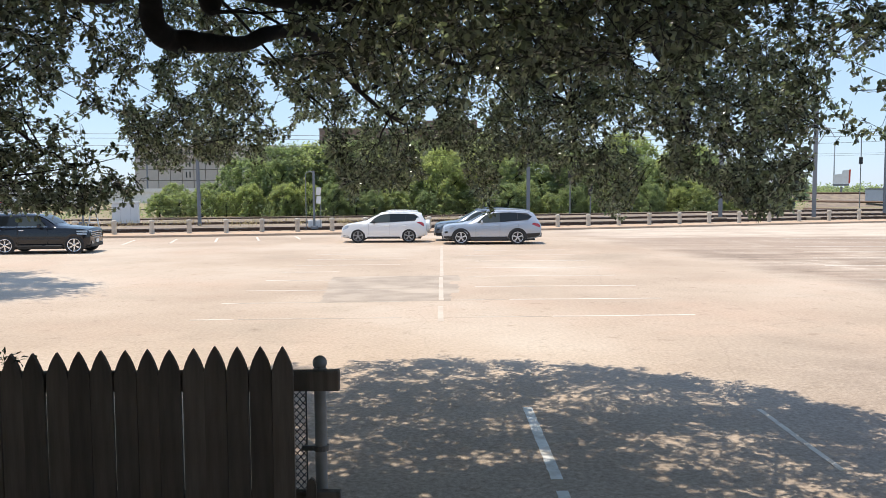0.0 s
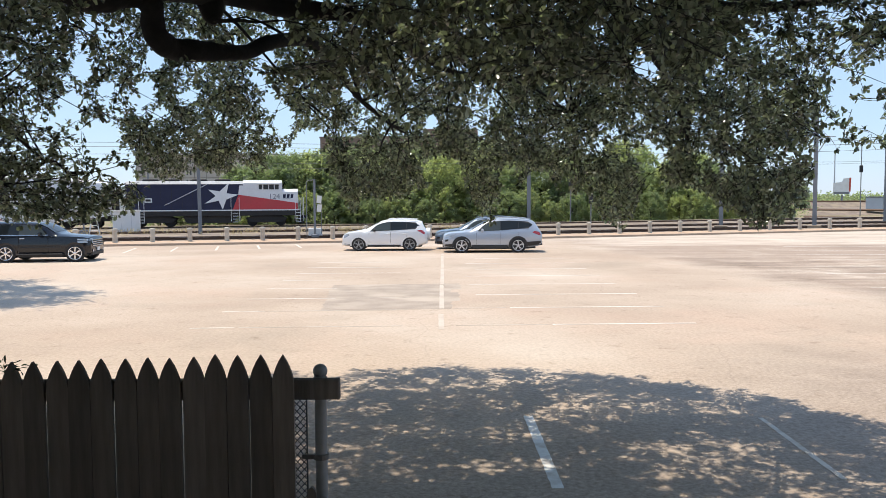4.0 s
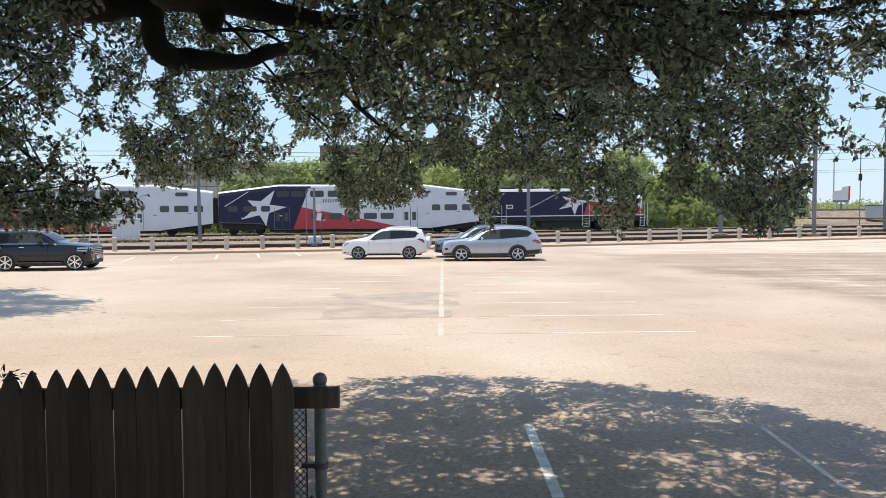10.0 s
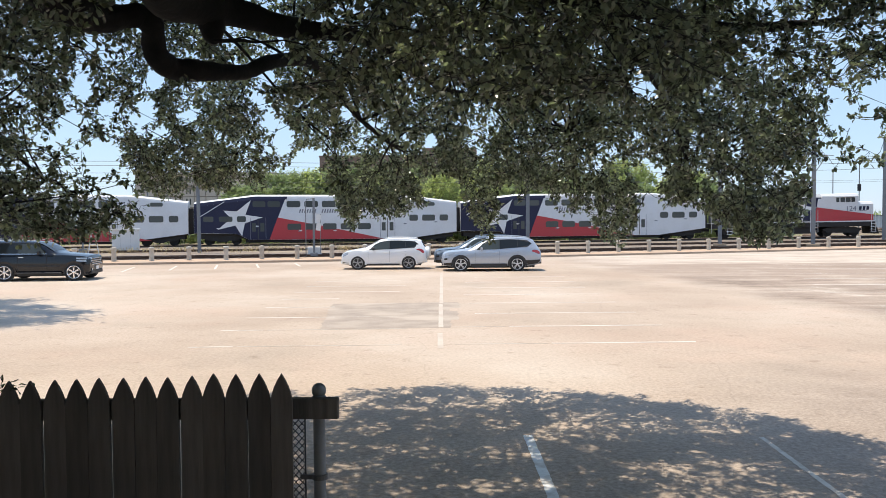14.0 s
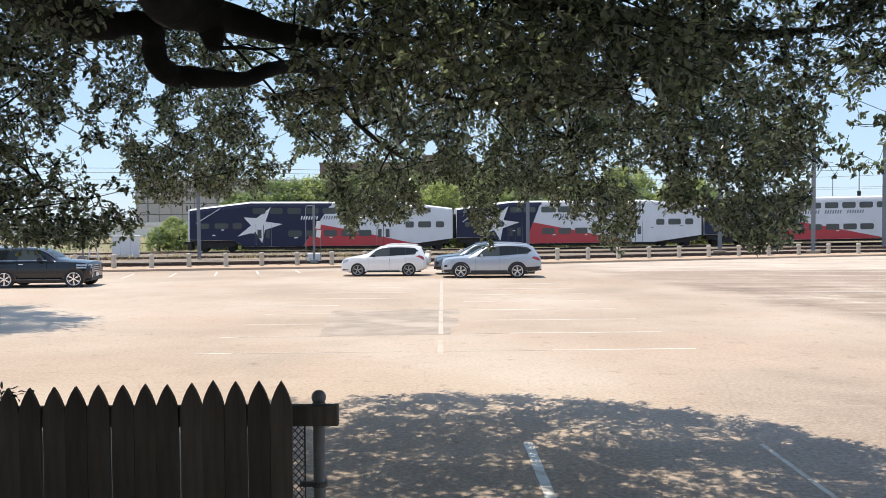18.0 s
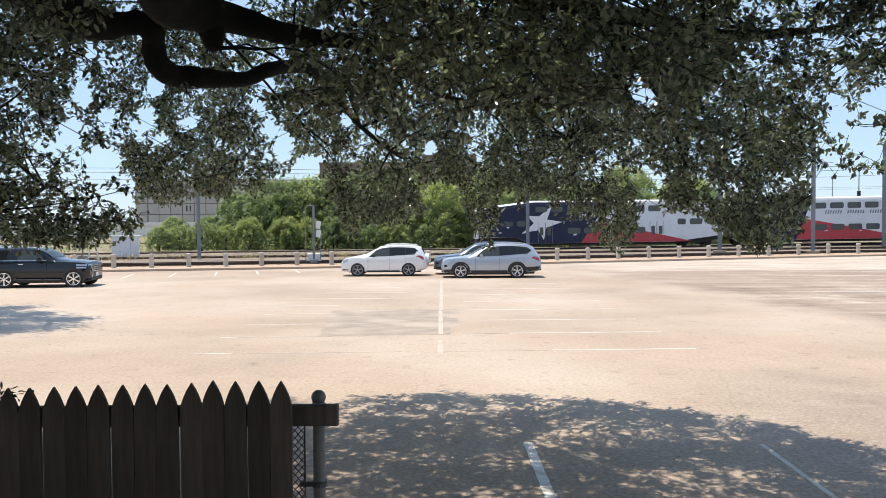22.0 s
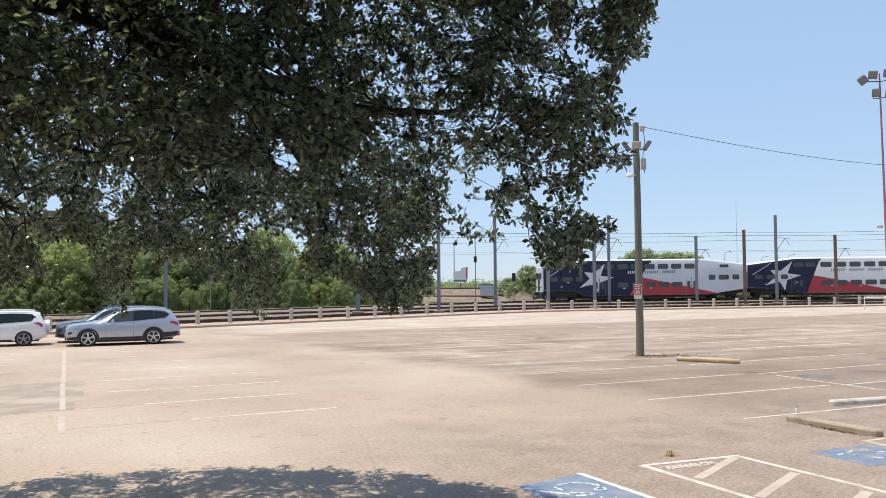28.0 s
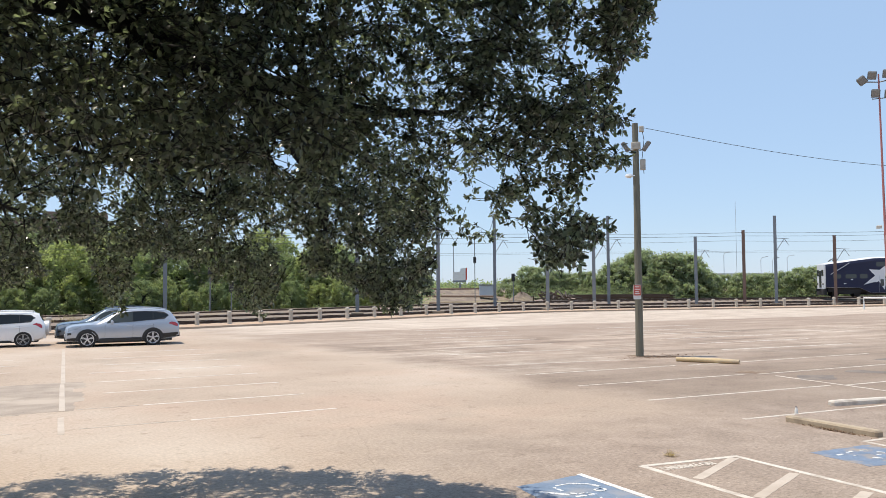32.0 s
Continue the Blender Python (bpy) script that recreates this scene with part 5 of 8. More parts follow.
        nose = part("cab_front", g, M_TR_WHITE, c, "flat white driving cab front")
        g = Geo()
        for y0 in (-1.2, 0.55):
            g.box(o - 0.20, o - 0.10, y0, y0 + 0.65, 2.55, 3.3)
        g.box(o - 0.20, o - 0.10, -0.38, 0.38, 1.15, 3.2)
        part("cab_window", g, M_GLASS, nose)
        g = Geo()
        for y0 in (-1.05, 1.05):
            g.lathe([(0.13, o - 0.24), (0.14, o - 0.12)], 12, 'x', m=pose(0, y0, 1.6))
        part("head_lamp", g, M_LENS, nose)
        g = Geo()
        g.box(-0.5, o, -0.16, 0.16, 0.72, 0.98)
        part("coupler", g, M_TR_UNDER, c)
        g = Geo()
        g.box(o - 0.25, o + 0.2, -1.3, 1.3, 0.25, 0.95, c=0.1)
        part("pilot", g, M_TR_UNDER, c)
        g = Geo()
        g.tube([(1.4, -0.5, 4.35), (1.4, -0.5, 4.75)], 0.05, 6)
        g.tube([(1.1, 0.3, 4.35), (1.5, 0.3, 4.62)], 0.06, 6)
        part("roof_horn", g, M_TR_UNDER, c)
    return c


def locomotive():
    """A diesel locomotive, nose at its front (x = 17.2), in blue, white and red."""
    c = thing("locomotive", "navy, white and red diesel locomotive with a large star", "locomotive", group="train")
    LL = 17.3

    def X(u):
        return LL - u

    g = Geo()
    g.box(0.5, LL - 0.35, -1.5, 1.5, 1.02, 1.52, c=0.04)
    part("frame", g, M_TR_UNDER, c)
    g = Geo()
    for s in (-1, 1):
        y = s * 1.515
        g.box(0.5, LL - 0.5, min(y, s * 1.49), max(y, s * 1.49), 1.50, 1.60)
    part("frame_stripe", g, M_STAR, c, "white stripe along the frame")
    # long hood with bevelled roof
    def hood(x0, x1, z0, z1, hw, material, nm, lab=""):
        g = Geo()
        half = [(hw, z0), (hw, z1 - 0.28), (hw * 0.86, z1 - 0.06), (hw * 0.5, z1), (0, z1 + 0.02)]
        ring = [(-y, z) for y, z in half] + [(y, z) for y, z in half[-2::-1]]
        n = len(ring)
        vs = [(x, y, z) for x in (x0, x1) for y, z in ring]
        g.add(vs, [(k, n + k, n + (k + 1) % n, (k + 1) % n) for k in range(n)] + [tuple(range(n)), tuple(range(2 * n - 1, n - 1, -1))])
        return part(nm, g, material, c, lab, True)

    hood(0.95, X(5.75), 1.60, 4.26, 1.42, M_TR_BLUE, "long_hood", "navy blue hood with roof fans")
    # pale cap on the hood, which also paints in the roof edge's highlight
    hood(0.93, X(5.76), 4.02, 4.31, 1.428, M_TR_ROOF, "hood_roof", "pale grey hood roof")
    hood(X(5.77), X(2.1), 1.60, 4.40, 1.46, M_TR_WHITE, "cab", "white locomotive cab")
    hood(X(2.12), X(0.62), 1.60, 3.55, 1.45, M_TR_WHITE, "nose", "white low nose")
    for s in (-1, 1):
        y, y0 = s * 1.478, s * 1.40
        lo, hi_ = min(y, y0), max(y, y0)
        g = Geo()
        g.slab([(X(6.75), 1.61), (X(0.64), 1.61), (X(0.64), 2.2), (X(6.2), 3.02)], min(s * 1.485, y0), max(s * 1.485, y0))
        part("red_field", g, M_TR_RED, c, "red livery wedge")
        g = Geo()
        g.slab([(X(6.22), 3.02), (X(5.76), 2.96), (X(5.76), 3.9), (X(6.1), 3.9)], lo, hi_)
        part("white_field", g, M_TR_WHITE, c)
        g = Geo()
        g.slab([(X(12.95), 2.06), (X(12.85), 2.06), (X(9.05), 4.0), (X(9.15), 4.0)], lo, hi_)
        part("pinstripe", g, M_STAR, c, "thin white slanting stripe")
        cx, cz = X(7.75), 2.88
        tips = [(64, 1.62), (6, 1.55), (-87, 1.42), (-154, 1.75), (150, 1.4)]
        star = []
        for i, (a, r) in enumerate(tips):
            d = ((tips[(i + 1) % 5][0] - a + 180) % 360) - 180
            star.append((cx + r * math.cos(radians(a)), cz + r * math.sin(radians(a)) * 0.9))
            star.append((cx + 0.55 * math.cos(radians(a + d / 2)), cz + 0.55 * math.sin(radians(a + d / 2)) * 0.9))
        g = Geo()
        g.slab(star, lo - 0.01 * (s < 0), hi_ + 0.01 * (s > 0))
        part("star", g, M_STAR, c, "large white star")
        g = Geo()
        for u, w in ((4.15, 0.3), (3.65, 0.46), (3.12, 0.46), (2.62, 0.36)):
            g.box(X(u) - w / 2, X(u) + w / 2, min(s * 1.49, y0), max(s * 1.49, y0), 3.52, 3.98)
        part("cab_window", g, M_GLASS, c)
        g = Geo()
        g.box(X(4.5), X(2.35), min(s * 1.45, s * 1.62), max(s * 1.45, s * 1.62), 4.02, 4.07)
        part("sun_visor", g, M_TR_WHITE, c)
        # a blue emblem of three plain blocks over a thin bar
        for k in range(3):
            g = Geo()
            u = 2.05 - 0.36 * k
            g.slab([(X(u), 2.68), (X(u) + 0.24, 2.68), (X(u) + 0.28, 3.06), (X(u) + 0.04, 3.06)], min(s * 1.475, y0), max(s * 1.475, y0))
            part("emblem", g, M_TR_BLUE, c, "plain blue emblem block")
        g = Geo()
        g.box(X(2.1), X(1.3), min(s * 1.475, y0), max(s * 1.475, y0), 2.59, 2.62)
        part("emblem_bar", g, M_TR_BLUE, c)
        # handrails and steps
        for u in (0.1, 0.42, 0.85, 6.15, 6.9, 14.75, 15.2, 16.85):
            g = Geo()
            g.tube([(X(u), s * 1.52, 0.5), (X(u), s * 1.52, 2.75)], 0.025, 6)
            part("handrail", g, M_STAR, c, "white handrail")
        for u in (0.6, 6.52, 14.98):
            for k in range(4):
                g = Geo()
                g.box(X(u) - 0.25, X(u) + 0.25, min(s * 1.2, s * 1.52), max(s * 1.2, s * 1.52), 0.40 + 0.28 * k, 0.45 + 0.28 * k)
                part("step", g, M_STAR, c, "white edged step")
        # number board: a white frame round a dark face
        g = Geo()
        g.box(X(14.7), X(14.05), min(s * 1.43, y0), max(s * 1.43, y0), 2.32, 2.72)
        panel = part("side_vent", g, M_STAR, c, "white framed number board on the hood side")
        g = Geo()
        g.box(X(14.6), X(14.15), min(s * 1.436, y0), max(s * 1.436, y0), 2.42, 2.62)
        part("board_face", g, M_TR_UNDER, panel)
        g = Geo()
        for k in range(9):
            x0 = 1.2 + k * 0.95
            g.box(x0, x0 + 0.02, min(s * 1.43, y0), max(s * 1.43, y0), 1.7, 3.98)
        part("hood_seams", g, M_TR_UNDER, c)
    tx = bpy.data.curves.new("fleet_number", 'FONT')
    tx.body, tx.size, tx.extrude, tx.align_x, tx.align_y = "124", 0.72, 0.004, 'CENTER', 'CENTER'
    tx.materials.append(M_TR_GREY)
    for s in (-1, 1):
        ob = new("fleet_number", tx)
        ob.parent = c
        ob.matrix_basis = pose(X(2.85), s * 1.482, 2.82, 90, 0, 0 if s < 0 else 180)
        ob["label"] = "grey painted number 124"
    for u in (7.7, 9.85, 12.4, 14.3):
        g = Geo()
        g.lathe([(0.72, 4.28), (0.75, 4.30), (0.75, 4.46), (0.64, 4.52), (0.1, 4.50)], 18, m=pose(X(u), 0, 0))
        part("roof_fan", g, M_TR_UNDER, c, "dark round roof fan")
    g = Geo()
    g.slab([(X(11.3), 1.0), (X(6.4), 1.0), (X(6.7), 0.35), (X(11.0), 0.35)], -1.3, 1.3)
    part("fuel_tank", g, M_TR_UNDER, c)
    for u in (3.6, 13.9):
        g = Geo(); g.box(X(u) - 0.4, X(u) + 0.4, -1.05, 1.05, 0.5, 0.85)
        bogie = part("bogie", g, M_TR_UNDER, c)
        for s in (-1, 1):
            g = Geo()
            g.slab([(X(u) - 2.0, 0.75), (X(u) - 1.5, 0.38), (X(u) + 1.5, 0.38), (X(u) + 2.0, 0.75), (X(u) + 1.2, 0.98), (X(u) - 1.2, 0.98)], min(s * 1.05, s * 1.25), max(s * 1.05, s * 1.25))
            part("side_frame", g, M_TR_UNDER, bogie)
        for dx in (-1.35, 1.35):
            g = Geo()
            for s in (-1, 1):
                g.lathe([(0.50, s * 0.70), (0.48, s * 0.74), (0.48, s * 0.82), (0.2, s * 0.84)], 20, 'y', m=pose(X(u) + dx, 0, 0.49))
                part("wheel", g, M_TR_UNDER, bogie)
                g = Geo()
            g.tube([(X(u) + dx, -0.75, 0.49), (X(u) + dx, 0.75, 0.49)], 0.09, 8)
            part("axle", g, M_TR_UNDER, bogie)
    g = Geo()
    g.slab([(LL - 0.55, 1.0), (LL - 0.30, 1.0), (LL - 0.05, 0.25), (LL - 0.5, 0.25)], -1.4, 1.4)
    part("pilot", g, M_TR_UNDER, c)
    for x0, x1 in ((LL - 0.4, LL + 0.25), (-0.25, 0.6)):
        g = Geo()
        g.box(x0, x1, -0.15, 0.15, 0.72, 0.98)
        part("coupler", g, M_TR_UNDER, c)
    return c


loco = locomotive()
coach_a = coach("train_coach", "bilevel coach in navy, white and red with a star", False)
coach_b = copy_thing(coach_a, Matrix.Identity(4))
coach_c = coach("cab_coach", "bilevel driving coach with a flat white cab front", True)

# ------------------------------------------------------------------ trees
def leaf_mesh(name, pos, length, width, seed, droop=0.3, mats=None, axes=None, broad=False):
    """Many small folded leaves: pos holds their stalk ends; axes, where given, the way each one points."""
    r = np.random.default_rng(seed)
    n = len(pos)
    if axes is None:
        az = r.uniform(0, 2 * np.pi, n)
        el = r.normal(-droop, 0.55, n)
        axes = np.stack([np.cos(az) * np.cos(el), np.sin(az) * np.cos(el), np.sin(el)], 1)
    up = r.normal(0, 0.45, (n, 3)) + np.array([0, 0, 1.0])
    sd = np.cross(axes, up)
    sd /= np.linalg.norm(sd, axis=1, keepdims=True) + 1e-6
    nm = np.cross(sd, axes)
    L = (length * r.uniform(0.65, 1.25, n))[:, None]
    W = (width * r.uniform(0.7, 1.25, n))[:, None]
    if broad:   # blunt oval leaves, cupped along the midrib
        low, end = pos + axes * L * 0.42 + nm * W * 0.12, pos + axes * L * 0.96 - nm * L * 0.05
        V = np.stack([pos, low + sd * W * 0.5, end + sd * W * 0.27, end - sd * W * 0.27, low - sd * W * 0.5], 1).reshape(-1, 3)
        idx = np.arange(n)[:, None] * 5
        F = np.concatenate([idx + np.array([[0, 1, 2]]), idx + np.array([[0, 2, 3]]), idx + np.array([[0, 3, 4]])], 1).reshape(-1)
    else:
        mid, end = pos + axes * L * 0.45 + nm * W * 0.14, pos + axes * L - nm * L * 0.06
        V = np.stack([pos, mid + sd * W * 0.5, end + sd * W * 0.24, end - sd * W * 0.24, mid - sd * W * 0.5], 1).reshape(-1, 3)
        idx = np.arange(n)[:, None] * 5
        F = np.concatenate([idx + np.array([[0, 1, 2]]), idx + np.array([[0, 2, 3]]), idx + np.array([[0, 3, 4]])], 1).reshape(-1)
    me = bpy.data.meshes.new(name)
    me.vertices.add(len(V))
    me.vertices.foreach_set("co", V.astype(np.float32).ravel())
    me.loops.add(len(F))
    me.loops.foreach_set("vertex_index", F.astype(np.int32))
    k = len(F) // 3
    me.polygons.add(k)
    me.polygons.foreach_set("loop_start", (np.arange(k) * 3).astype(np.int32))
    me.materials.append(mats)
    me.update(calc_edges=True)
    return me


# the crown's skirt, fitted to the camera's view: bearing, lowest foliage in degrees above eye level
SKIRT_WEST = [(-60, 0), (-40, -3), (-28.7, -1.4), (-24.9, -1.6), (-22.9, -1.3), (-21.3, -1.3), (-20.9, -0.7), (-20.8, 0.8), (-20.6, 2.1), (-20.0, 1.9), (-18.6, 1.1), (-18.0, 1.3), (-17.4, 1.9), (-16.1, 1.7), (-14.8, 1.8), (-13.8, 2.1), (-12.3, 2.0), (-11.5, 3.0), (-10.4, 3.2), (-9.6, 3.0), (-8.8, 2.2), (-7.9, 1.9), (-7.1, -0.1), (-6.6, -1.1), (-5.7, -0.1), (-4.1, 0.0), (-2.5, 0.0), (-1.9, 0.6), (-1.1, 0.6), (-0.5, 2.3), (1.0, 2.3)]
SKIRT_EAST = [(1.5, 0.7), (3.4, -2.4), (3.9, -0.1), (4.5, 2.1), (4.9, 0.9), (7.4, 1.2), (8.2, 0.2), (10.2, 0.0), (10.7, -1.3), (11.9, -2.3), (12.9, -2.1), (13.5, -0.6), (13.8, 1.8), (14.9, 1.8), (15.3, 0.7), (17.3, 0.6), (18.5, -0.4), (20.0, -1.1), (21.3, -2.6), (21.7, -1.9), (22.5, -1.8), (24.1, -0.8), (24.5, 1.6), (25.6, 1.5), (26.1, 2.9), (27.8, 2.7), (28.1, 4.1), (30.8, 3.9), (31.1, 2.4), (32.0, 1.2), (34.7, 0.7), (35.2, 2.4), (37.0, 2.4), (38, 7.0), (41, 8.0), (60, 40)]
SK_A = np.array([a for a, _ in SKIRT_WEST + SKIRT_EAST], float)
SK_E = np.array([e for _, e in SKIRT_WEST + SKIRT_EAST], float)
# where the crown ends at its open side, fitted to the view: height in degrees, bearing of the last leaves
RIM = np.array([(-5, 33.0), (0.8, 34.3), (3.0, 36.2), (4.2, 36.6), (5.0, 34.8), (7.0, 35.0), (8.0, 37.3), (9.0, 38.9), (9.6, 36.5), (10.3, 36.2), (11.0, 38.7), (11.8, 37.0), (13.0, 37.2), (14.5, 37.8), (15.5, 39.2), (17.5, 39.6), (18.8, 40.1), (25.0, 41.0)])
# openings in the foliage, placed to fit the camera's view: bearing, height in degrees, and half extents
GAPS_WEST = [(-23.2, 11.1, 0.47, 0.56), (-23.9, 9.6, 0.33, 0.88), (-23.8, 8.2, 0.47, 0.64), (-24.7, 7.5, 0.26, 0.48), (-24.5, 5.6, 0.66, 1.36), (-22.8, 4.4, 0.95, 0.88), (-22.3, 2.2, 1.37, 1.3), (-22.3, 7.1, 0.58, 0.52), (-19.4, 9.1, 0.46, 0.8), (-19.9, 6.9, 0.5, 0.96), (-19.0, 5.7, 0.32, 0.52), (-17.2, 7.0, 0.51, 0.52),
             (-12.2, 9.7, 0.54, 0.56), (-12.8, 8.1, 0.42, 0.44), (-11.9, 6.6, 0.31, 0.88), (-11.0, 5.3, 0.62, 1.2), (-11.3, 2.9, 1.0, 0.44), (-9.3, 4.0, 1.01, 0.8), (-15.4, 5.5, 0.26, 0.44), (-14.3, 10.4, 0.34, 0.25), (-6.7, 7.3, 0.51, 0.64), (0.2, 9.1, 0.88, 0.24)]
GAPS_MIDDLE = [(-0.8, 5.3, 0.44, 0.56), (2.5, 4.7, 0.28, 0.36), (2.3, 6.4, 0.2, 0.28), (-0.1, 1.9, 1.36, 0.96), (4.5, 1.5, 0.52, 0.8), (6.6, 1.5, 0.79, 0.36), (8.6, 1.0, 0.31, 0.48), (12.3, 3.4, 0.4, 0.36), (14.3, 2.7, 0.8, 1.0), (14.2, 8.6, 1.1, 0.5), (13.5, 9.7, 0.3, 0.36), (17.8, 2.85, 0.4, 0.4), (18.7, 1.9, 0.54, 0.36), (21.6, 13.45, 0.45, 0.4),
               (17.1, 4.8, 0.29, 0.28), (20.1, 4.8, 0.21, 0.28), (19.8, 2.2, 0.32, 0.32), (23.3, 3.4, 0.2, 0.32)]
GAPS_EAST = [(25.2, 11.4, 0.5, 0.5), (26.0, 9.4, 0.45, 0.4), (26.2, 7.2, 0.39, 1.2), (25.8, 5.1, 0.55, 1.44), (27.6, 4.8, 0.75, 1.36), (25.6, 2.3, 1.1, 1.04), (28.1, 7.3, 0.95, 0.8), (29.9, 8.0, 0.48, 0.56), (31.8, 6.2, 0.56, 0.64), (32.8, 13.0, 0.32, 0.36), (35.7, 14.7, 0.56, 0.36), (30.2, 5.2, 0.7, 0.5), (33.4, 4.2, 0.5, 0.4)]
GAPS = np.array(GAPS_WEST + GAPS_MIDDLE + GAPS_EAST)


def crown_reach(az):
    """How far the crown reaches from the camera's foot, by bearing."""
    return np.interp(az, [-70, -45, -28, -15, -5, 5, 14, 22, 30, 36, 40, 60], [9.0, 10.5, 12.8, 14.0, 14.0, 13.45, 12.6, 11.5, 9.7, 8.3, 7.4, 5])


def oak():
    tree = thing("live_oak_tree", "large live oak spreading low leafy boughs overhead", "tree", pose(0, 0, 0))
    trunk_base = Vector((-6.5, 1.2, 0.0))
    g = Geo()
    g.tube([trunk_base, trunk_base + Vector((0.05, 0.1, 0.5)), trunk_base + Vector((0.2, 0.3, 1.6)), trunk_base + Vector((0.6, 0.8, 2.8)), (-5.2, 2.6, 3.9)], [0.62, 0.48, 0.42, 0.40, 0.34], 14)
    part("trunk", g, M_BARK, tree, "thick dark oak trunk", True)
    limbs = []

    def bough(points, radii):
        limbs.append((points, radii))

    bough([(-5.4, 2.4, 3.8), (-4.2, 3.9, 4.5), (-3.3, 4.8, 4.5), (-2.79, 5.31, 4.35), (-2.64, 5.61, 4.25), (-2.5, 5.89, 4.2), (-2.37, 6.05, 4.24), (-2.26, 6.15, 4.27), (-2.2, 6.22, 4.21), (-2.23, 6.32, 4.11), (-2.22, 6.38, 4.01), (-2.16, 6.55, 3.95), (-2.01, 6.7, 3.96), (-1.83, 6.96, 3.99), (-1.71, 7.2, 4.04), (-1.58, 7.43, 4.16), (-1.43, 7.87, 4.27), (-1.28, 8.3, 4.29), (-1.12, 8.83, 4.09), (-0.93, 9.35, 3.86), (-0.64, 9.98, 3.64)],
          [0.26, 0.19, 0.16, 0.138, 0.132, 0.118, 0.095, 0.091, 0.092, 0.094, 0.094, 0.092, 0.088, 0.068, 0.067, 0.066, 0.059, 0.047, 0.035, 0.026, 0.012])
    bough([(-4.2, 3.9, 4.5), (-2.9, 4.7, 4.62), (-1.92, 5.05, 4.36), (-1.83, 5.5, 4.25), (-1.72, 5.75, 4.25), (-1.58, 5.99, 4.27), (-1.41, 6.14, 4.25), (-1.23, 6.28, 4.22), (-1.02, 6.62, 4.26), (-0.78, 6.96, 4.3), (-0.52, 7.38, 4.29), (-0.23, 7.9, 4.13), (0.1, 8.4, 4.04), (0.49, 8.99, 4.07), (0.98, 9.55, 4.06), (1.6, 10.2, 3.8)],
          [0.2, 0.18, 0.166, 0.16, 0.142, 0.121, 0.101, 0.089, 0.075, 0.06, 0.046, 0.036, 0.03, 0.022, 0.015, 0.007])
    bough([(-1.68, 5.9, 4.24), (-1.65, 5.86, 4.13), (-1.63, 5.82, 4.05), (-1.61, 5.78, 4.0)], [0.105, 0.095, 0.075, 0.03])
    bough([(-2.9, 4.7, 4.75), (-1.4, 5.4, 4.85), (-0.42, 5.8, 4.68), (0.33, 5.99, 4.58), (0.68, 6.16, 4.48), (1.26, 6.48, 4.38), (1.74, 6.68, 4.41), (2.2, 6.86, 4.34), (2.62, 7.03, 4.35), (3.05, 7.07, 4.39), (3.4, 7.13, 4.44), (4.0, 7.2, 4.6)],
          [0.15, 0.12, 0.1, 0.084, 0.078, 0.074, 0.063, 0.055, 0.047, 0.036, 0.024, 0.008])
    bough([(-5.3, 2.5, 3.9), (-5.6, 4.5, 4.4), (-5.2, 6.6, 4.3), (-4.9, 8.4, 3.8), (-4.7, 9.6, 3.2)],
          [0.13, 0.08, 0.05, 0.03, 0.012])
    # a low side bough, whose end sways out beyond the crown's skirt
    bough([(-5.6, 4.5, 4.4), (-4.9, 6.3, 3.7), (-4.6, 7.3, 3.05), (-4.1, 7.5, 2.9), (-3.45, 7.8, 3.0), (-3.1, 7.95, 3.1)],
          [0.05, 0.03, 0.016, 0.009, 0.005, 0.002])
    bough([(-3.4, 4.9, 4.6), (-3.2, 6.8, 5.2), (-2.6, 9.0, 5.0), (-2.0, 11.2, 4.2)],
          [0.08, 0.045, 0.025, 0.01])
    bough([(1.26, 6.48, 4.38), (1.9, 7.6, 4.1), (2.5, 8.8, 3.85), (3.0, 10.0, 3.4)], [0.035, 0.026, 0.017, 0.006])
    r = random.Random(7)
    for pts, rad in limbs:
        # fine knees and swellings between the given points
        fp, fr = [], []
        P = [Vector(p) for p in pts]
        for i in range(len(P) - 1):
            a0, a1, a2, a3 = P[max(i - 1, 0)], P[i], P[i + 1], P[min(i + 2, len(P) - 1)]
            for k in range(4):
                u = k / 4
                q = 0.5 * ((2 * a1) + (a2 - a0) * u + (2 * a0 - 5 * a1 + 4 * a2 - a3) * u * u + (3 * a1 - a0 - 3 * a2 + a3) * u ** 3)
                fp.append(q)
                fr.append((rad[i] + (rad[i + 1] - rad[i]) * u) * r.uniform(0.93, 1.09))
        fp.append(P[-1]), fr.append(rad[-1])
        g = Geo()
        g.tube(fp, fr, 10)
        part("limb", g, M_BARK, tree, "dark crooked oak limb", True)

    rng = np.random.default_rng(11)
    twigs, leaf_pos, leaf_ax, centres = Geo(), [], [], []

    def at_bearing(az, el, rad):
        return np.array([rad * math.sin(radians(az)), rad * math.cos(radians(az)), 2.75 + rad * math.tan(radians(el))])

    def bearing_of(p):
        return math.degrees(math.atan2(p[0], p[1])), math.degrees(math.atan2(p[2] - 2.75, math.hypot(p[0], p[1])))

    def open_at(az, el):
        """How far inside an opening of the foliage a bearing and height lie: 1 at its rim, less within."""
        return float((((az - GAPS[:, 0]) / GAPS[:, 2]) ** 2 + ((el - GAPS[:, 1]) / GAPS[:, 3]) ** 2).min())

    def thin(az, el):
        """How much of the foliage stands at a bearing and height."""
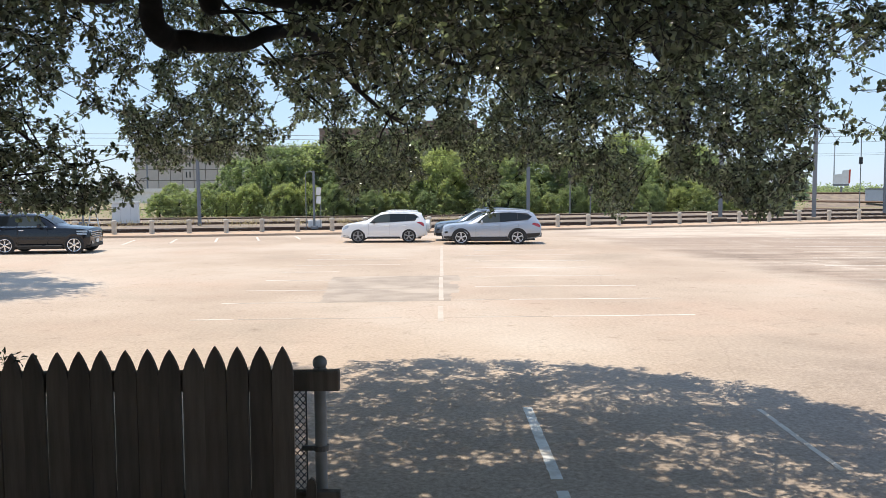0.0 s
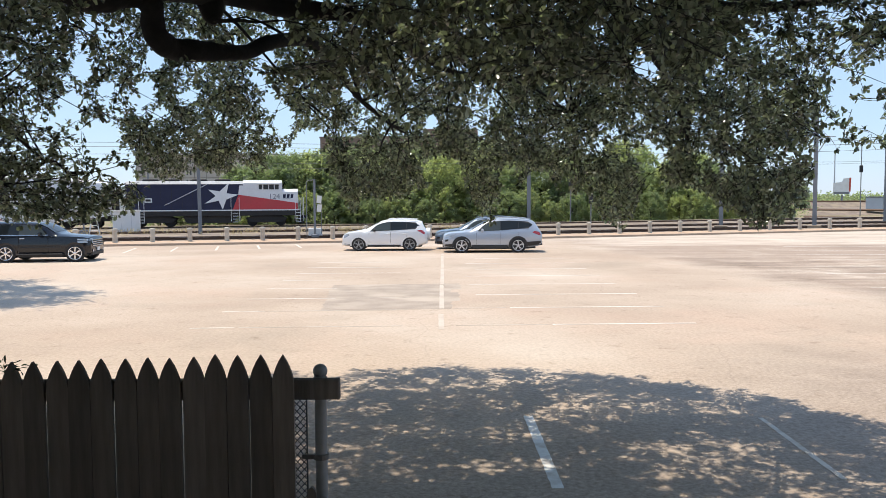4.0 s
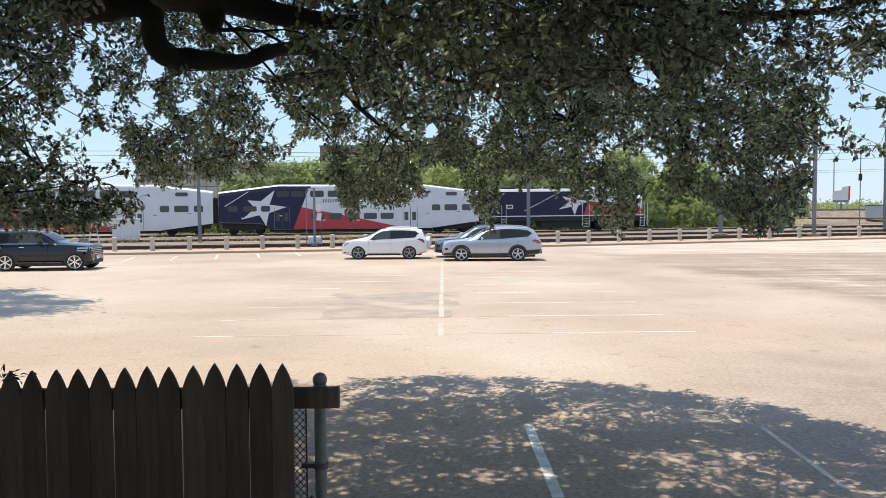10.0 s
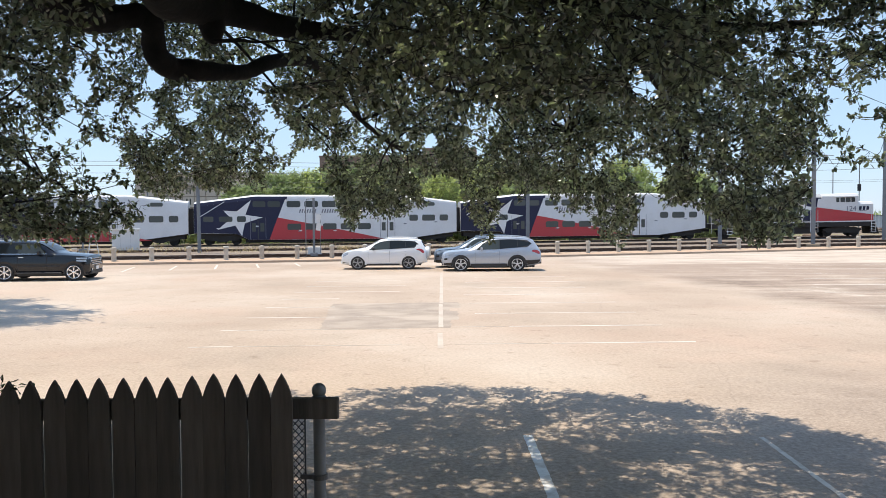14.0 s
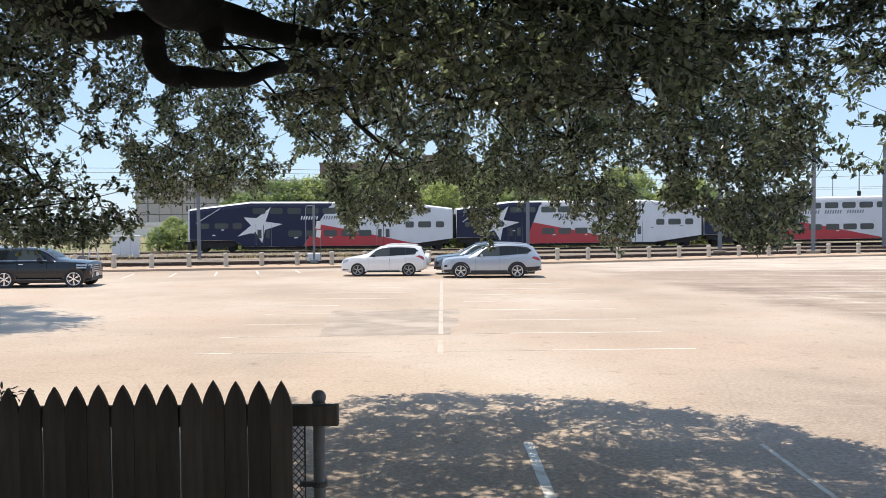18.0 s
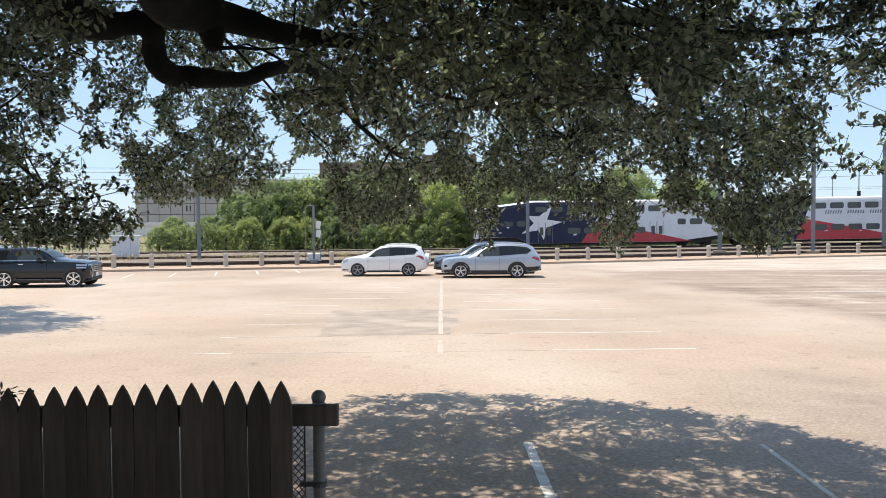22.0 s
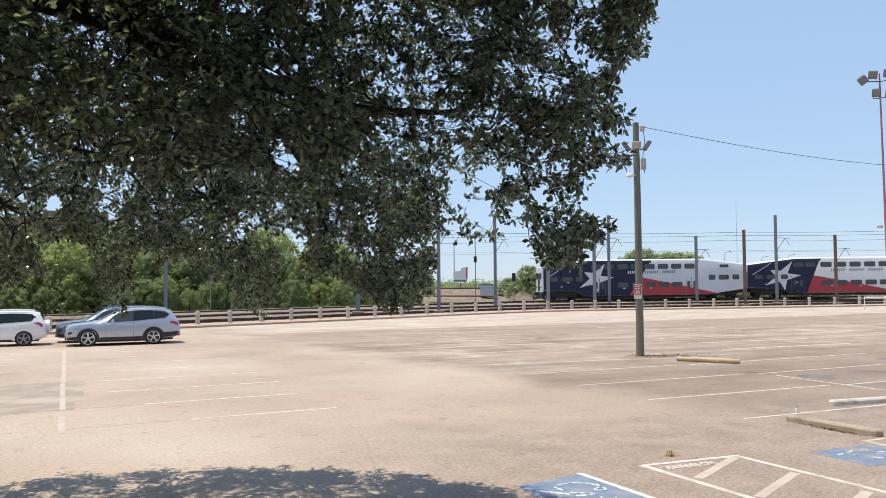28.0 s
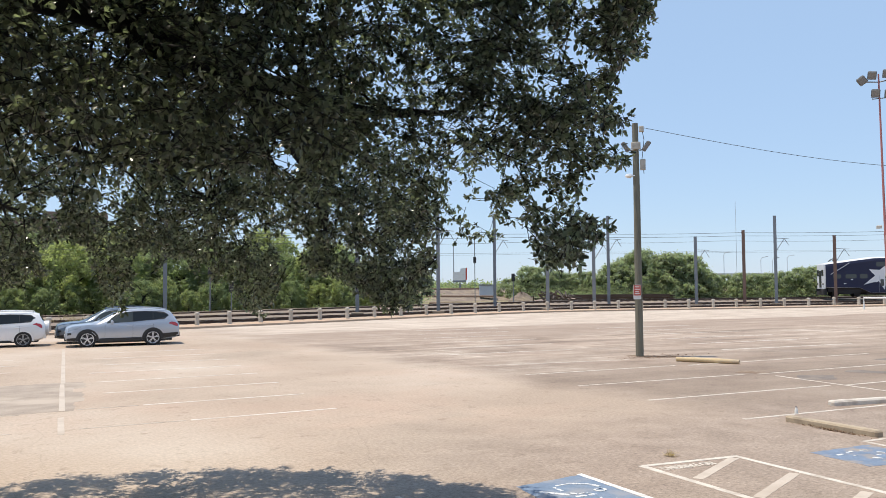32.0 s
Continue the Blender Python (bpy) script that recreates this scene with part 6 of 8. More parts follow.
        k = float(np.interp(az, [-60, -29, -25, -23, -12, -8, 5, 19, 24, 26, 29, 33, 36, 42], [1.05, 1.05, 1.0, 0.85, 0.78, 0.76, 1.0, 1.1, 1.08, 0.6, 0.6, 0.62, 0.62, 0.6]))
        if el > 5:
            k *= float(np.interp(az, [-29, -20, -12, -4, 12, 24, 30, 40], [1.1, 1.15, 1.1, 1.2, 1.15, 1.0, 1.1, 1.1]))
        if az > 22.5 and el > 8:
            k *= 1.5 if az < 28 else 1.1
        if az < -21 and el < 4.5:
            k *= 0.45
        if -20.5 < az < -7.0:
            k *= float(np.interp(el, [1.5, 5.5], [0.4, 1.0]))
        if 2.0 < az < 23.5:
            k *= float(np.interp(el, [0.5, 3.2], [0.5, 1.0]))
        return 0.0 if open_at(az, el) < 1.0 else k

    def fleck(p, depth):
        """True where the crown has a chink for the sun: groups of small holes, none along its outer rim."""
        if depth < 1.1:
            return False
        gx, gy = p[0] + 0.246 * p[2], p[1] - 0.144 * p[2]
        coarse = noise.noise((gx * 0.5, gy * 0.8, 4.0))
        fine = noise.noise((gx * 2.6, gy * 3.0, 9.0)) + 0.5 * noise.noise((gx * 5.2, gy * 6.0, 2.0))
        return 0.85 * coarse + 0.70 * fine > 0.20 - 0.03 * min(depth, 4.0) - min(0.17, 0.08 * max(0.0, gx - 1.5)) + 0.17 * max(0.0, 1.6 - gx)

    def spray(c, size, count, hang=0.35, loose=False):
        """A leafy branchlet that droops from c: side twigs set along it, each with leaves along its outer part; a loose one hangs free of the crown."""
        centres.append(c)
        a = rng.uniform(0, 2 * math.pi)
        stem = np.array([math.cos(a), math.sin(a), -hang + rng.normal(0, 0.25)])
        stem /= np.linalg.norm(stem)
        stem *= size
        drop = np.array([0, 0, -0.45 * hang * size])
        kept = []
        for _ in range(count):
            u = rng.uniform(0.08, 1.0)
            o = c + stem * (u - 0.5) + drop * u * u
            d = rng.normal(0, 1, 3) * np.array([1.0, 1.0, 0.75]) + stem / size * 0.7 + np.array([0, 0, -0.25 * hang])
            d /= np.linalg.norm(d)
            tip = o + d * rng.uniform(0.07, 0.20) * (0.6 + size)
            az, el = bearing_of(tip)
            r2 = math.hypot(tip[0], tip[1])
            if -21.5 < az < rng.uniform(-11.5, -7.5) and 8.9 < el < 16.5 and r2 < 7.4 and rng.uniform() > 0.05:
                continue    # the camera's sightline to the great limb's bare elbow is kept free of leaves
            if not loose and (el < float(np.interp(az, SK_A, SK_E)) + rng.uniform(-0.15, 0.35) or open_at(az, el) < rng.uniform(0.9, 1.5) or open_at(*bearing_of(o)) < 1.0):
                continue
            if az > float(np.interp(el, RIM[:, 0], RIM[:, 1])) + rng.normal(0.0, 0.2):
                continue
            az0, el0 = bearing_of(o)
            if az0 > float(np.interp(el0, RIM[:, 0], RIM[:, 1])) - 0.2:
                continue
            if fleck(tip, float(crown_reach(az)) - r2) and rng.uniform() > 0.42:
                continue
            bend = 0.5 * (o + tip) + rng.normal(0, 0.012, 3) + np.array([0, 0, 0.015])
            twigs.tube([tuple(o), tuple(bend), tuple(tip)], [0.0032, 0.0024, 0.0014], 3, caps=False)
            kept.append(o)
            m = int(rng.uniform(5, 9))
            t = np.sort(rng.uniform(0.25, 1.0, m))
            t[-3:] = 1.0
            ax = rng.normal(0, 0.62, (m, 3)) + d * 0.75 + np.array([0, 0, -0.12])
            ax /= np.linalg.norm(ax, axis=1, keepdims=True)
            leaf_pos.append(o + (tip - o) * t[:, None] + rng.normal(0, 0.007, (m, 3)))
            leaf_ax.append(ax)
        if len(kept) > 3:   # the stem, as far as it bears twigs
            kept.sort(key=lambda q: float(np.dot(q - c, stem)))
            twigs.tube([tuple(kept[0]), tuple(kept[len(kept) // 2]), tuple(kept[-1])], [0.0045, 0.0038, 0.0025], 3, caps=False)

    made = 0
    while made < 2120:
        az = rng.uniform(-50, 41.0)
        reach = float(crown_reach(az))
        rad = reach - 0.3 - rng.beta(1.3, 1.6) * min(5.0, reach - (3.0 if az < 12 else 6.3))
        skirt = float(np.interp(az, SK_A, SK_E)) + 0.5
        z_lo = 2.75 + rad * math.tan(radians(skirt))
        z_hi = max(z_lo + 0.5, 8.0 - 0.07 * max(0, rad - 6) ** 2 - 0.05 * max(0, az - 20))
        z_hi = max(z_lo + 0.5, min(z_hi, 2.75 + rad * math.tan(radians(25 if az < 27 else 21.5))))
        z = z_lo + 0.2 + (z_hi - z_lo) * rng.uniform(0, 1) ** 1.1
        el = math.degrees(math.atan2(z - 2.75, rad))
        if rng.uniform() > thin(az, el) * 0.8 or az > np.interp(el, RIM[:, 0], RIM[:, 1]) - 0.2:
            continue
        made += 1
        spray(np.array([rad * math.sin(radians(az)), rad * math.cos(radians(az)), z]), rng.uniform(0.4, 0.8), int(rng.uniform(12, 19)))
    # fuller masses in the middle of the crown and about the great limb
    for lo, hi, e0, e1, count in ((4, 24, 2.6, 11, 225), (-22, -9, 3.0, 12, 50), (-9, 4, 1.0, 9, 25)):
        for k in range(count):
            az = rng.uniform(lo, hi)
            el = float(np.interp(az, SK_A, SK_E)) + e0 + (e1 - e0) * rng.uniform() ** 1.2
            if thin(az, el) > 0 and az < np.interp(el, RIM[:, 0], RIM[:, 1]) - 0.5:
                rad = float(crown_reach(az)) - 0.5 - 3.0 * rng.uniform() ** 1.5
                spray(at_bearing(az, el, rad), rng.uniform(0.3, 0.6), 14, 0.6)
    # the fringe: hanging tails along the lower edge
    for k in range(520):
        az = rng.uniform(-50, 37.0)
        rad = float(crown_reach(az)) - rng.uniform(0.4, 3.0)
        el = float(np.interp(az, SK_A, SK_E)) + 0.6 + abs(rng.normal(0, 1.1))
        if rng.uniform() < thin(az, el) * (1.5 if az < 24 else 1.0):
            spray(at_bearing(az, el, rad), rng.uniform(0.3, 0.5), 12, 0.9)
    # long tails that hang from the skirt
    for az0, el0, high in ((3.3, -2.4, 4.5), (12.3, -2.2, 4.5), (11.2, -1.6, 3.0), (21.4, -2.5, 5.0), (22.6, -1.6, 4.0), (19.8, -1.0, 3.0), (-6.6, -1.0, 3.0), (-4.2, 0.1, 3.0), (-18.6, 1.2, 3.0), (-15.6, 1.8, 2.5), (33.4, 1.0, 3.5), (34.4, 0.9, 2.5), (26.9, 2.9, 2.5), (29.2, 4.1, 1.5), (9.2, 0.2, 2.0)):
        for k in range(9 if az0 < 25 else 5):
            u = rng.uniform(0, 1)
            az, el = az0 + rng.normal(0, 0.2 + 0.5 * u), el0 + 0.3 + u * high
            rad = float(crown_reach(az)) - rng.uniform(0.8, 1.6)
            spray(at_bearing(az, el, rad), rng.uniform(0.2, 0.34), 9, 1.0)
    # sprigs that stand out from the crown's open side and cross its gaps
    for az0, el0, az1, el1 in ((24.6, 5.6, 25.7, 4.6), (26.6, 5.4, 26.0, 3.2), (27.2, 4.2, 28.6, 3.2), (35.2, 8.9, 38.0, 8.4), (36.0, 11.6, 38.3, 11.1), (34.4, 4.4, 36.3, 3.7), (36.6, 15.6, 39.0, 16.2), (37.0, 17.6, 39.8, 18.6), (26.4, 8.6, 27.2, 6.6), (-24.8, 4.6, -23.7, 5.2)):
        for k in range(9):
            u = rng.uniform(0, 1)
            az, el = az0 + (az1 - az0) * u, el0 + (el1 - el0) * u
            rad = float(crown_reach(az)) - 0.7 + 0.1 * rng.normal()
            o = at_bearing(az, el, rad)
            d = rng.normal(0, 1, 3)
            d /= np.linalg.norm(d)
            tip = o + d * rng.uniform(0.04, 0.11)
            twigs.tube([tuple(o), tuple(tip)], [0.003, 0.0015], 3, caps=False)
            ax = rng.normal(0, 0.7, (9, 3)) + d * 0.6
            leaf_pos.append(tip + rng.normal(0, 0.012, (9, 3)))
            leaf_ax.append(ax / np.linalg.norm(ax, axis=1, keepdims=True))
        ra, rb = float(crown_reach(az0)) - 0.7, float(crown_reach(az1)) - 0.7
        twigs.tube([tuple(at_bearing(az0, el0, ra)), tuple(at_bearing(0.5 * (az0 + az1), 0.5 * (el0 + el1) + 0.1, 0.5 * (ra + rb))), tuple(at_bearing(az1, el1, rb))], [0.004, 0.003, 0.0015], 3, caps=False)
    # the low side bough in leaf, airy towards its end
    for k in range(62):
        az = -29.3 + 8.6 * rng.uniform(0, 1) ** 1.1
        hi_el = float(np.interp(az, [-29, -26, -25.2, -23.8, -22.5, -21.1, -20.5], [3.6, 3.0, 2.4, 1.8, 1.5, 1.6, 0.9]))
        lo_el = float(np.interp(az, [-29, -23.9, -22.2, -21.3, -20.5], [-0.9, -0.8, -0.3, 0.3, 0.8]))
        if rng.uniform() > np.interp(az, [-26, -23, -20.5], [1.0, 0.7, 0.35]):
            continue
        el = lo_el + (hi_el - lo_el) * rng.uniform()
        spray(at_bearing(az, el, rng.uniform(8.0, 9.0)), rng.uniform(0.12, 0.24), 5, 0.3, True)
    for k in range(16):
        u = k / 15
        spray(np.array([-4.6 + 1.55 * u, 7.3 + 0.68 * u, 3.0 + 0.12 * u]) + rng.normal(0, 0.05, 3), rng.uniform(0.08, 0.16), 3, 0.2, True)
    # the dark inner boughs overhead
    for k in range(430):
        az, el, rad = (rng.uniform(-29, 9), rng.uniform(9, 24), rng.uniform(5.2, 8.8)) if k % 4 else (rng.uniform(9, 34), rng.uniform(10, 22), rng.uniform(6.2, 7.8))
        if thin(az, el) <= 0 or (not -9 < az < 5 and k % 2):
            continue
        spray(at_bearing(az, el, rad), rng.uniform(0.35, 0.6), 15)
    for k in range(330):
        az, el, rad = float(np.clip(rng.normal(5.5, 7.5), -12, 26)), rng.uniform(8.5, 24), rng.uniform(5.0, 7.5)
        spray(at_bearing(az, el, rad), rng.uniform(0.35, 0.6), 15)
    # branchlets from the limbs to the sprays
    nodes = np.array([p for pts, rad in limbs for p in pts[1:]])
    for c in centres[::9]:
        gap = np.linalg.norm(nodes - c, axis=1)
        j = int(gap.argmin())
        if not 0.5 < gap[j] < 1.9 or c[0] > 0.32 * c[1]:
            continue
        mid = 0.5 * (nodes[j] + c) + rng.normal(0, 0.10, 3) + np.array([0, 0, 0.12])
        clear = True
        for q in (mid, 0.5 * (mid + c), 0.5 * (mid + nodes[j])):
            a2, e2 = bearing_of(q)
            clear = clear and open_at(a2, e2) > 3 and e2 > float(np.interp(a2, SK_A, SK_E))
        if clear:
            twigs.tube([tuple(nodes[j]), tuple(0.5 * (nodes[j] + mid) + rng.normal(0, 0.05, 3)), tuple(mid), tuple(0.5 * (mid + c) + rng.normal(0, 0.04, 3)), tuple(c)], [0.016, 0.012, 0.009, 0.006, 0.004], 4, caps=False)
    # the roof of the crown, unseen, added to shade the limbs, fence and lot
    roof_pos = []
    while len(roof_pos) < 7000:
        p = np.array([rng.uniform(-11, 6.0), rng.uniform(-6, 12.5), rng.uniform(4.8, 8.6)])
        if math.hypot(p[0] + 2.8, (p[1] - 3.5) * 0.85) > 8.4 or math.degrees(math.atan2(p[2] - 2.75, math.hypot(p[0], p[1]))) < 22.5:
            continue
        if fleck(p, 2.5):
            continue
        roof_pos.append(p + rng.normal(0, 1, (26, 3)) * np.array([0.13, 0.13, 0.10]))
    while len(roof_pos) < 8200:
        p = np.array([rng.uniform(-5.5, 3.0), rng.uniform(2.0, 8.5), rng.uniform(5.0, 7.6)])
        if math.degrees(math.atan2(p[2] - 2.75, math.hypot(p[0], p[1]))) < 23.0 or fleck(p, 2.5):
            continue
        roof_pos.append(p + rng.normal(0, 1, (26, 3)) * np.array([0.13, 0.13, 0.10]))
    while len(roof_pos) < 8800:
        p = np.array([rng.uniform(-3.6, 1.2), rng.uniform(3.6, 8.8), rng.uniform(6.4, 7.8)])
        if math.degrees(math.atan2(p[2] - 2.75, math.hypot(p[0], p[1]))) > 23.0 and not fleck(p, 2.5):
            roof_pos.append(p + rng.normal(0, 1, (26, 3)) * np.array([0.13, 0.13, 0.10]))
    while len(roof_pos) < 9500:
        p = np.array([rng.uniform(-10.0, -4.2), rng.uniform(7.5, 13.0), rng.uniform(7.4, 9.6)])
        if math.degrees(math.atan2(p[2] - 2.75, math.hypot(p[0], p[1]))) > 22.5:
            roof_pos.append(p + rng.normal(0, 1, (26, 3)) * np.array([0.13, 0.13, 0.10]))
    part("crown_top", leaf_mesh("crown_top", np.concatenate(roof_pos), 0.115, 0.066, 4, 0.2, M_LEAF), None, tree, "upper leaves of the oak, out of view, for shade")
    pos = np.concatenate(leaf_pos)
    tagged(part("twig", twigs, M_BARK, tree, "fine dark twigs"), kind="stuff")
    part("crown", leaf_mesh("crown", pos, 0.058, 0.034, 3, 0.35, M_LEAF, np.concatenate(leaf_ax), True), None, tree, "small leathery dark green leaves")
    return tree


oak()


def bushy_tree(name, label, category, at, height, width, seed, leaf, n, material, lean=0.0, group="", low=0.02, shift=0.0, m=64, tall=0.8, clump=1.0):
    """A tree or shrub with a trunk, limbs and a crown of leaf clumps with an uneven outline."""
    r = np.random.default_rng(seed)
    t = thing(name, label, category, pose(*at), group)
    g = Geo()
    h = height
    g.tube([(0, 0, -0.1), (0.05 * h * lean, 0, h * 0.25), (0.1 * h * lean, 0.02 * h, h * 0.6)], [h * 0.035, h * 0.026, h * 0.012], 8)
    if shift:   # long bough under a crown shifted aside to stay out of view
        g.tube([(0, 0, h * 0.3), (shift * 0.45, 0, h * 0.55), (shift, 0, h * 0.72)], [h * 0.022, h * 0.016, h * 0.008], 8)
    for k in range(0 if shift else 7):
        a = r.uniform(0, 6.28)
        z = h * r.uniform(0.18, 0.5)
        g.tube([(0, 0, z), (width * 0.22 * math.cos(a), width * 0.22 * math.sin(a), z + h * 0.16), (width * 0.38 * math.cos(a), width * 0.38 * math.sin(a), z + h * 0.28)], [h * 0.014, h * 0.009, h * 0.004], 6)
    part("trunk", g, M_BARK, t)
    clumps = []
    small = clump * math.sqrt(64 / m)
    for k in range(m):
        a, q = r.uniform(0, 6.28), r.uniform(0, 1) ** 0.3 * 0.46
        z = low + (1 - low) * r.uniform(0, 1)
        q *= math.sqrt(max(0.10, 1 - (max(0, z - 0.30) / 0.72) ** 2.2)) * (1.0 if low > 0.2 else 1.1)
        clumps.append((shift + q * width * math.cos(a), q * width * math.sin(a), z * h * 0.92, r.uniform(0.075, 0.135) * small * (width + h) / 2))
    pos = []
    for cx, cy, cz, cr in clumps:
        k = n // m
        d = r.normal(0, 1, (k, 3))
        d /= np.linalg.norm(d, axis=1, keepdims=True)
        rr = cr * 0.66 * np.abs(r.normal(0, 1, (k, 1))) ** 0.8 + 0.22 * cr
        pos.append(np.array([cx, cy, cz]) + d * rr * np.array([1, 1, tall]))
    pos = np.concatenate(pos)
    pos = pos[pos[:, 2] > 0.02]
    part("crown", leaf_mesh("crown", pos, leaf, leaf * 0.55, seed + 1, 0.2, material), None, t)
    return t


# off to the side: tree shading the lot beyond the fence, crown kept unseen
bushy_tree("shade_tree", "broad unseen shade tree beside the lot", "tree", (-23.7, 24.9, 0), 16.0, 11.0, 91, 0.19, 26000, M_LEAF, low=0.66, shift=6.6, m=34, clump=0.52)

# thicket beyond the tracks
protos = [bushy_tree("thicket_tree", "bright green thicket tree behind the tracks", "tree", (0, 0, 0), 6.2, 6.5, 21 + k, 0.235, 15500, (M_FARLEAF, M_FARLEAF2, M_FARLEAF3)[k], group="thicket", m=200, tall=1.25) for k in range(3)]
protos += [bushy_tree("yard_tree", "dull green tree beyond the rail yard", "tree", (0, 0, 0), 6.2, 6.5, 41 + k, 0.30, 11000, M_YARDLEAF, group="yard trees", m=150) for k in range(2)]
rt = random.Random(15)
first = [True] * 5


def place_tree(x, y, s, k):
    m = pose(x, y, 0, 0, 0, rt.uniform(0, 360))
    if first[k]:
        protos[k].matrix_basis = m
        protos[k].scale = (s, s, s * rt.uniform(0.9, 1.1))
        first[k] = False
    else:
        o = copy_thing(protos[k], m)
        o.scale = (s * rt.uniform(0.95, 1.1), s, s * rt.uniform(0.92, 1.1))


for x, s in ((-36, 0.18), (-31, 0.52), (-27, 0.58), (-23, 0.92), (-19, 1.1), (-15.5, 1.2), (-11.5, 1.25), (-8, 1.1), (-4, 1.0), (0, 1.05), (4, 1.15), (8, 1.05), (12, 1.1), (16, 1.05), (20, 0.95), (24, 1.0), (28, 1.05), (32, 1.0), (37, 0.8)):
    place_tree(x, 96 + 0.12 * x + rt.uniform(-2, 2), s * 1.12, rt.randrange(3))
for x, s in ((-21, 0.8), (-17, 1.0), (-9, 1.1), (-2, 1.2), (6, 1.25), (14, 1.2), (22, 1.15), (30, 1.15)):
    place_tree(x * 1.08, 106 + rt.uniform(-2, 2), s * 1.35, rt.randrange(3))
for k in range(30):
    x = -31 + 2.4 * k + rt.uniform(-0.8, 0.8)
    place_tree(x, 90.5 + 0.12 * x + rt.uniform(-1.2, 1.2), rt.uniform(0.36, 0.58), rt.randrange(3))
for bearing, reach, s in ((20.5, 138, 0.85), (23.2, 136, 0.8), (29.6, 140, 0.62), (30.9, 138, 0.85), (31.9, 139, 0.9), (32.9, 140, 0.72), (34.0, 141, 0.75), (35.0, 140, 0.72), (35.9, 142, 0.68), (36.9, 138, 1.05), (37.8, 140, 1.1), (38.8, 139, 1.2),
                          (39.8, 140, 1.22), (40.7, 139, 1.22), (41.6, 141, 1.2), (42.4, 142, 1.0), (43.3, 143, 0.62), (44.2, 145, 0.6), (45.1, 143, 0.64), (46.0, 144, 0.62), (46.9, 146, 0.66), (47.8, 144, 0.7), (48.7, 145, 0.76), (49.6, 147, 0.82), (50.7, 148, 0.85), (51.9, 147, 0.8), (53.2, 148, 0.8), (54.6, 150, 0.8), (56.0, 150, 0.8)):
    place_tree(reach * math.sin(radians(bearing)), reach * math.cos(radians(bearing)), s * 1.06, 3 + rt.randrange(2))

# woods on the horizon
rf = np.random.default_rng(44)
pos = []
for k in range(900):
    bearing, reach = radians(rf.uniform(14, 66)), rf.uniform(330, 420)
    h = 2.2 + 1.6 * noise.noise((bearing * 40, 0.3, 0.0)) + rf.uniform(0, 1.2)
    pos.append(np.array([reach * math.sin(bearing), reach * math.cos(bearing), 0.5 * h]) + rf.normal(0, 1, (26, 3)) * np.array([2.0, 2.0, 0.38 * h]))
pos = np.concatenate(pos)
pos = pos[pos[:, 2] > 0.1]
tagged(part("far_woods", leaf_mesh("far_woods", pos, 1.1, 0.7, 45, 0.1, M_FARLEAF2), None), "low hazy woods on the horizon", "woods", kind="stuff")

# scrub along the foot of the thicket and dry weeds by the tracks
rs = np.random.default_rng(5)
pos = []
for k in range(130):
    x = rs.uniform(-45, 40)
    y = track_y(x) + rs.uniform(6, 14)
    h = rs.uniform(0.2, 1.4)
    c = np.array([x, y, h * 0.6])
    pos.append(c + rs.normal(0, 1, (40, 3)) * np.array([0.6, 0.6, 0.35 * h + 0.1]))
for k in range(480):
    x = rs.uniform(64, 150) if k > 60 else rs.uniform(38, 47)
    y = 108 - 0.006 * (x - 60) ** 2 + rs.uniform(-3, 5)
    pos.append(np.array([x, y, 0.7]) + rs.normal(0, 1, (36, 3)) * np.array([0.9, 0.9, 0.6]))
pos = np.concatenate(pos)
pos = pos[pos[:, 2] > 0]
tagged(part("scrub", leaf_mesh("scrub", pos, 0.26, 0.13, 8, 0.1, M_FARLEAF2), None), "low green scrub behind the tracks", "bushes", kind="stuff")
pos = []
for k in range(170):
    x = rs.uniform(-40, 6)
    y = bollard_y(x) + rs.uniform(8, 19)
    c = np.array([x, y, 0.1])
    pos.append(c + np.abs(rs.normal(0, 1, (14, 3))) * np.array([0.5, 0.4, 0.12]))
pos = np.concatenate(pos)
tagged(part("dry_weeds", leaf_mesh("dry_weeds", pos, 0.22, 0.04, 9, -1.0, M_STRAW), None), "dry yellow weeds beside the tracks", "grass", kind="stuff")
pos = np.array([8.62, 10.14, 0.0]) + np.abs(rs.normal(0, 1, (90, 3))) * np.array([0.07, 0.06, 0.02])
tagged(part("weed_tuft", leaf_mesh("weed_tuft", pos, 0.075, 0.008, 10, -0.5, M_STRAW), None), "small dry weed tuft in a pavement crack", "weed")
# withered sprig caught on the pickets
pos = np.array([-1.80, FY - 0.02, 2.05]) + rs.normal(0, 1, (60, 3)) * np.array([0.045, 0.015, 0.022])
tagged(part("dry_sprig", leaf_mesh("dry_sprig", pos, 0.03, 0.013, 13, -0.4, M_LEAF), None), "withered leafy sprig caught on the fence pickets", "leaves")

# ------------------------------------------------------------------ poles, wires, yard things
def polar(bearing, reach):
    return reach * math.sin(radians(bearing)), reach * math.cos(radians(bearing))


def yaw_of(bearing):
    return -bearing


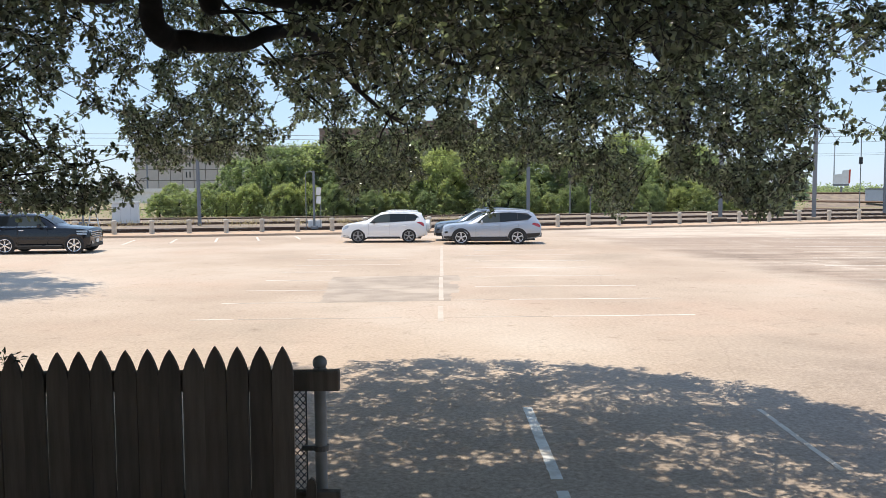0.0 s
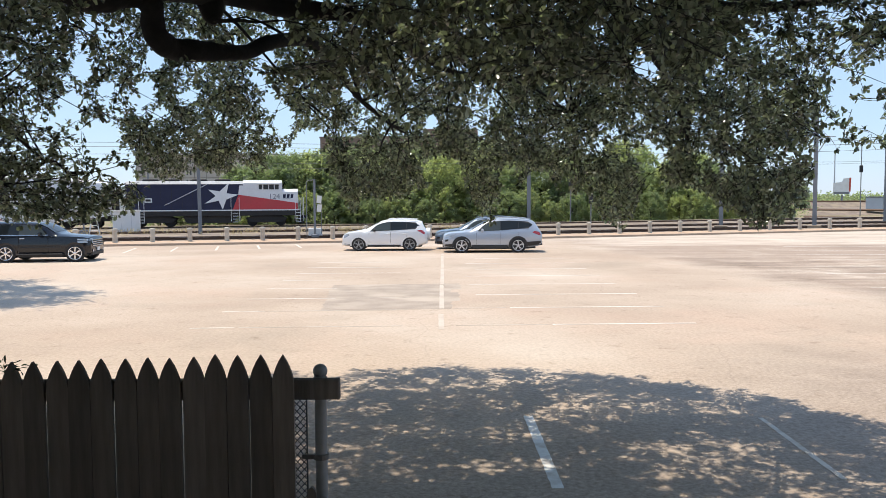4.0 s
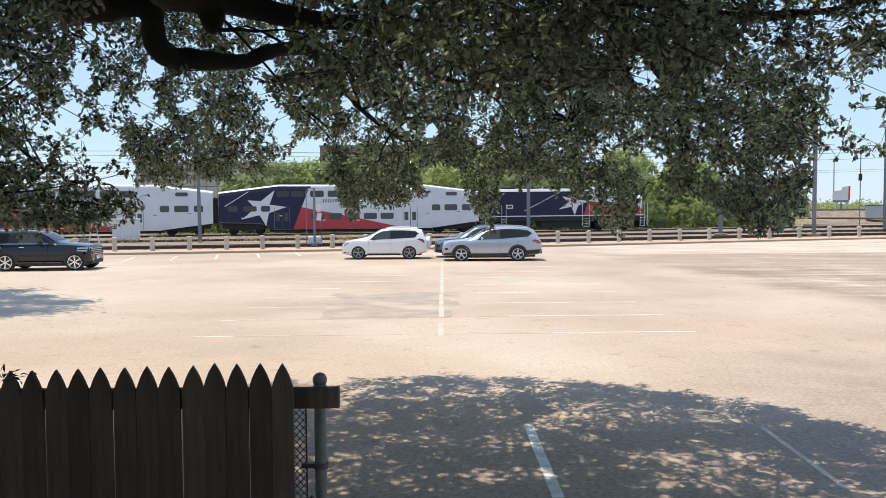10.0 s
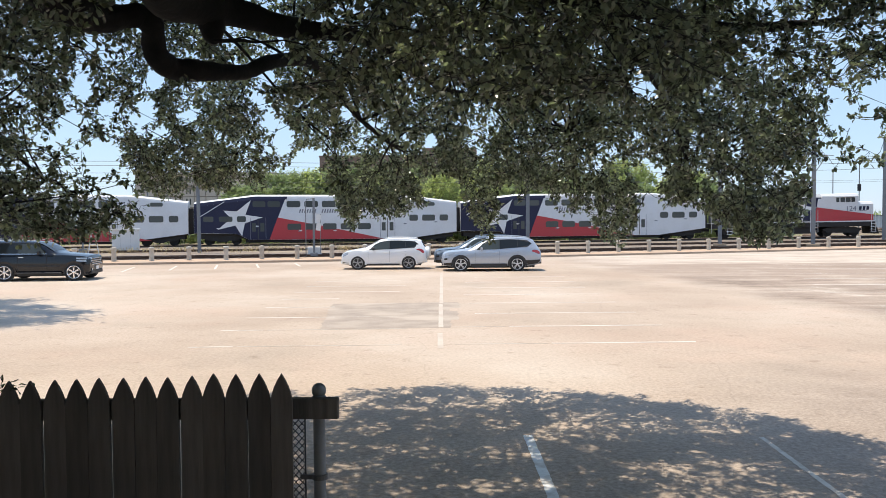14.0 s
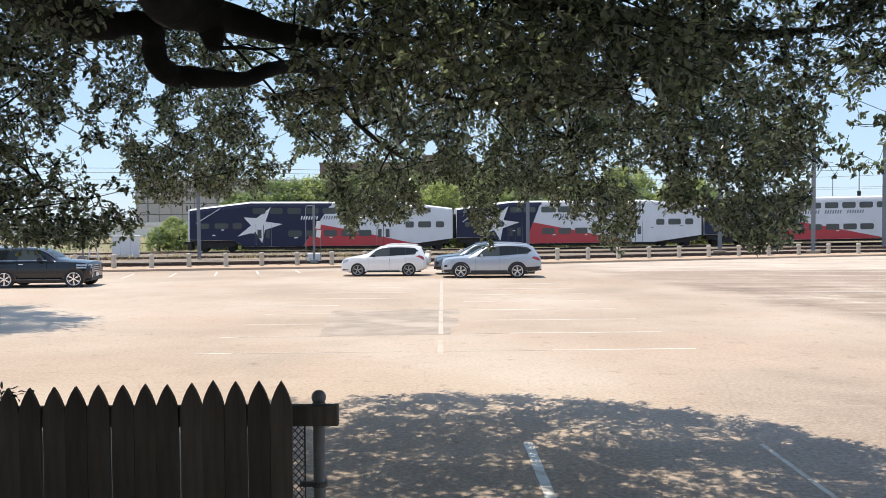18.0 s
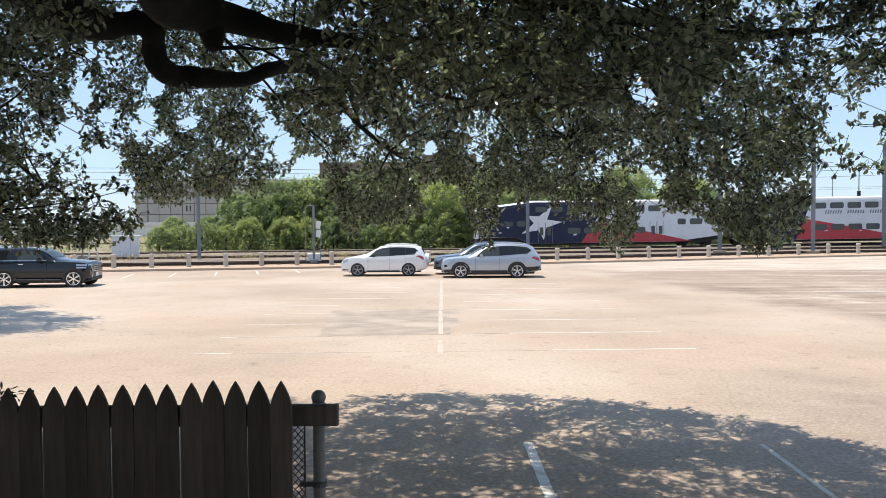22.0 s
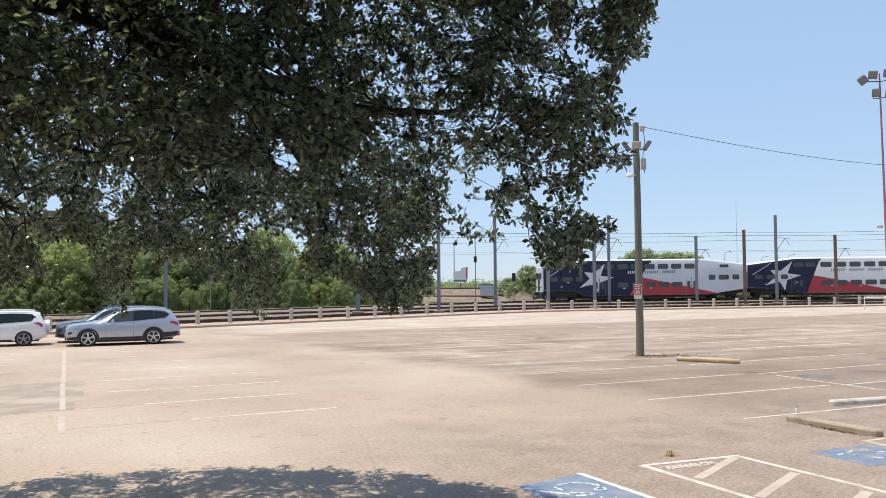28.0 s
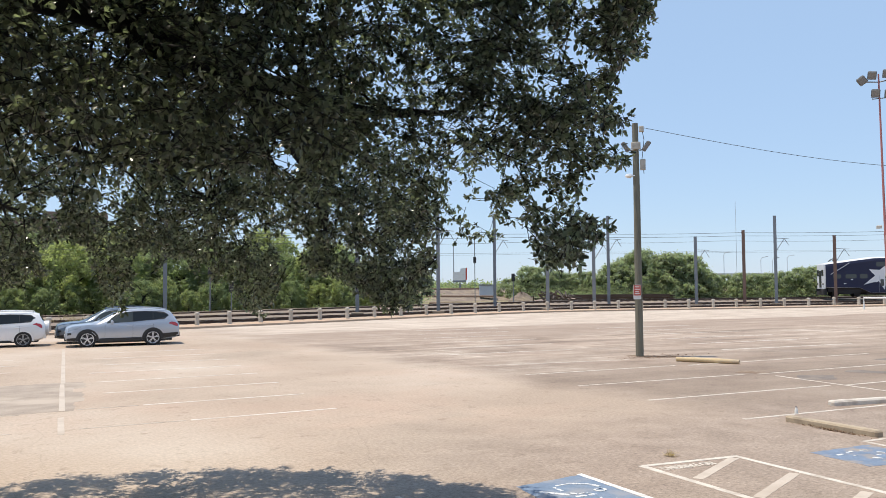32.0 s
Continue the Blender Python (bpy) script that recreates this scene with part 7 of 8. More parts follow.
CAT = [  # bearing, distance, height, rust, two-armed
    (24.6, 75.2, 10.4, 0, 1), (28.6, 90.0, 10.1, 0, 1), (32.3, 80.0, 8.4, 0, 0), (35.5, 83.0, 8.2, 0, 1), (36.5, 94.5, 10.3, 0, 1), (42.3, 96.0, 7.8, 0, 1),
    (45.35, 94.0, 8.25, 1, 0), (47.3, 100.5, 10.2, 0, 1), (50.8, 101.5, 7.8, 1, 1), (6.0, 77.5, 9.5, 0, 1), (18.9, 74.0, 9.5, 0, 0)]
for bearing, reach, h, rust, arm in CAT:
    x, y = polar(bearing, reach)
    c = thing("catenary_pole", "rust-brown steel catenary column" if rust else "grey steel catenary column with a bracket arm", "pole", pose(x, y, 0.08, 0, 0, yaw_of(bearing)), "catenary poles")
    material = M_POLE_RUST if rust else M_POLE_GREY
    w = 0.17
    g = Geo()
    g.box(-w, w, -w, -w + 0.03, 0, h)
    g.box(-w, w, w - 0.03, w, 0, h)
    g.box(-0.02, 0.02, -w + 0.03, w - 0.03, 0, h)
    part("column", g, material, c)
    g = Geo()
    g.box(-0.55, 0.55, -0.45, 0.45, -0.05, 0.18, c=0.04)
    part("footing", g, M_BALLAST, c)
    if arm:
        g = Geo()
        g.tube([(0.15, 0.1, h * 0.55 + 0.6), (1.0, 1.4, h * 0.55 + 2.0)], 0.04, 6)
        g.tube([(0.15, 0.1, h * 0.55 + 2.0), (1.5, 2.3, h * 0.55 + 2.0)], 0.03, 6)
        g.tube([(1.0, 1.4, h * 0.55 + 2.0), (1.5, 2.3, h * 0.55 + 1.2)], 0.025, 6)
        part("bracket_arm", g, M_POLE_GREY, c)

# tall timber column with a crossarm by the tracks
x, y = polar(-16.75, 65.0)
c = thing("line_pole", "grey-brown line pole with a short crossarm", "pole", pose(x, y, 0.08, 0, -0.8, 16.7), "line poles")
g = Geo(); g.tube([(0, 0, 0), (0.02, 0, 4.0), (0, 0, 8.0)], [0.15, 0.14, 0.12], 10); part("pole", g, M_POLE_GREY, c)
g = Geo(); g.box(-1.1, 0.9, -0.08, 0.08, 4.85, 5.02); part("crossarm", g, M_POLE_WOOD, c)
for bearing, reach, h in ((-20.0, 150.0, 19.0),):
    x, y = polar(bearing, reach)
    c = thing("line_pole", "slim grey pole by the rail yard", "pole", pose(x, y, 0.0, 0, 0, -bearing), "line poles")
    g = Geo(); g.tube([(0, 0, 0), (0, 0, h)], [0.16, 0.10], 8); part("pole", g, M_POLE_GREY, c)

# overhead wires along the tracks
def wire_run(off, z0, fn, label, sagging=0.12, thick=0.018):
    g = Geo()
    pts = []
    for i in range(171):
        x = -70 + 170 * i / 170
        q = edge_normal(fn, x)
        pts.append((x + q.x * off, fn(x) + q.y * off, z0 + rise(x) - sagging * math.sin(math.pi * ((i % 24) / 24))))
    g.tube(pts, thick, 4)
    tagged(part("overhead_wire", g, M_WIRE), label, "wire", "overhead wires")


for off, z0, fn, sg, thick in ((0.0, 5.75, track_y, 0.05, 0.009), (0.0, 7.2, track_y, 0.2, 0.016), (0.0, 5.7, mid_y, 0.05, 0.009), (-4.0, 7.95, track_y, 0.12, 0.02), (-4.3, 7.55, track_y, 0.12, 0.018)):
    wire_run(off, z0, fn, "thin overhead wire above the tracks", sg, thick)

# utility pole with lamps in the lot
UP = (19.35, 24.32)
c = thing("utility_pole", "weathered timber pole with floodlights and a small red sign", "pole", pose(*UP, 0, 0, 0, -38.5))
g = Geo(); g.tube([(0, 0, -0.1), (0, 0, 3.0), (0.0, 0, 6.0), (-0.02, 0, 8.72)], [0.150, 0.137, 0.125, 0.112], 14); part("pole", g, M_POLE_WOOD, c, smooth=True)
g = Geo(); g.box(-0.14, 0.14, -0.17, -0.155, 2.12, 2.66); sg_ = part("sign", g, M_WHITE, c, "small white and red warning sign", m=pose(-0.05, 0, 0))
g = Geo(); g.box(-0.125, 0.125, -0.176, -0.168, 2.26, 2.64); part("sign_face", g, M_SIGNRED, sg_)
g = Geo()
for z, w in ((2.56, 0.08), (2.47, 0.09), (2.38, 0.07), (2.31, 0.09)):
    g.box(-w, w, -0.180, -0.174, z, z + 0.04)
part("sign_bars", g, M_WHITE, sg_, "plain pale bars in place of writing")
for x0, x1, y0, y1, z0, z1 in ((-0.17, 0.17, -0.28, -0.10, 7.72, 7.98), (0.12, 0.30, -0.12, 0.10, 8.40, 8.60), (0.14, 0.34, -0.14, 0.06, 6.95, 7.35)):
    g = Geo(); g.box(x0, x1, y0, y1, z0, z1, c=0.025); part("equipment_box", g, M_BOLLARD, c, "pale grey equipment box")
for sx in (-1, 1):
    g = Geo()
    g.box(-0.075, 0.075, -0.12, 0.12, -0.20, 0.20, c=0.03, m=pose(sx * 0.38, -0.05, 7.84, 10, sx * 33, sx * 15))
    g.tube([(sx * 0.12, 0, 7.70), (sx * 0.36, -0.02, 7.72)], 0.025, 6)
    fl = part("floodlight", g, M_LUMIN, c, "bronze floodlight head")
    g = Geo(); g.box(-0.055, 0.055, -0.128, -0.12, -0.16, 0.16, m=pose(sx * 0.38, -0.05, 7.84, 10, sx * 33, sx * 15)); part("lens", g, M_LENS, fl)
g = Geo()
g.tube([(0.1, 0, 6.75), (-0.30, -0.25, 6.72)], 0.02, 6)
g.lathe([(0.05, 6.79), (0.13, 6.76), (0.15, 6.69), (0.07, 6.64)], 12, m=pose(-0.27, -0.25, 0))
part("camera_dome", g, M_WHITE, c, "white dome on a short arm")
g = Geo(); g.tube([(0.22, 0, 8.55), (0.30, 0.02, 8.1), (0.22, 0.0, 7.4), (0.28, 0, 6.8)], 0.012, 5); part("cable", g, M_WIRE, c)

# dirt and debris round the foot of the pole
for poly in ([(18.95, 24.75), (19.5, 24.9), (20.3, 23.9), (20.9, 22.8), (20.7, 22.5), (20.0, 23.2), (19.3, 23.9)], [(18.35, 18.6), (18.9, 18.9), (19.3, 18.1), (18.8, 17.8)]):
    painted("dirt_patch", [poly], M_DIRT, "brown drift of dirt and leaf crumbs on the lot", "dirt", "dirt patches", 0.003, 0.06)
pos = np.array([UP[0] + 0.4, UP[1] - 0.5, 0.004]) + np.random.default_rng(2).normal(0, 1, (520, 3)) * np.array([0.75, 0.28, 0.006])
pos[:, 2] = np.abs(pos[:, 2]) + 0.004
tagged(part("leaf_litter", leaf_mesh("leaf_litter", pos, 0.045, 0.025, 12, 0.0, M_DEADLEAF), None), "brown leaf litter round the pole", "leaves", kind="stuff")

# red light tower
RX, RY = polar(53.72, 88.8)
c = thing("light_tower", "tall red steel pole with a cluster of floodlights", "pole", pose(RX, RY, 0, 0, -0.6, -53.2))
g = Geo(); g.tube([(0, 0, 0), (0, 0, 10), (0, 0, 22.8)], [0.135, 0.115, 0.075], 10); part("pole", g, M_RED, c, smooth=True)
g = Geo(); g.tube([(0, 0, 2.2), (0, 0, 3.4)], 0.15, 10); part("painted_band", g, M_YELLOW, c, "orange-yellow painted band")
g = Geo(); g.tube([(-1.4, 0, 22.2), (0, 0, 22.0), (1.4, 0, 22.2)], 0.06, 6); g.tube([(-0.6, 0, 21.0), (-0.6, 0, 20.4), (0.8, 0, 20.4), (0.8, 0, 21.0)], 0.05, 6); part("crossbar", g, M_LUMIN, c)
for px, pz, tilt in ((-1.45, 22.35, -35), (-0.55, 22.75, 8), (0.75, 22.75, 8), (1.6, 22.35, 35), (-0.30, 20.95, 5), (0.85, 20.8, 5)):
    g = Geo(); g.box(-0.40, 0.40, -0.24, 0.22, -0.38, 0.38, c=0.08, m=pose(px, 0, pz, 22, tilt, 0)); fl = part("floodlight", g, M_LUMIN, c)
    g = Geo(); g.box(-0.33, 0.33, -0.26, -0.235, -0.31, 0.31, m=pose(px, 0, pz, 22, tilt, 0)); part("lens", g, M_LENS, fl)
for x0, x1, y0, y1, z0, z1 in ((-0.75, -0.25, -0.15, 0.15, 7.75, 8.05), (0.15, 0.6, -0.15, 0.15, 7.6, 7.95), (0.0, 0.35, -0.25, 0.1, 6.0, 7.1)):
    g = Geo(); g.box(x0, x1, y0, y1, z0, z1, c=0.05); part("equipment_box", g, M_BOLLARD, c)
# service cable from the timber pole, its far end set to fit the camera's view
g = Geo()
a, b = Vector((UP[0] + 0.15, UP[1], 8.6)), Vector((*polar(60, 48), 8.05))
g.tube([a.lerp(b, i / 24) - Vector((0, 0, 0.45 * math.sin(math.pi * i / 24))) for i in range(25)], 0.011, 5)
tagged(part("service_cable", g, M_WIRE), "black service cable slung from the timber pole", "cable")
# white pipe barrier beside the tower
c = thing("pipe_barrier", "low white pipe barrier at the lot's edge", "barrier", pose(*polar(52.7, 86.5), 0, 0, 0, -52))
g = Geo(); g.tube([(-0.5, 0, 0), (-0.5, 0, 1.1), (2.6, 0, 1.1), (2.6, 0, 0)], 0.08, 8); part("frame", g, M_WHITE, c)

# wheel stops, kerb block, timber log, bottle
c = thing("wheel_stop", "yellowish timber wheel stop by the pole", "wheel stop", pose(19.75, 21.25, 0, 0, 0, -58), "wheel stops")
g = Geo(); g.tube([(-1.05, 0, 0.08), (-0.4, 0, 0.085), (0.5, 0, 0.08), (1.05, 0, 0.08)], [0.075, 0.085, 0.085, 0.07], 10); part("log", g, M_YELLOW, c, smooth=True)
c = thing("wheel_stop", "white-painted concrete wheel stop", "wheel stop", pose(16.5, 12.5, 0, 0, 0, -8), "wheel stops")
g = Geo(); g.box(-1.25, 1.25, -0.10, 0.10, 0, 0.115, c=0.035); part("block", g, M_LINE, c)
c = thing("wheel_stop", "long worn concrete wheel stop with gravel at its foot", "wheel stop", pose(12.93, 10.72, 0, 0, 0, 92), "wheel stops")
g = Geo(); g.box(-0.97, 0.97, -0.10, 0.10, 0, 0.115, c=0.03); part("block", g, M_OLDSTOP, c)
pos = np.array([12.78, 10.55, 0.004]) + np.abs(np.random.default_rng(31).normal(0, 1, (260, 3))) * np.array([-0.035, 0.0, 0.012]) + np.random.default_rng(32).normal(0, 1, (260, 3)) * np.array([0, 0.34, 0])
tagged(part("leaf_litter", leaf_mesh("leaf_litter", pos, 0.035, 0.02, 33, 0.0, M_DEADLEAF), None), "dead leaves caught along the wheel stop", "leaves", kind="stuff")
c = thing("plastic_bottle", "small clear plastic bottle standing on the lot", "bottle", pose(13.75, 12.25, 0))
g = Geo(); g.lathe([(0.028, 0), (0.033, 0.01), (0.033, 0.08), (0.026, 0.10), (0.013, 0.125), (0.013, 0.135)], 12); part("bottle_body", g, M_WHITE, c, smooth=True)
g = Geo(); g.lathe([(0.016, 0.132), (0.016, 0.148)], 10); part("cap", g, M_TR_BLUE, c)

# white equipment cabinet by the tracks
c = thing("equipment_cabinet", "plain white metal equipment cabinet by the tracks", "cabinet", pose(*polar(-21.4, 72.0), -0.05, 0, 0, 18))
g = Geo(); g.box(-1.05, 1.05, -0.5, 0.5, 0.12, 1.85, c=0.03); part("cabinet_body", g, M_WHITE, c)
g = Geo(); g.box(-1.12, 1.12, -0.58, 0.58, 1.85, 1.93, c=0.02); part("roof", g, M_WHITE, c)
g = Geo(); g.box(-1.0, 1.0, -0.45, 0.45, 0, 0.12); part("plinth", g, M_BOLLARD, c)
g = Geo()
for px in (-0.4, 0.4):
    g.box(px - 0.005, px + 0.005, -0.506, -0.498, 0.2, 1.8)
part("door_seam", g, M_TR_GREY, c)

# crossing gate with a yellow arm
c = thing("crossing_gate", "railway gate with a yellow arm beside a white A-frame", "gate", pose(*polar(-24.0, 66.0), 0.08, 0, 0, 22))
g = Geo(); g.tube([(0, 0, 0), (0, 0, 1.9)], 0.06, 8); part("mast", g, M_POLE_GREY, c)
g = Geo(); g.tube([(-3.2, 0, 0.3), (0.2, 0, 2.0)], 0.055, 6); part("arm", g, M_YELLOW, c)
for sx in (-1, 1):
    g = Geo(); g.tube([(0.72 + sx * 0.38, 0, 0), (0.72 + sx * 0.09, 0, 1.62)], 0.05, 6); part("frame_leg", g, M_WHITE, c, "white A-frame leg")
for z in (0.35, 0.75, 1.15, 1.55):
    q = 0.38 - 0.18 * z
    g = Geo(); g.tube([(0.72 - q, 0, z), (0.72 + q, 0, z)], 0.03, 6); part("rung", g, M_WHITE, c)
g = Geo(); g.box(-0.3, 0.3, -0.3, 0.3, 0, 0.4, c=0.04); part("base", g, M_POLE_GREY, c)

# signal mast with two panels
c = thing("signal_mast", "grey signal mast with a tall hoop and pale panels", "signal", pose(*polar(-9.05, 56.6), 0.08, 0, 0, 9))
g = Geo(); g.tube([(0, 0, 0), (0, 0, 4.0)], 0.085, 10); g.box(-0.25, 0.25, -0.25, 0.25, 0, 0.22, c=0.03); part("mast", g, M_POLE_GREY, c)
g = Geo(); g.tube([(-0.55, 0, 0), (-0.55, 0, 3.75), (-0.45, 0, 3.92), (0.0, 0, 3.95)], 0.035, 6); g.tube([(0.45, 0, 0.2), (0.45, 0, 2.9)], 0.025, 6); part("hoop", g, M_GALV, c)
for z in (1.75, 2.35):
    g = Geo(); g.box(-0.16, 0.16, -0.03, 0.03, 0, 0.52, m=pose(0.28, -0.08, z, 0, 8, 0)); part("panel", g, M_WHITE, c, "pale signal panel")
g = Geo(); g.box(-0.45, 0.5, 0.25, 0.75, 0, 0.62, c=0.04); part("junction_box", g, M_WHITE, c)
# dwarf signals among the thicket
for bearing, reach, h in ((8.9, 86.0, 4.6), (10.3, 86.5, 3.0), (29.9, 100.0, 3.9), (27.2, 118.0, 9.2)):
    c = thing("rail_signal", "slim rail signal mast with a dark lamp head", "signal", pose(*polar(bearing, reach), 0.05, 0, 0, -bearing), "rail signals")
    g = Geo(); g.tube([(0, 0, 0), (0, 0, h)], 0.06, 8); part("mast", g, M_GALV, c)
    g = Geo(); g.box(-0.22, 0.22, -0.15, 0.15, h * 0.62, h * 0.62 + 0.9, c=0.06) if h > 6 else g.box(-0.22, 0.22, -0.15, 0.15, h - 0.95, h, c=0.06); part("lamp_head", g, M_BLACK, c)

# rail stacks, scrap heap, gravel heap, relay hut
def heap(name, label, cat, bearing, reach, w, h, material, seed):
    r = random.Random(seed)
    g = Geo()
    n, m = 26, 7
    vs = [(0, 0, h)]
    for j in range(1, m + 1):
        for i in range(n):
            a = 2 * math.pi * i / n
            q = j / m
            z = h * (1 - q) ** 0.9 * r.uniform(0.85, 1.15)
            vs.append((w * q * math.cos(a) * r.uniform(0.9, 1.1), w * 0.6 * q * math.sin(a), z if j < m else -0.1))
    fs = [(0, 1 + i, 1 + (i + 1) % n) for i in range(n)]
    for j in range(m - 1):
        fs += [(1 + j * n + i, 1 + (j + 1) * n + i, 1 + (j + 1) * n + (i + 1) % n, 1 + j * n + (i + 1) % n) for i in range(n)]
    g.add(vs, fs)
    c = thing(name, label, cat, pose(*polar(bearing, reach), 0.02, 0, 0, -bearing))
    part("heap", g, material, c)
    return c


heap("gravel_heap", "low heap of pale gravel beyond the tracks", "gravel", 30.5, 122.0, 2.2, 1.5, M_BALLAST, 3)
scrap = heap("scrap_heap", "tangled heap of rusty scrap and old ties", "scrap", 32.85, 112.0, 2.6, 0.8, M_TIE, 4)
rq = random.Random(8)
for k in range(46):
    g = Geo()
    l = rq.uniform(0.6, 1.5)
    g.box(-l, l, -0.08, 0.08, -0.06, 0.06, m=pose(rq.gauss(0, 1.15), rq.gauss(0, 1.0), rq.uniform(0.3, 1.2), rq.uniform(-30, 30), rq.uniform(-35, 35), rq.uniform(0, 180)))
    part("old_tie", g, M_TIE if k % 3 else M_RAIL, scrap)
c = thing("rail_stack", "stack of long rusty rails beyond the tracks", "rails", pose(*polar(37.1, 116.0), 0.1, 0, 0, -34))
for k in range(14):
    g = Geo()
    off = rq.uniform(-1.0, 1.0)
    g.box(-6.8 + off, 6.8 + off, -0.09, 0.09, 0, 0.16)
    part("rail", g, M_RAIL, c, m=pose(0, 0.28 * (k % 5), 0.1 + 0.30 * (k // 5) + 0.12 * (k % 2)))
c = thing("rail_stack", "low stack of dark ties on the gravel", "rails", pose(*polar(26.6, 104.0), 0, 0, 0, -20))
for k in range(8):
    g = Geo()
    g.box(-3.4, 3.0, -0.1, 0.1, 0, 0.2)
    part("tie", g, M_TIE, c, m=pose(rq.uniform(-0.8, 0.8), 0.3 * k, 0.05))
c = thing("relay_hut", "small grey metal relay hut", "hut", pose(*polar(28.0, 136.0), 0.6, 0, 0, -30))
g = Geo(); g.box(-1.15, 1.15, -0.9, 0.9, 0, 1.85, c=0.04); part("hut_body", g, M_HAZY, c)
g = Geo(); g.slab([(-1.25, 1.85), (1.25, 1.85), (1.2, 2.0), (-1.2, 2.0)], -1.0, 1.0); part("roof", g, M_POLE_GREY, c)

for k, (b0, b1, r0, r1) in enumerate(((23.5, 30.5, 98, 94), (24.2, 29.0, 110, 104), (23.0, 28.5, 126, 119), (24.0, 28.0, 150, 152), (39.5, 41.5, 108, 108))):
    c = thing("spare_rail", "long rust-brown rail lying on the yard gravel", "rail", None, "spare rails")
    a, b = Vector((*polar(b0, r0), 0.12)), Vector((*polar(b1, r1), 0.12))
    if 110 < r0 < 140:
        a.z = b.z = 0.85
    if r0 >= 140:
        a.z = b.z = 1.8
    for j in range(3):
        g = Geo(); g.tube([a + Vector((0, 0.5 * j, 0)), a.lerp(b, 0.5) + Vector((0, 0.6 - 0.4 * k + 0.5 * j, 0)), b + Vector((0, 0.5 * j, 0))], 0.14, 4); part("rail", g, M_RAIL, c)

# yard embankment and billboard far off
g = Geo()
for x0, x1, y0, y1, z in ((44, 74, 118, 142, 0.7), (50, 84, 142, 175, 1.7), (66, 100, 100, 118, 0.45)):
    vs = [(x0 - 8, y0, -0.1), (x1 + 8, y0, -0.1), (x1, y0 + 5, z), (x0, y0 + 5, z), (x0, y1, z), (x1, y1, z)]
    g.add(vs, [(0, 1, 2, 3), (3, 2, 5, 4)])
tagged(part("yard_embankment", g, M_BALLAST), "low gravel embankments of the rail yard", "embankment", kind="structure")
c = thing("billboard", "white and red roadside billboard in the distance", "billboard", pose(*polar(26.15, 260), 0, 0, 0, -26))
g = Geo(); g.slab([(-2.3, 3.9), (1.75, 3.9), (1.8, 7.85), (0.2, 7.6), (0.0, 6.7), (-2.3, 6.4)], -0.3, 0.3); part("board", g, M_WHITE, c)
g = Geo(); g.slab([(1.76, 3.9), (2.2, 3.9), (2.3, 7.9), (1.81, 7.85)], -0.3, 0.3); part("red_panel", g, M_SIGNRED, c)
g = Geo(); g.box(-2.2, 1.95, -0.4, 0.4, 3.2, 3.85); part("skirting", g, M_POLE_GREY, c, "dark louvred skirt under the board")
g = Geo(); g.tube([(0, 0, 0), (0, 0, 2.9)], 0.3, 8); part("post", g, M_POLE_GREY, c)

# ------------------------------------------------------------------ buildings and viaduct far behind
def panel_building(name, label, at, yaw, w, d, h, material, cols, floors, group=""):
    """A concrete block with recessed upright joints, panel rows and narrow windows."""
    b = thing(name, label, "building", pose(*at, 0, 0, yaw), group)
    g = Geo(); g.box(0, w, 0, d, -0.2, h); part("wall", g, M_CONC_DARK, b)
    g = Geo(); g.box(-0.2, w + 0.2, -0.2, d + 0.2, h, h + 0.7); part("roof_parapet", g, material, b)
    cw, fh = w / cols, h / floors
    g = Geo(); g.box(0.06, cw - 0.12, -0.25, 0.0, 0.05, fh - 0.14)
    me = g.mesh("panel", material)
    g = Geo(); g.box(-0.01, 0.26, 0.1, d / 3 - 0.2, 0.05, fh - 0.14)
    me2 = g.mesh("side_panel", material)
    g = Geo()
    for k in range(2):
        g.box(cw * (0.30 + 0.3 * k), cw * (0.42 + 0.3 * k), -0.28, -0.20, fh * 0.25, fh * 0.8)
    me3 = g.mesh("window", M_GLASS)
    for i in range(cols):
        for j in range(floors):
            part("panel", me, None, b, m=pose(i * cw, 0, j * fh))
            if i == 4 and 1 < j:
                part("window", me3, None, b, m=pose(i * cw, 0, j * fh))
    for i in range(3):
        for j in range(floors):
            part("side_panel", me2, None, b, m=pose(w - 0.2, i * d / 3, j * fh))
    return b


x, y = polar(-20.75, 215)
panel_building("concrete_building", "large grey precast concrete building behind the trees", (x, y, 0), 8, 34, 22, 13.5, M_CONC, 12, 5)
x, y = polar(-8.6, 300)
panel_building("brown_building", "tall brown building block behind the trees", (x, y, 0), -3, 38, 24, 24.5, M_BROWN_BLDG, 10, 6)
x, y = polar(-1.4, 290)
panel_building("brown_building", "tall brown stair block behind the trees", (x, y, 0), -3, 19, 20, 26.5, M_BROWN_BLDG, 5, 7)
x, y = polar(2.6, 292)
panel_building("concrete_building", "lower tan building wing behind the trees", (x, y, 0), -3, 16, 20, 20.0, M_CONC, 5, 5)

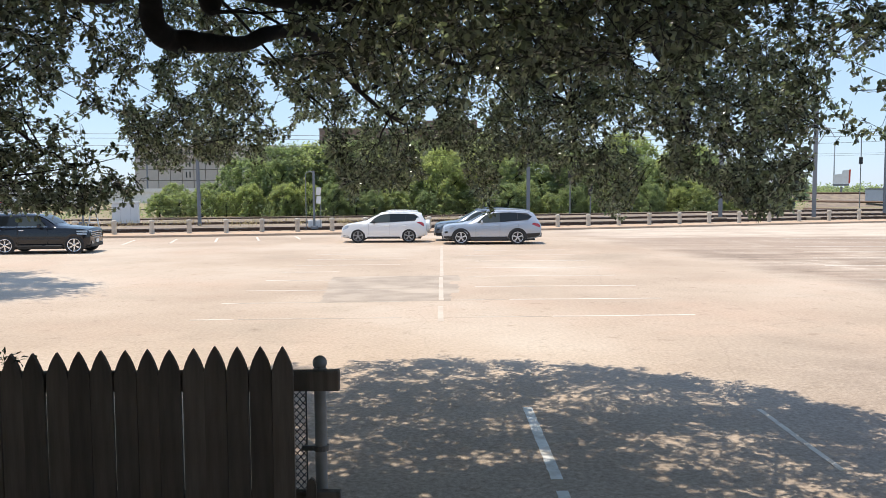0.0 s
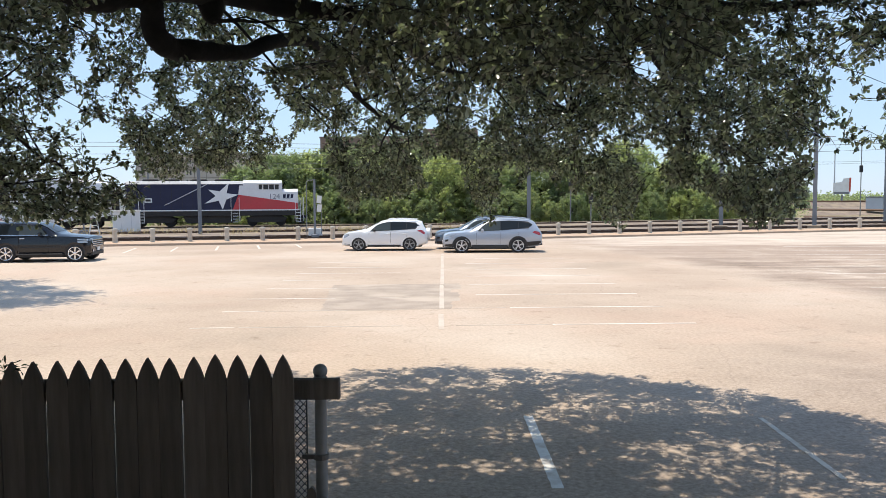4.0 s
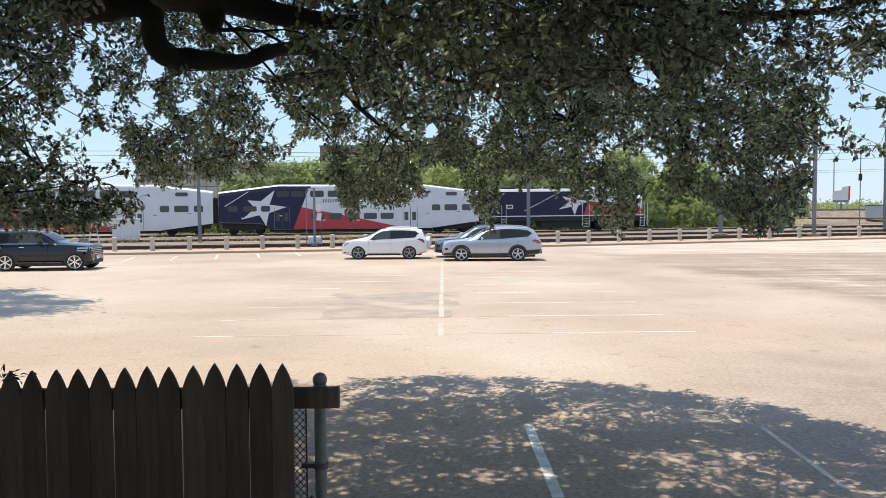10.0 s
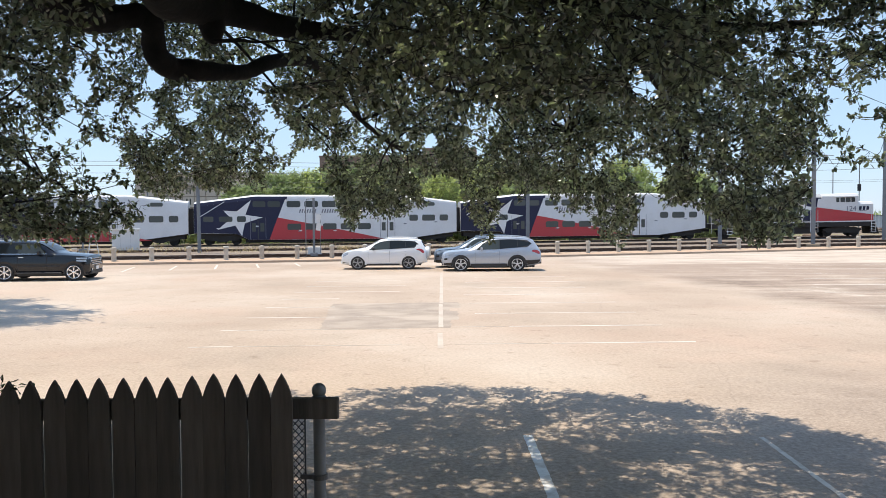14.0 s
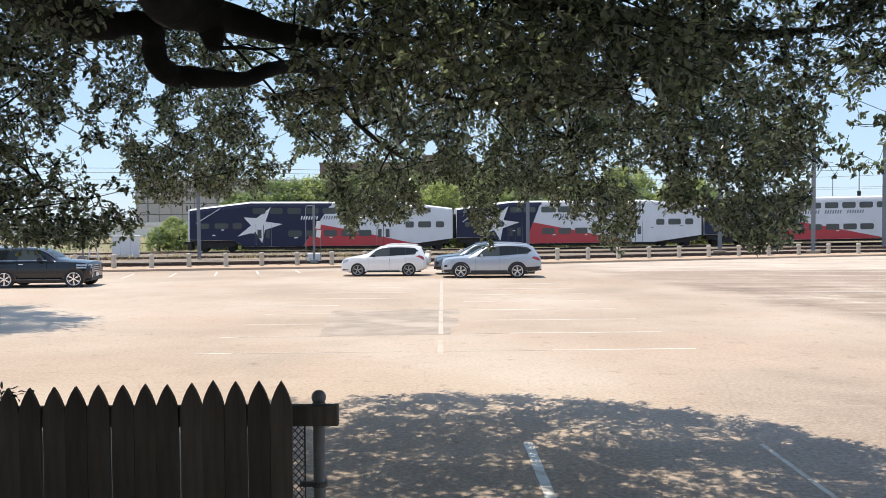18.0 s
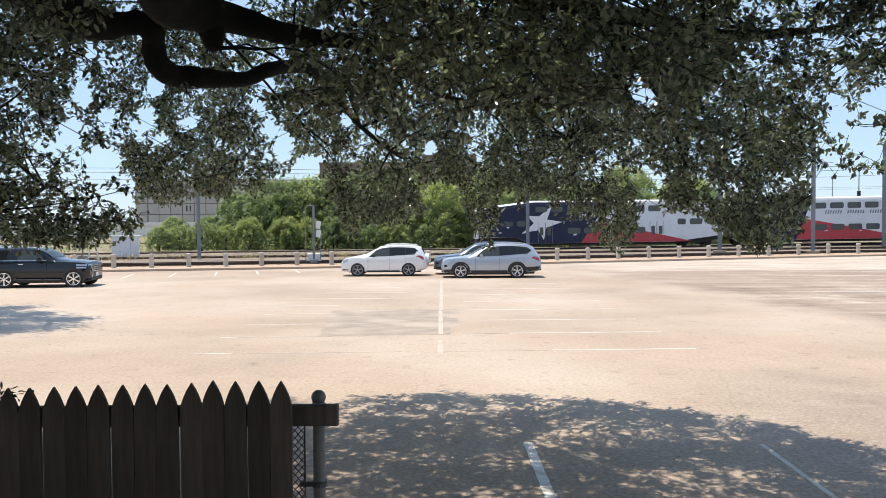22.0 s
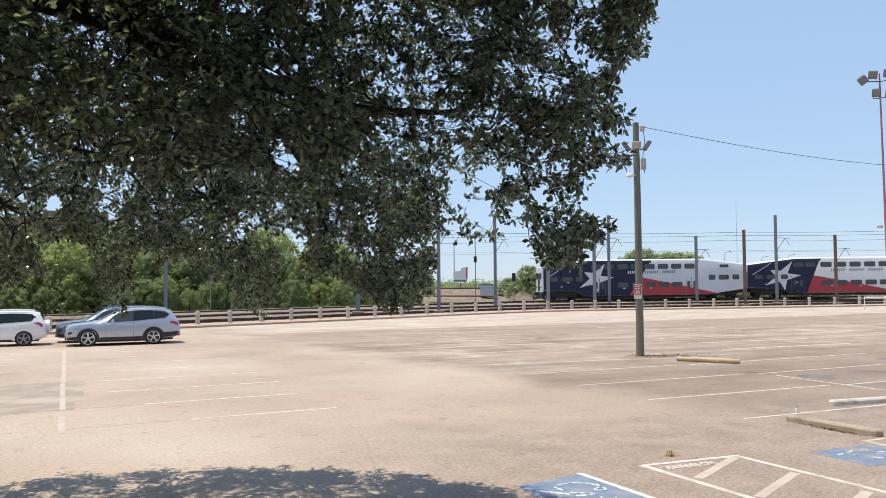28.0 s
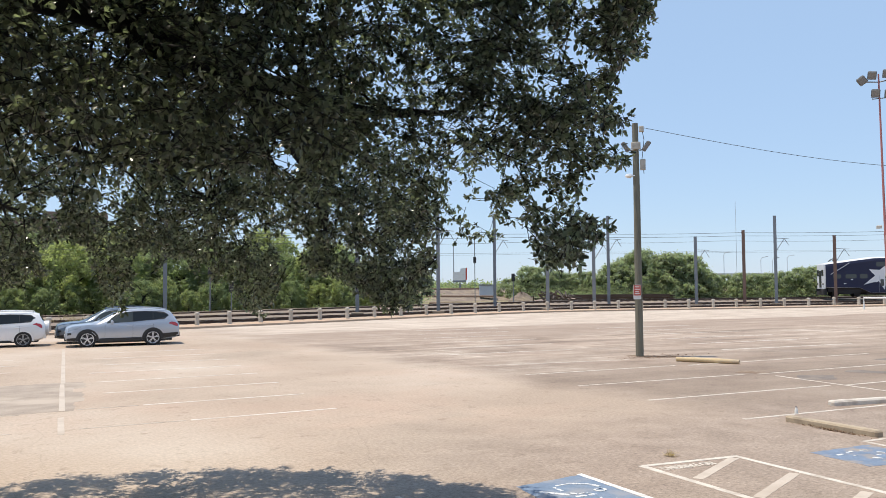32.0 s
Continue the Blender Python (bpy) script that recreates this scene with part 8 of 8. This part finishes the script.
# pale viaduct on the left and a long low one on the right
def viaduct(name, label, p0, p1, z, h, w, piers):
    b = thing(name, label, "bridge")
    a, e = Vector(p0), Vector(p1)
    d = (e - a).normalized()
    q = Vector((-d.y, d.x, 0))
    n = 14
    for name_, off, zz0, zz1 in (("deck", 0, z, z + h), ("parapet", -w / 2 - 0.15, z + h, z + h + 0.5), ("parapet", w / 2 + 0.15, z + h, z + h + 0.5)):
        ww = w / 2 if off == 0 else 0.15
        g = Geo()
        vs = []
        for i in range(n + 1):
            c0 = a.lerp(e, i / n) + q * (off + 2.0 * math.sin(math.pi * i / n))
            lo, hi = c0 - q * ww, c0 + q * ww
            vs += [(lo.x, lo.y, zz0), (hi.x, hi.y, zz0), (hi.x, hi.y, zz1), (lo.x, lo.y, zz1)]
        fs = [(i * 4 + k, i * 4 + 4 + k, i * 4 + 4 + (k + 1) % 4, i * 4 + (k + 1) % 4) for i in range(n) for k in range(4)]
        g.add(vs, fs + [(3, 2, 1, 0), (n * 4, n * 4 + 1, n * 4 + 2, n * 4 + 3)])
        part(name_, g, M_PALE_BLDG, b)
    for i in range(piers):
        s0 = a.lerp(e, (i + 0.5) / piers)
        g = Geo(); g.box(-0.8, 0.8, -0.6, 0.6, -0.2, z, m=Matrix.Translation((s0.x, s0.y, 0))); part("pier", g, M_PALE_BLDG, b)
    return b


viaduct("viaduct", "pale concrete viaduct behind the rail yard", (-104, 116, 0), (-38, 128, 0), 0.9, 1.75, 7, 5)
viaduct("viaduct", "distant pale highway overpass", (*polar(42.6, 380), 0), (*polar(60, 430), 0), 4.3, 1.6, 12, 9)
for bearing, h in ((44.1, 12.0), (46.4, 9.5), (48.0, 10.0), (47.1, 9.0)):
    c = thing("highway_lamp", "thin highway lamp post on the far overpass", "lamp post", pose(*polar(bearing, 395), 4.0, 0, 0, -bearing), "highway lamps")
    g = Geo(); g.tube([(0, 0, -4), (0, 0, h - 1), (0.6, 0, h), (2.2, 0, h + 0.3)], 0.16, 5); part("post", g, M_HAZY, c)
    g = Geo(); g.box(2.0, 3.0, -0.2, 0.2, h + 0.2, h + 0.45, c=0.05); part("lamp_head", g, M_POLE_GREY, c)
c = thing("radio_tower", "slender radio tower on the skyline", "tower", pose(*polar(44.9, 420), 0))
g = Geo(); g.tube([(0, 0, 0), (0, 0, 42)], [0.11, 0.07], 6); part("mast", g, M_HAZY, c)
c = thing("radio_tower", "slender lattice tower on the skyline", "tower", pose(*polar(25.7, 480), 0))
g = Geo(); g.tube([(0, 0, 0), (0, 0, 27)], [0.45, 0.25], 6); part("mast", g, M_HAZY, c)

# ------------------------------------------------------------------ railway ties, last
tie_geo = Geo(); tie_geo.box(-0.11, 0.11, -1.3, 1.3, -0.08, 0.02)
tie_mesh = tie_geo.mesh("tie", M_TIE)
for tr, fn, zr, climb in zip(tracks, (track_y, mid_y, near_y), (RAIL_Z, 0.17, 0.19), (1.0, 0.36, 0.0)):
    for i in range(150):
        x = -42 + 0.85 * i
        q = edge_normal(fn, x)
        part("tie", tie_mesh, None, tr, m=pose(x, fn(x), zr - 0.16 + climb * rise(x), 0, 0, math.degrees(math.atan2(q.y, q.x)) - 90))


# ------------------------------------------------------------------ what moves
def motions():
    """The train rolls along its curve, speeding up a little; each car is carried on its two end points."""
    xs = np.linspace(-220, 260, 9601)
    ys = np.array([track_y(x) for x in xs])
    arc = np.concatenate([[0], np.cumsum(np.hypot(np.diff(xs), np.diff(ys)))])
    arc -= np.interp(0, xs, arc)

    def on_track(s):
        x = float(np.interp(s, arc, xs))
        return Vector((x, float(np.interp(x, xs, ys)), RAIL_Z + rise(x)))

    def rear(t):
        u = t - 16
        return -0.0000716 * u ** 4 + 0.0021544 * u ** 3 + 0.0724607 * u * u + 6.3681088 * u - 37.83

    for car, start, length in ((coach_c, 0.0, COACH_L), (coach_b, COACH_L, COACH_L), (coach_a, 2 * COACH_L, COACH_L), (loco, 3 * COACH_L, 17.3)):
        rows = []
        for i in range(33):
            s = rear(i) + start
            a, b = on_track(s), on_track(s + length)
            d = b - a
            rows.append((float(i), pose(a.x, a.y, a.z, 0, -math.degrees(math.atan2(d.z, length)), math.degrees(math.atan2(d.y, d.x)))))
        walk(car, rows)


motions()
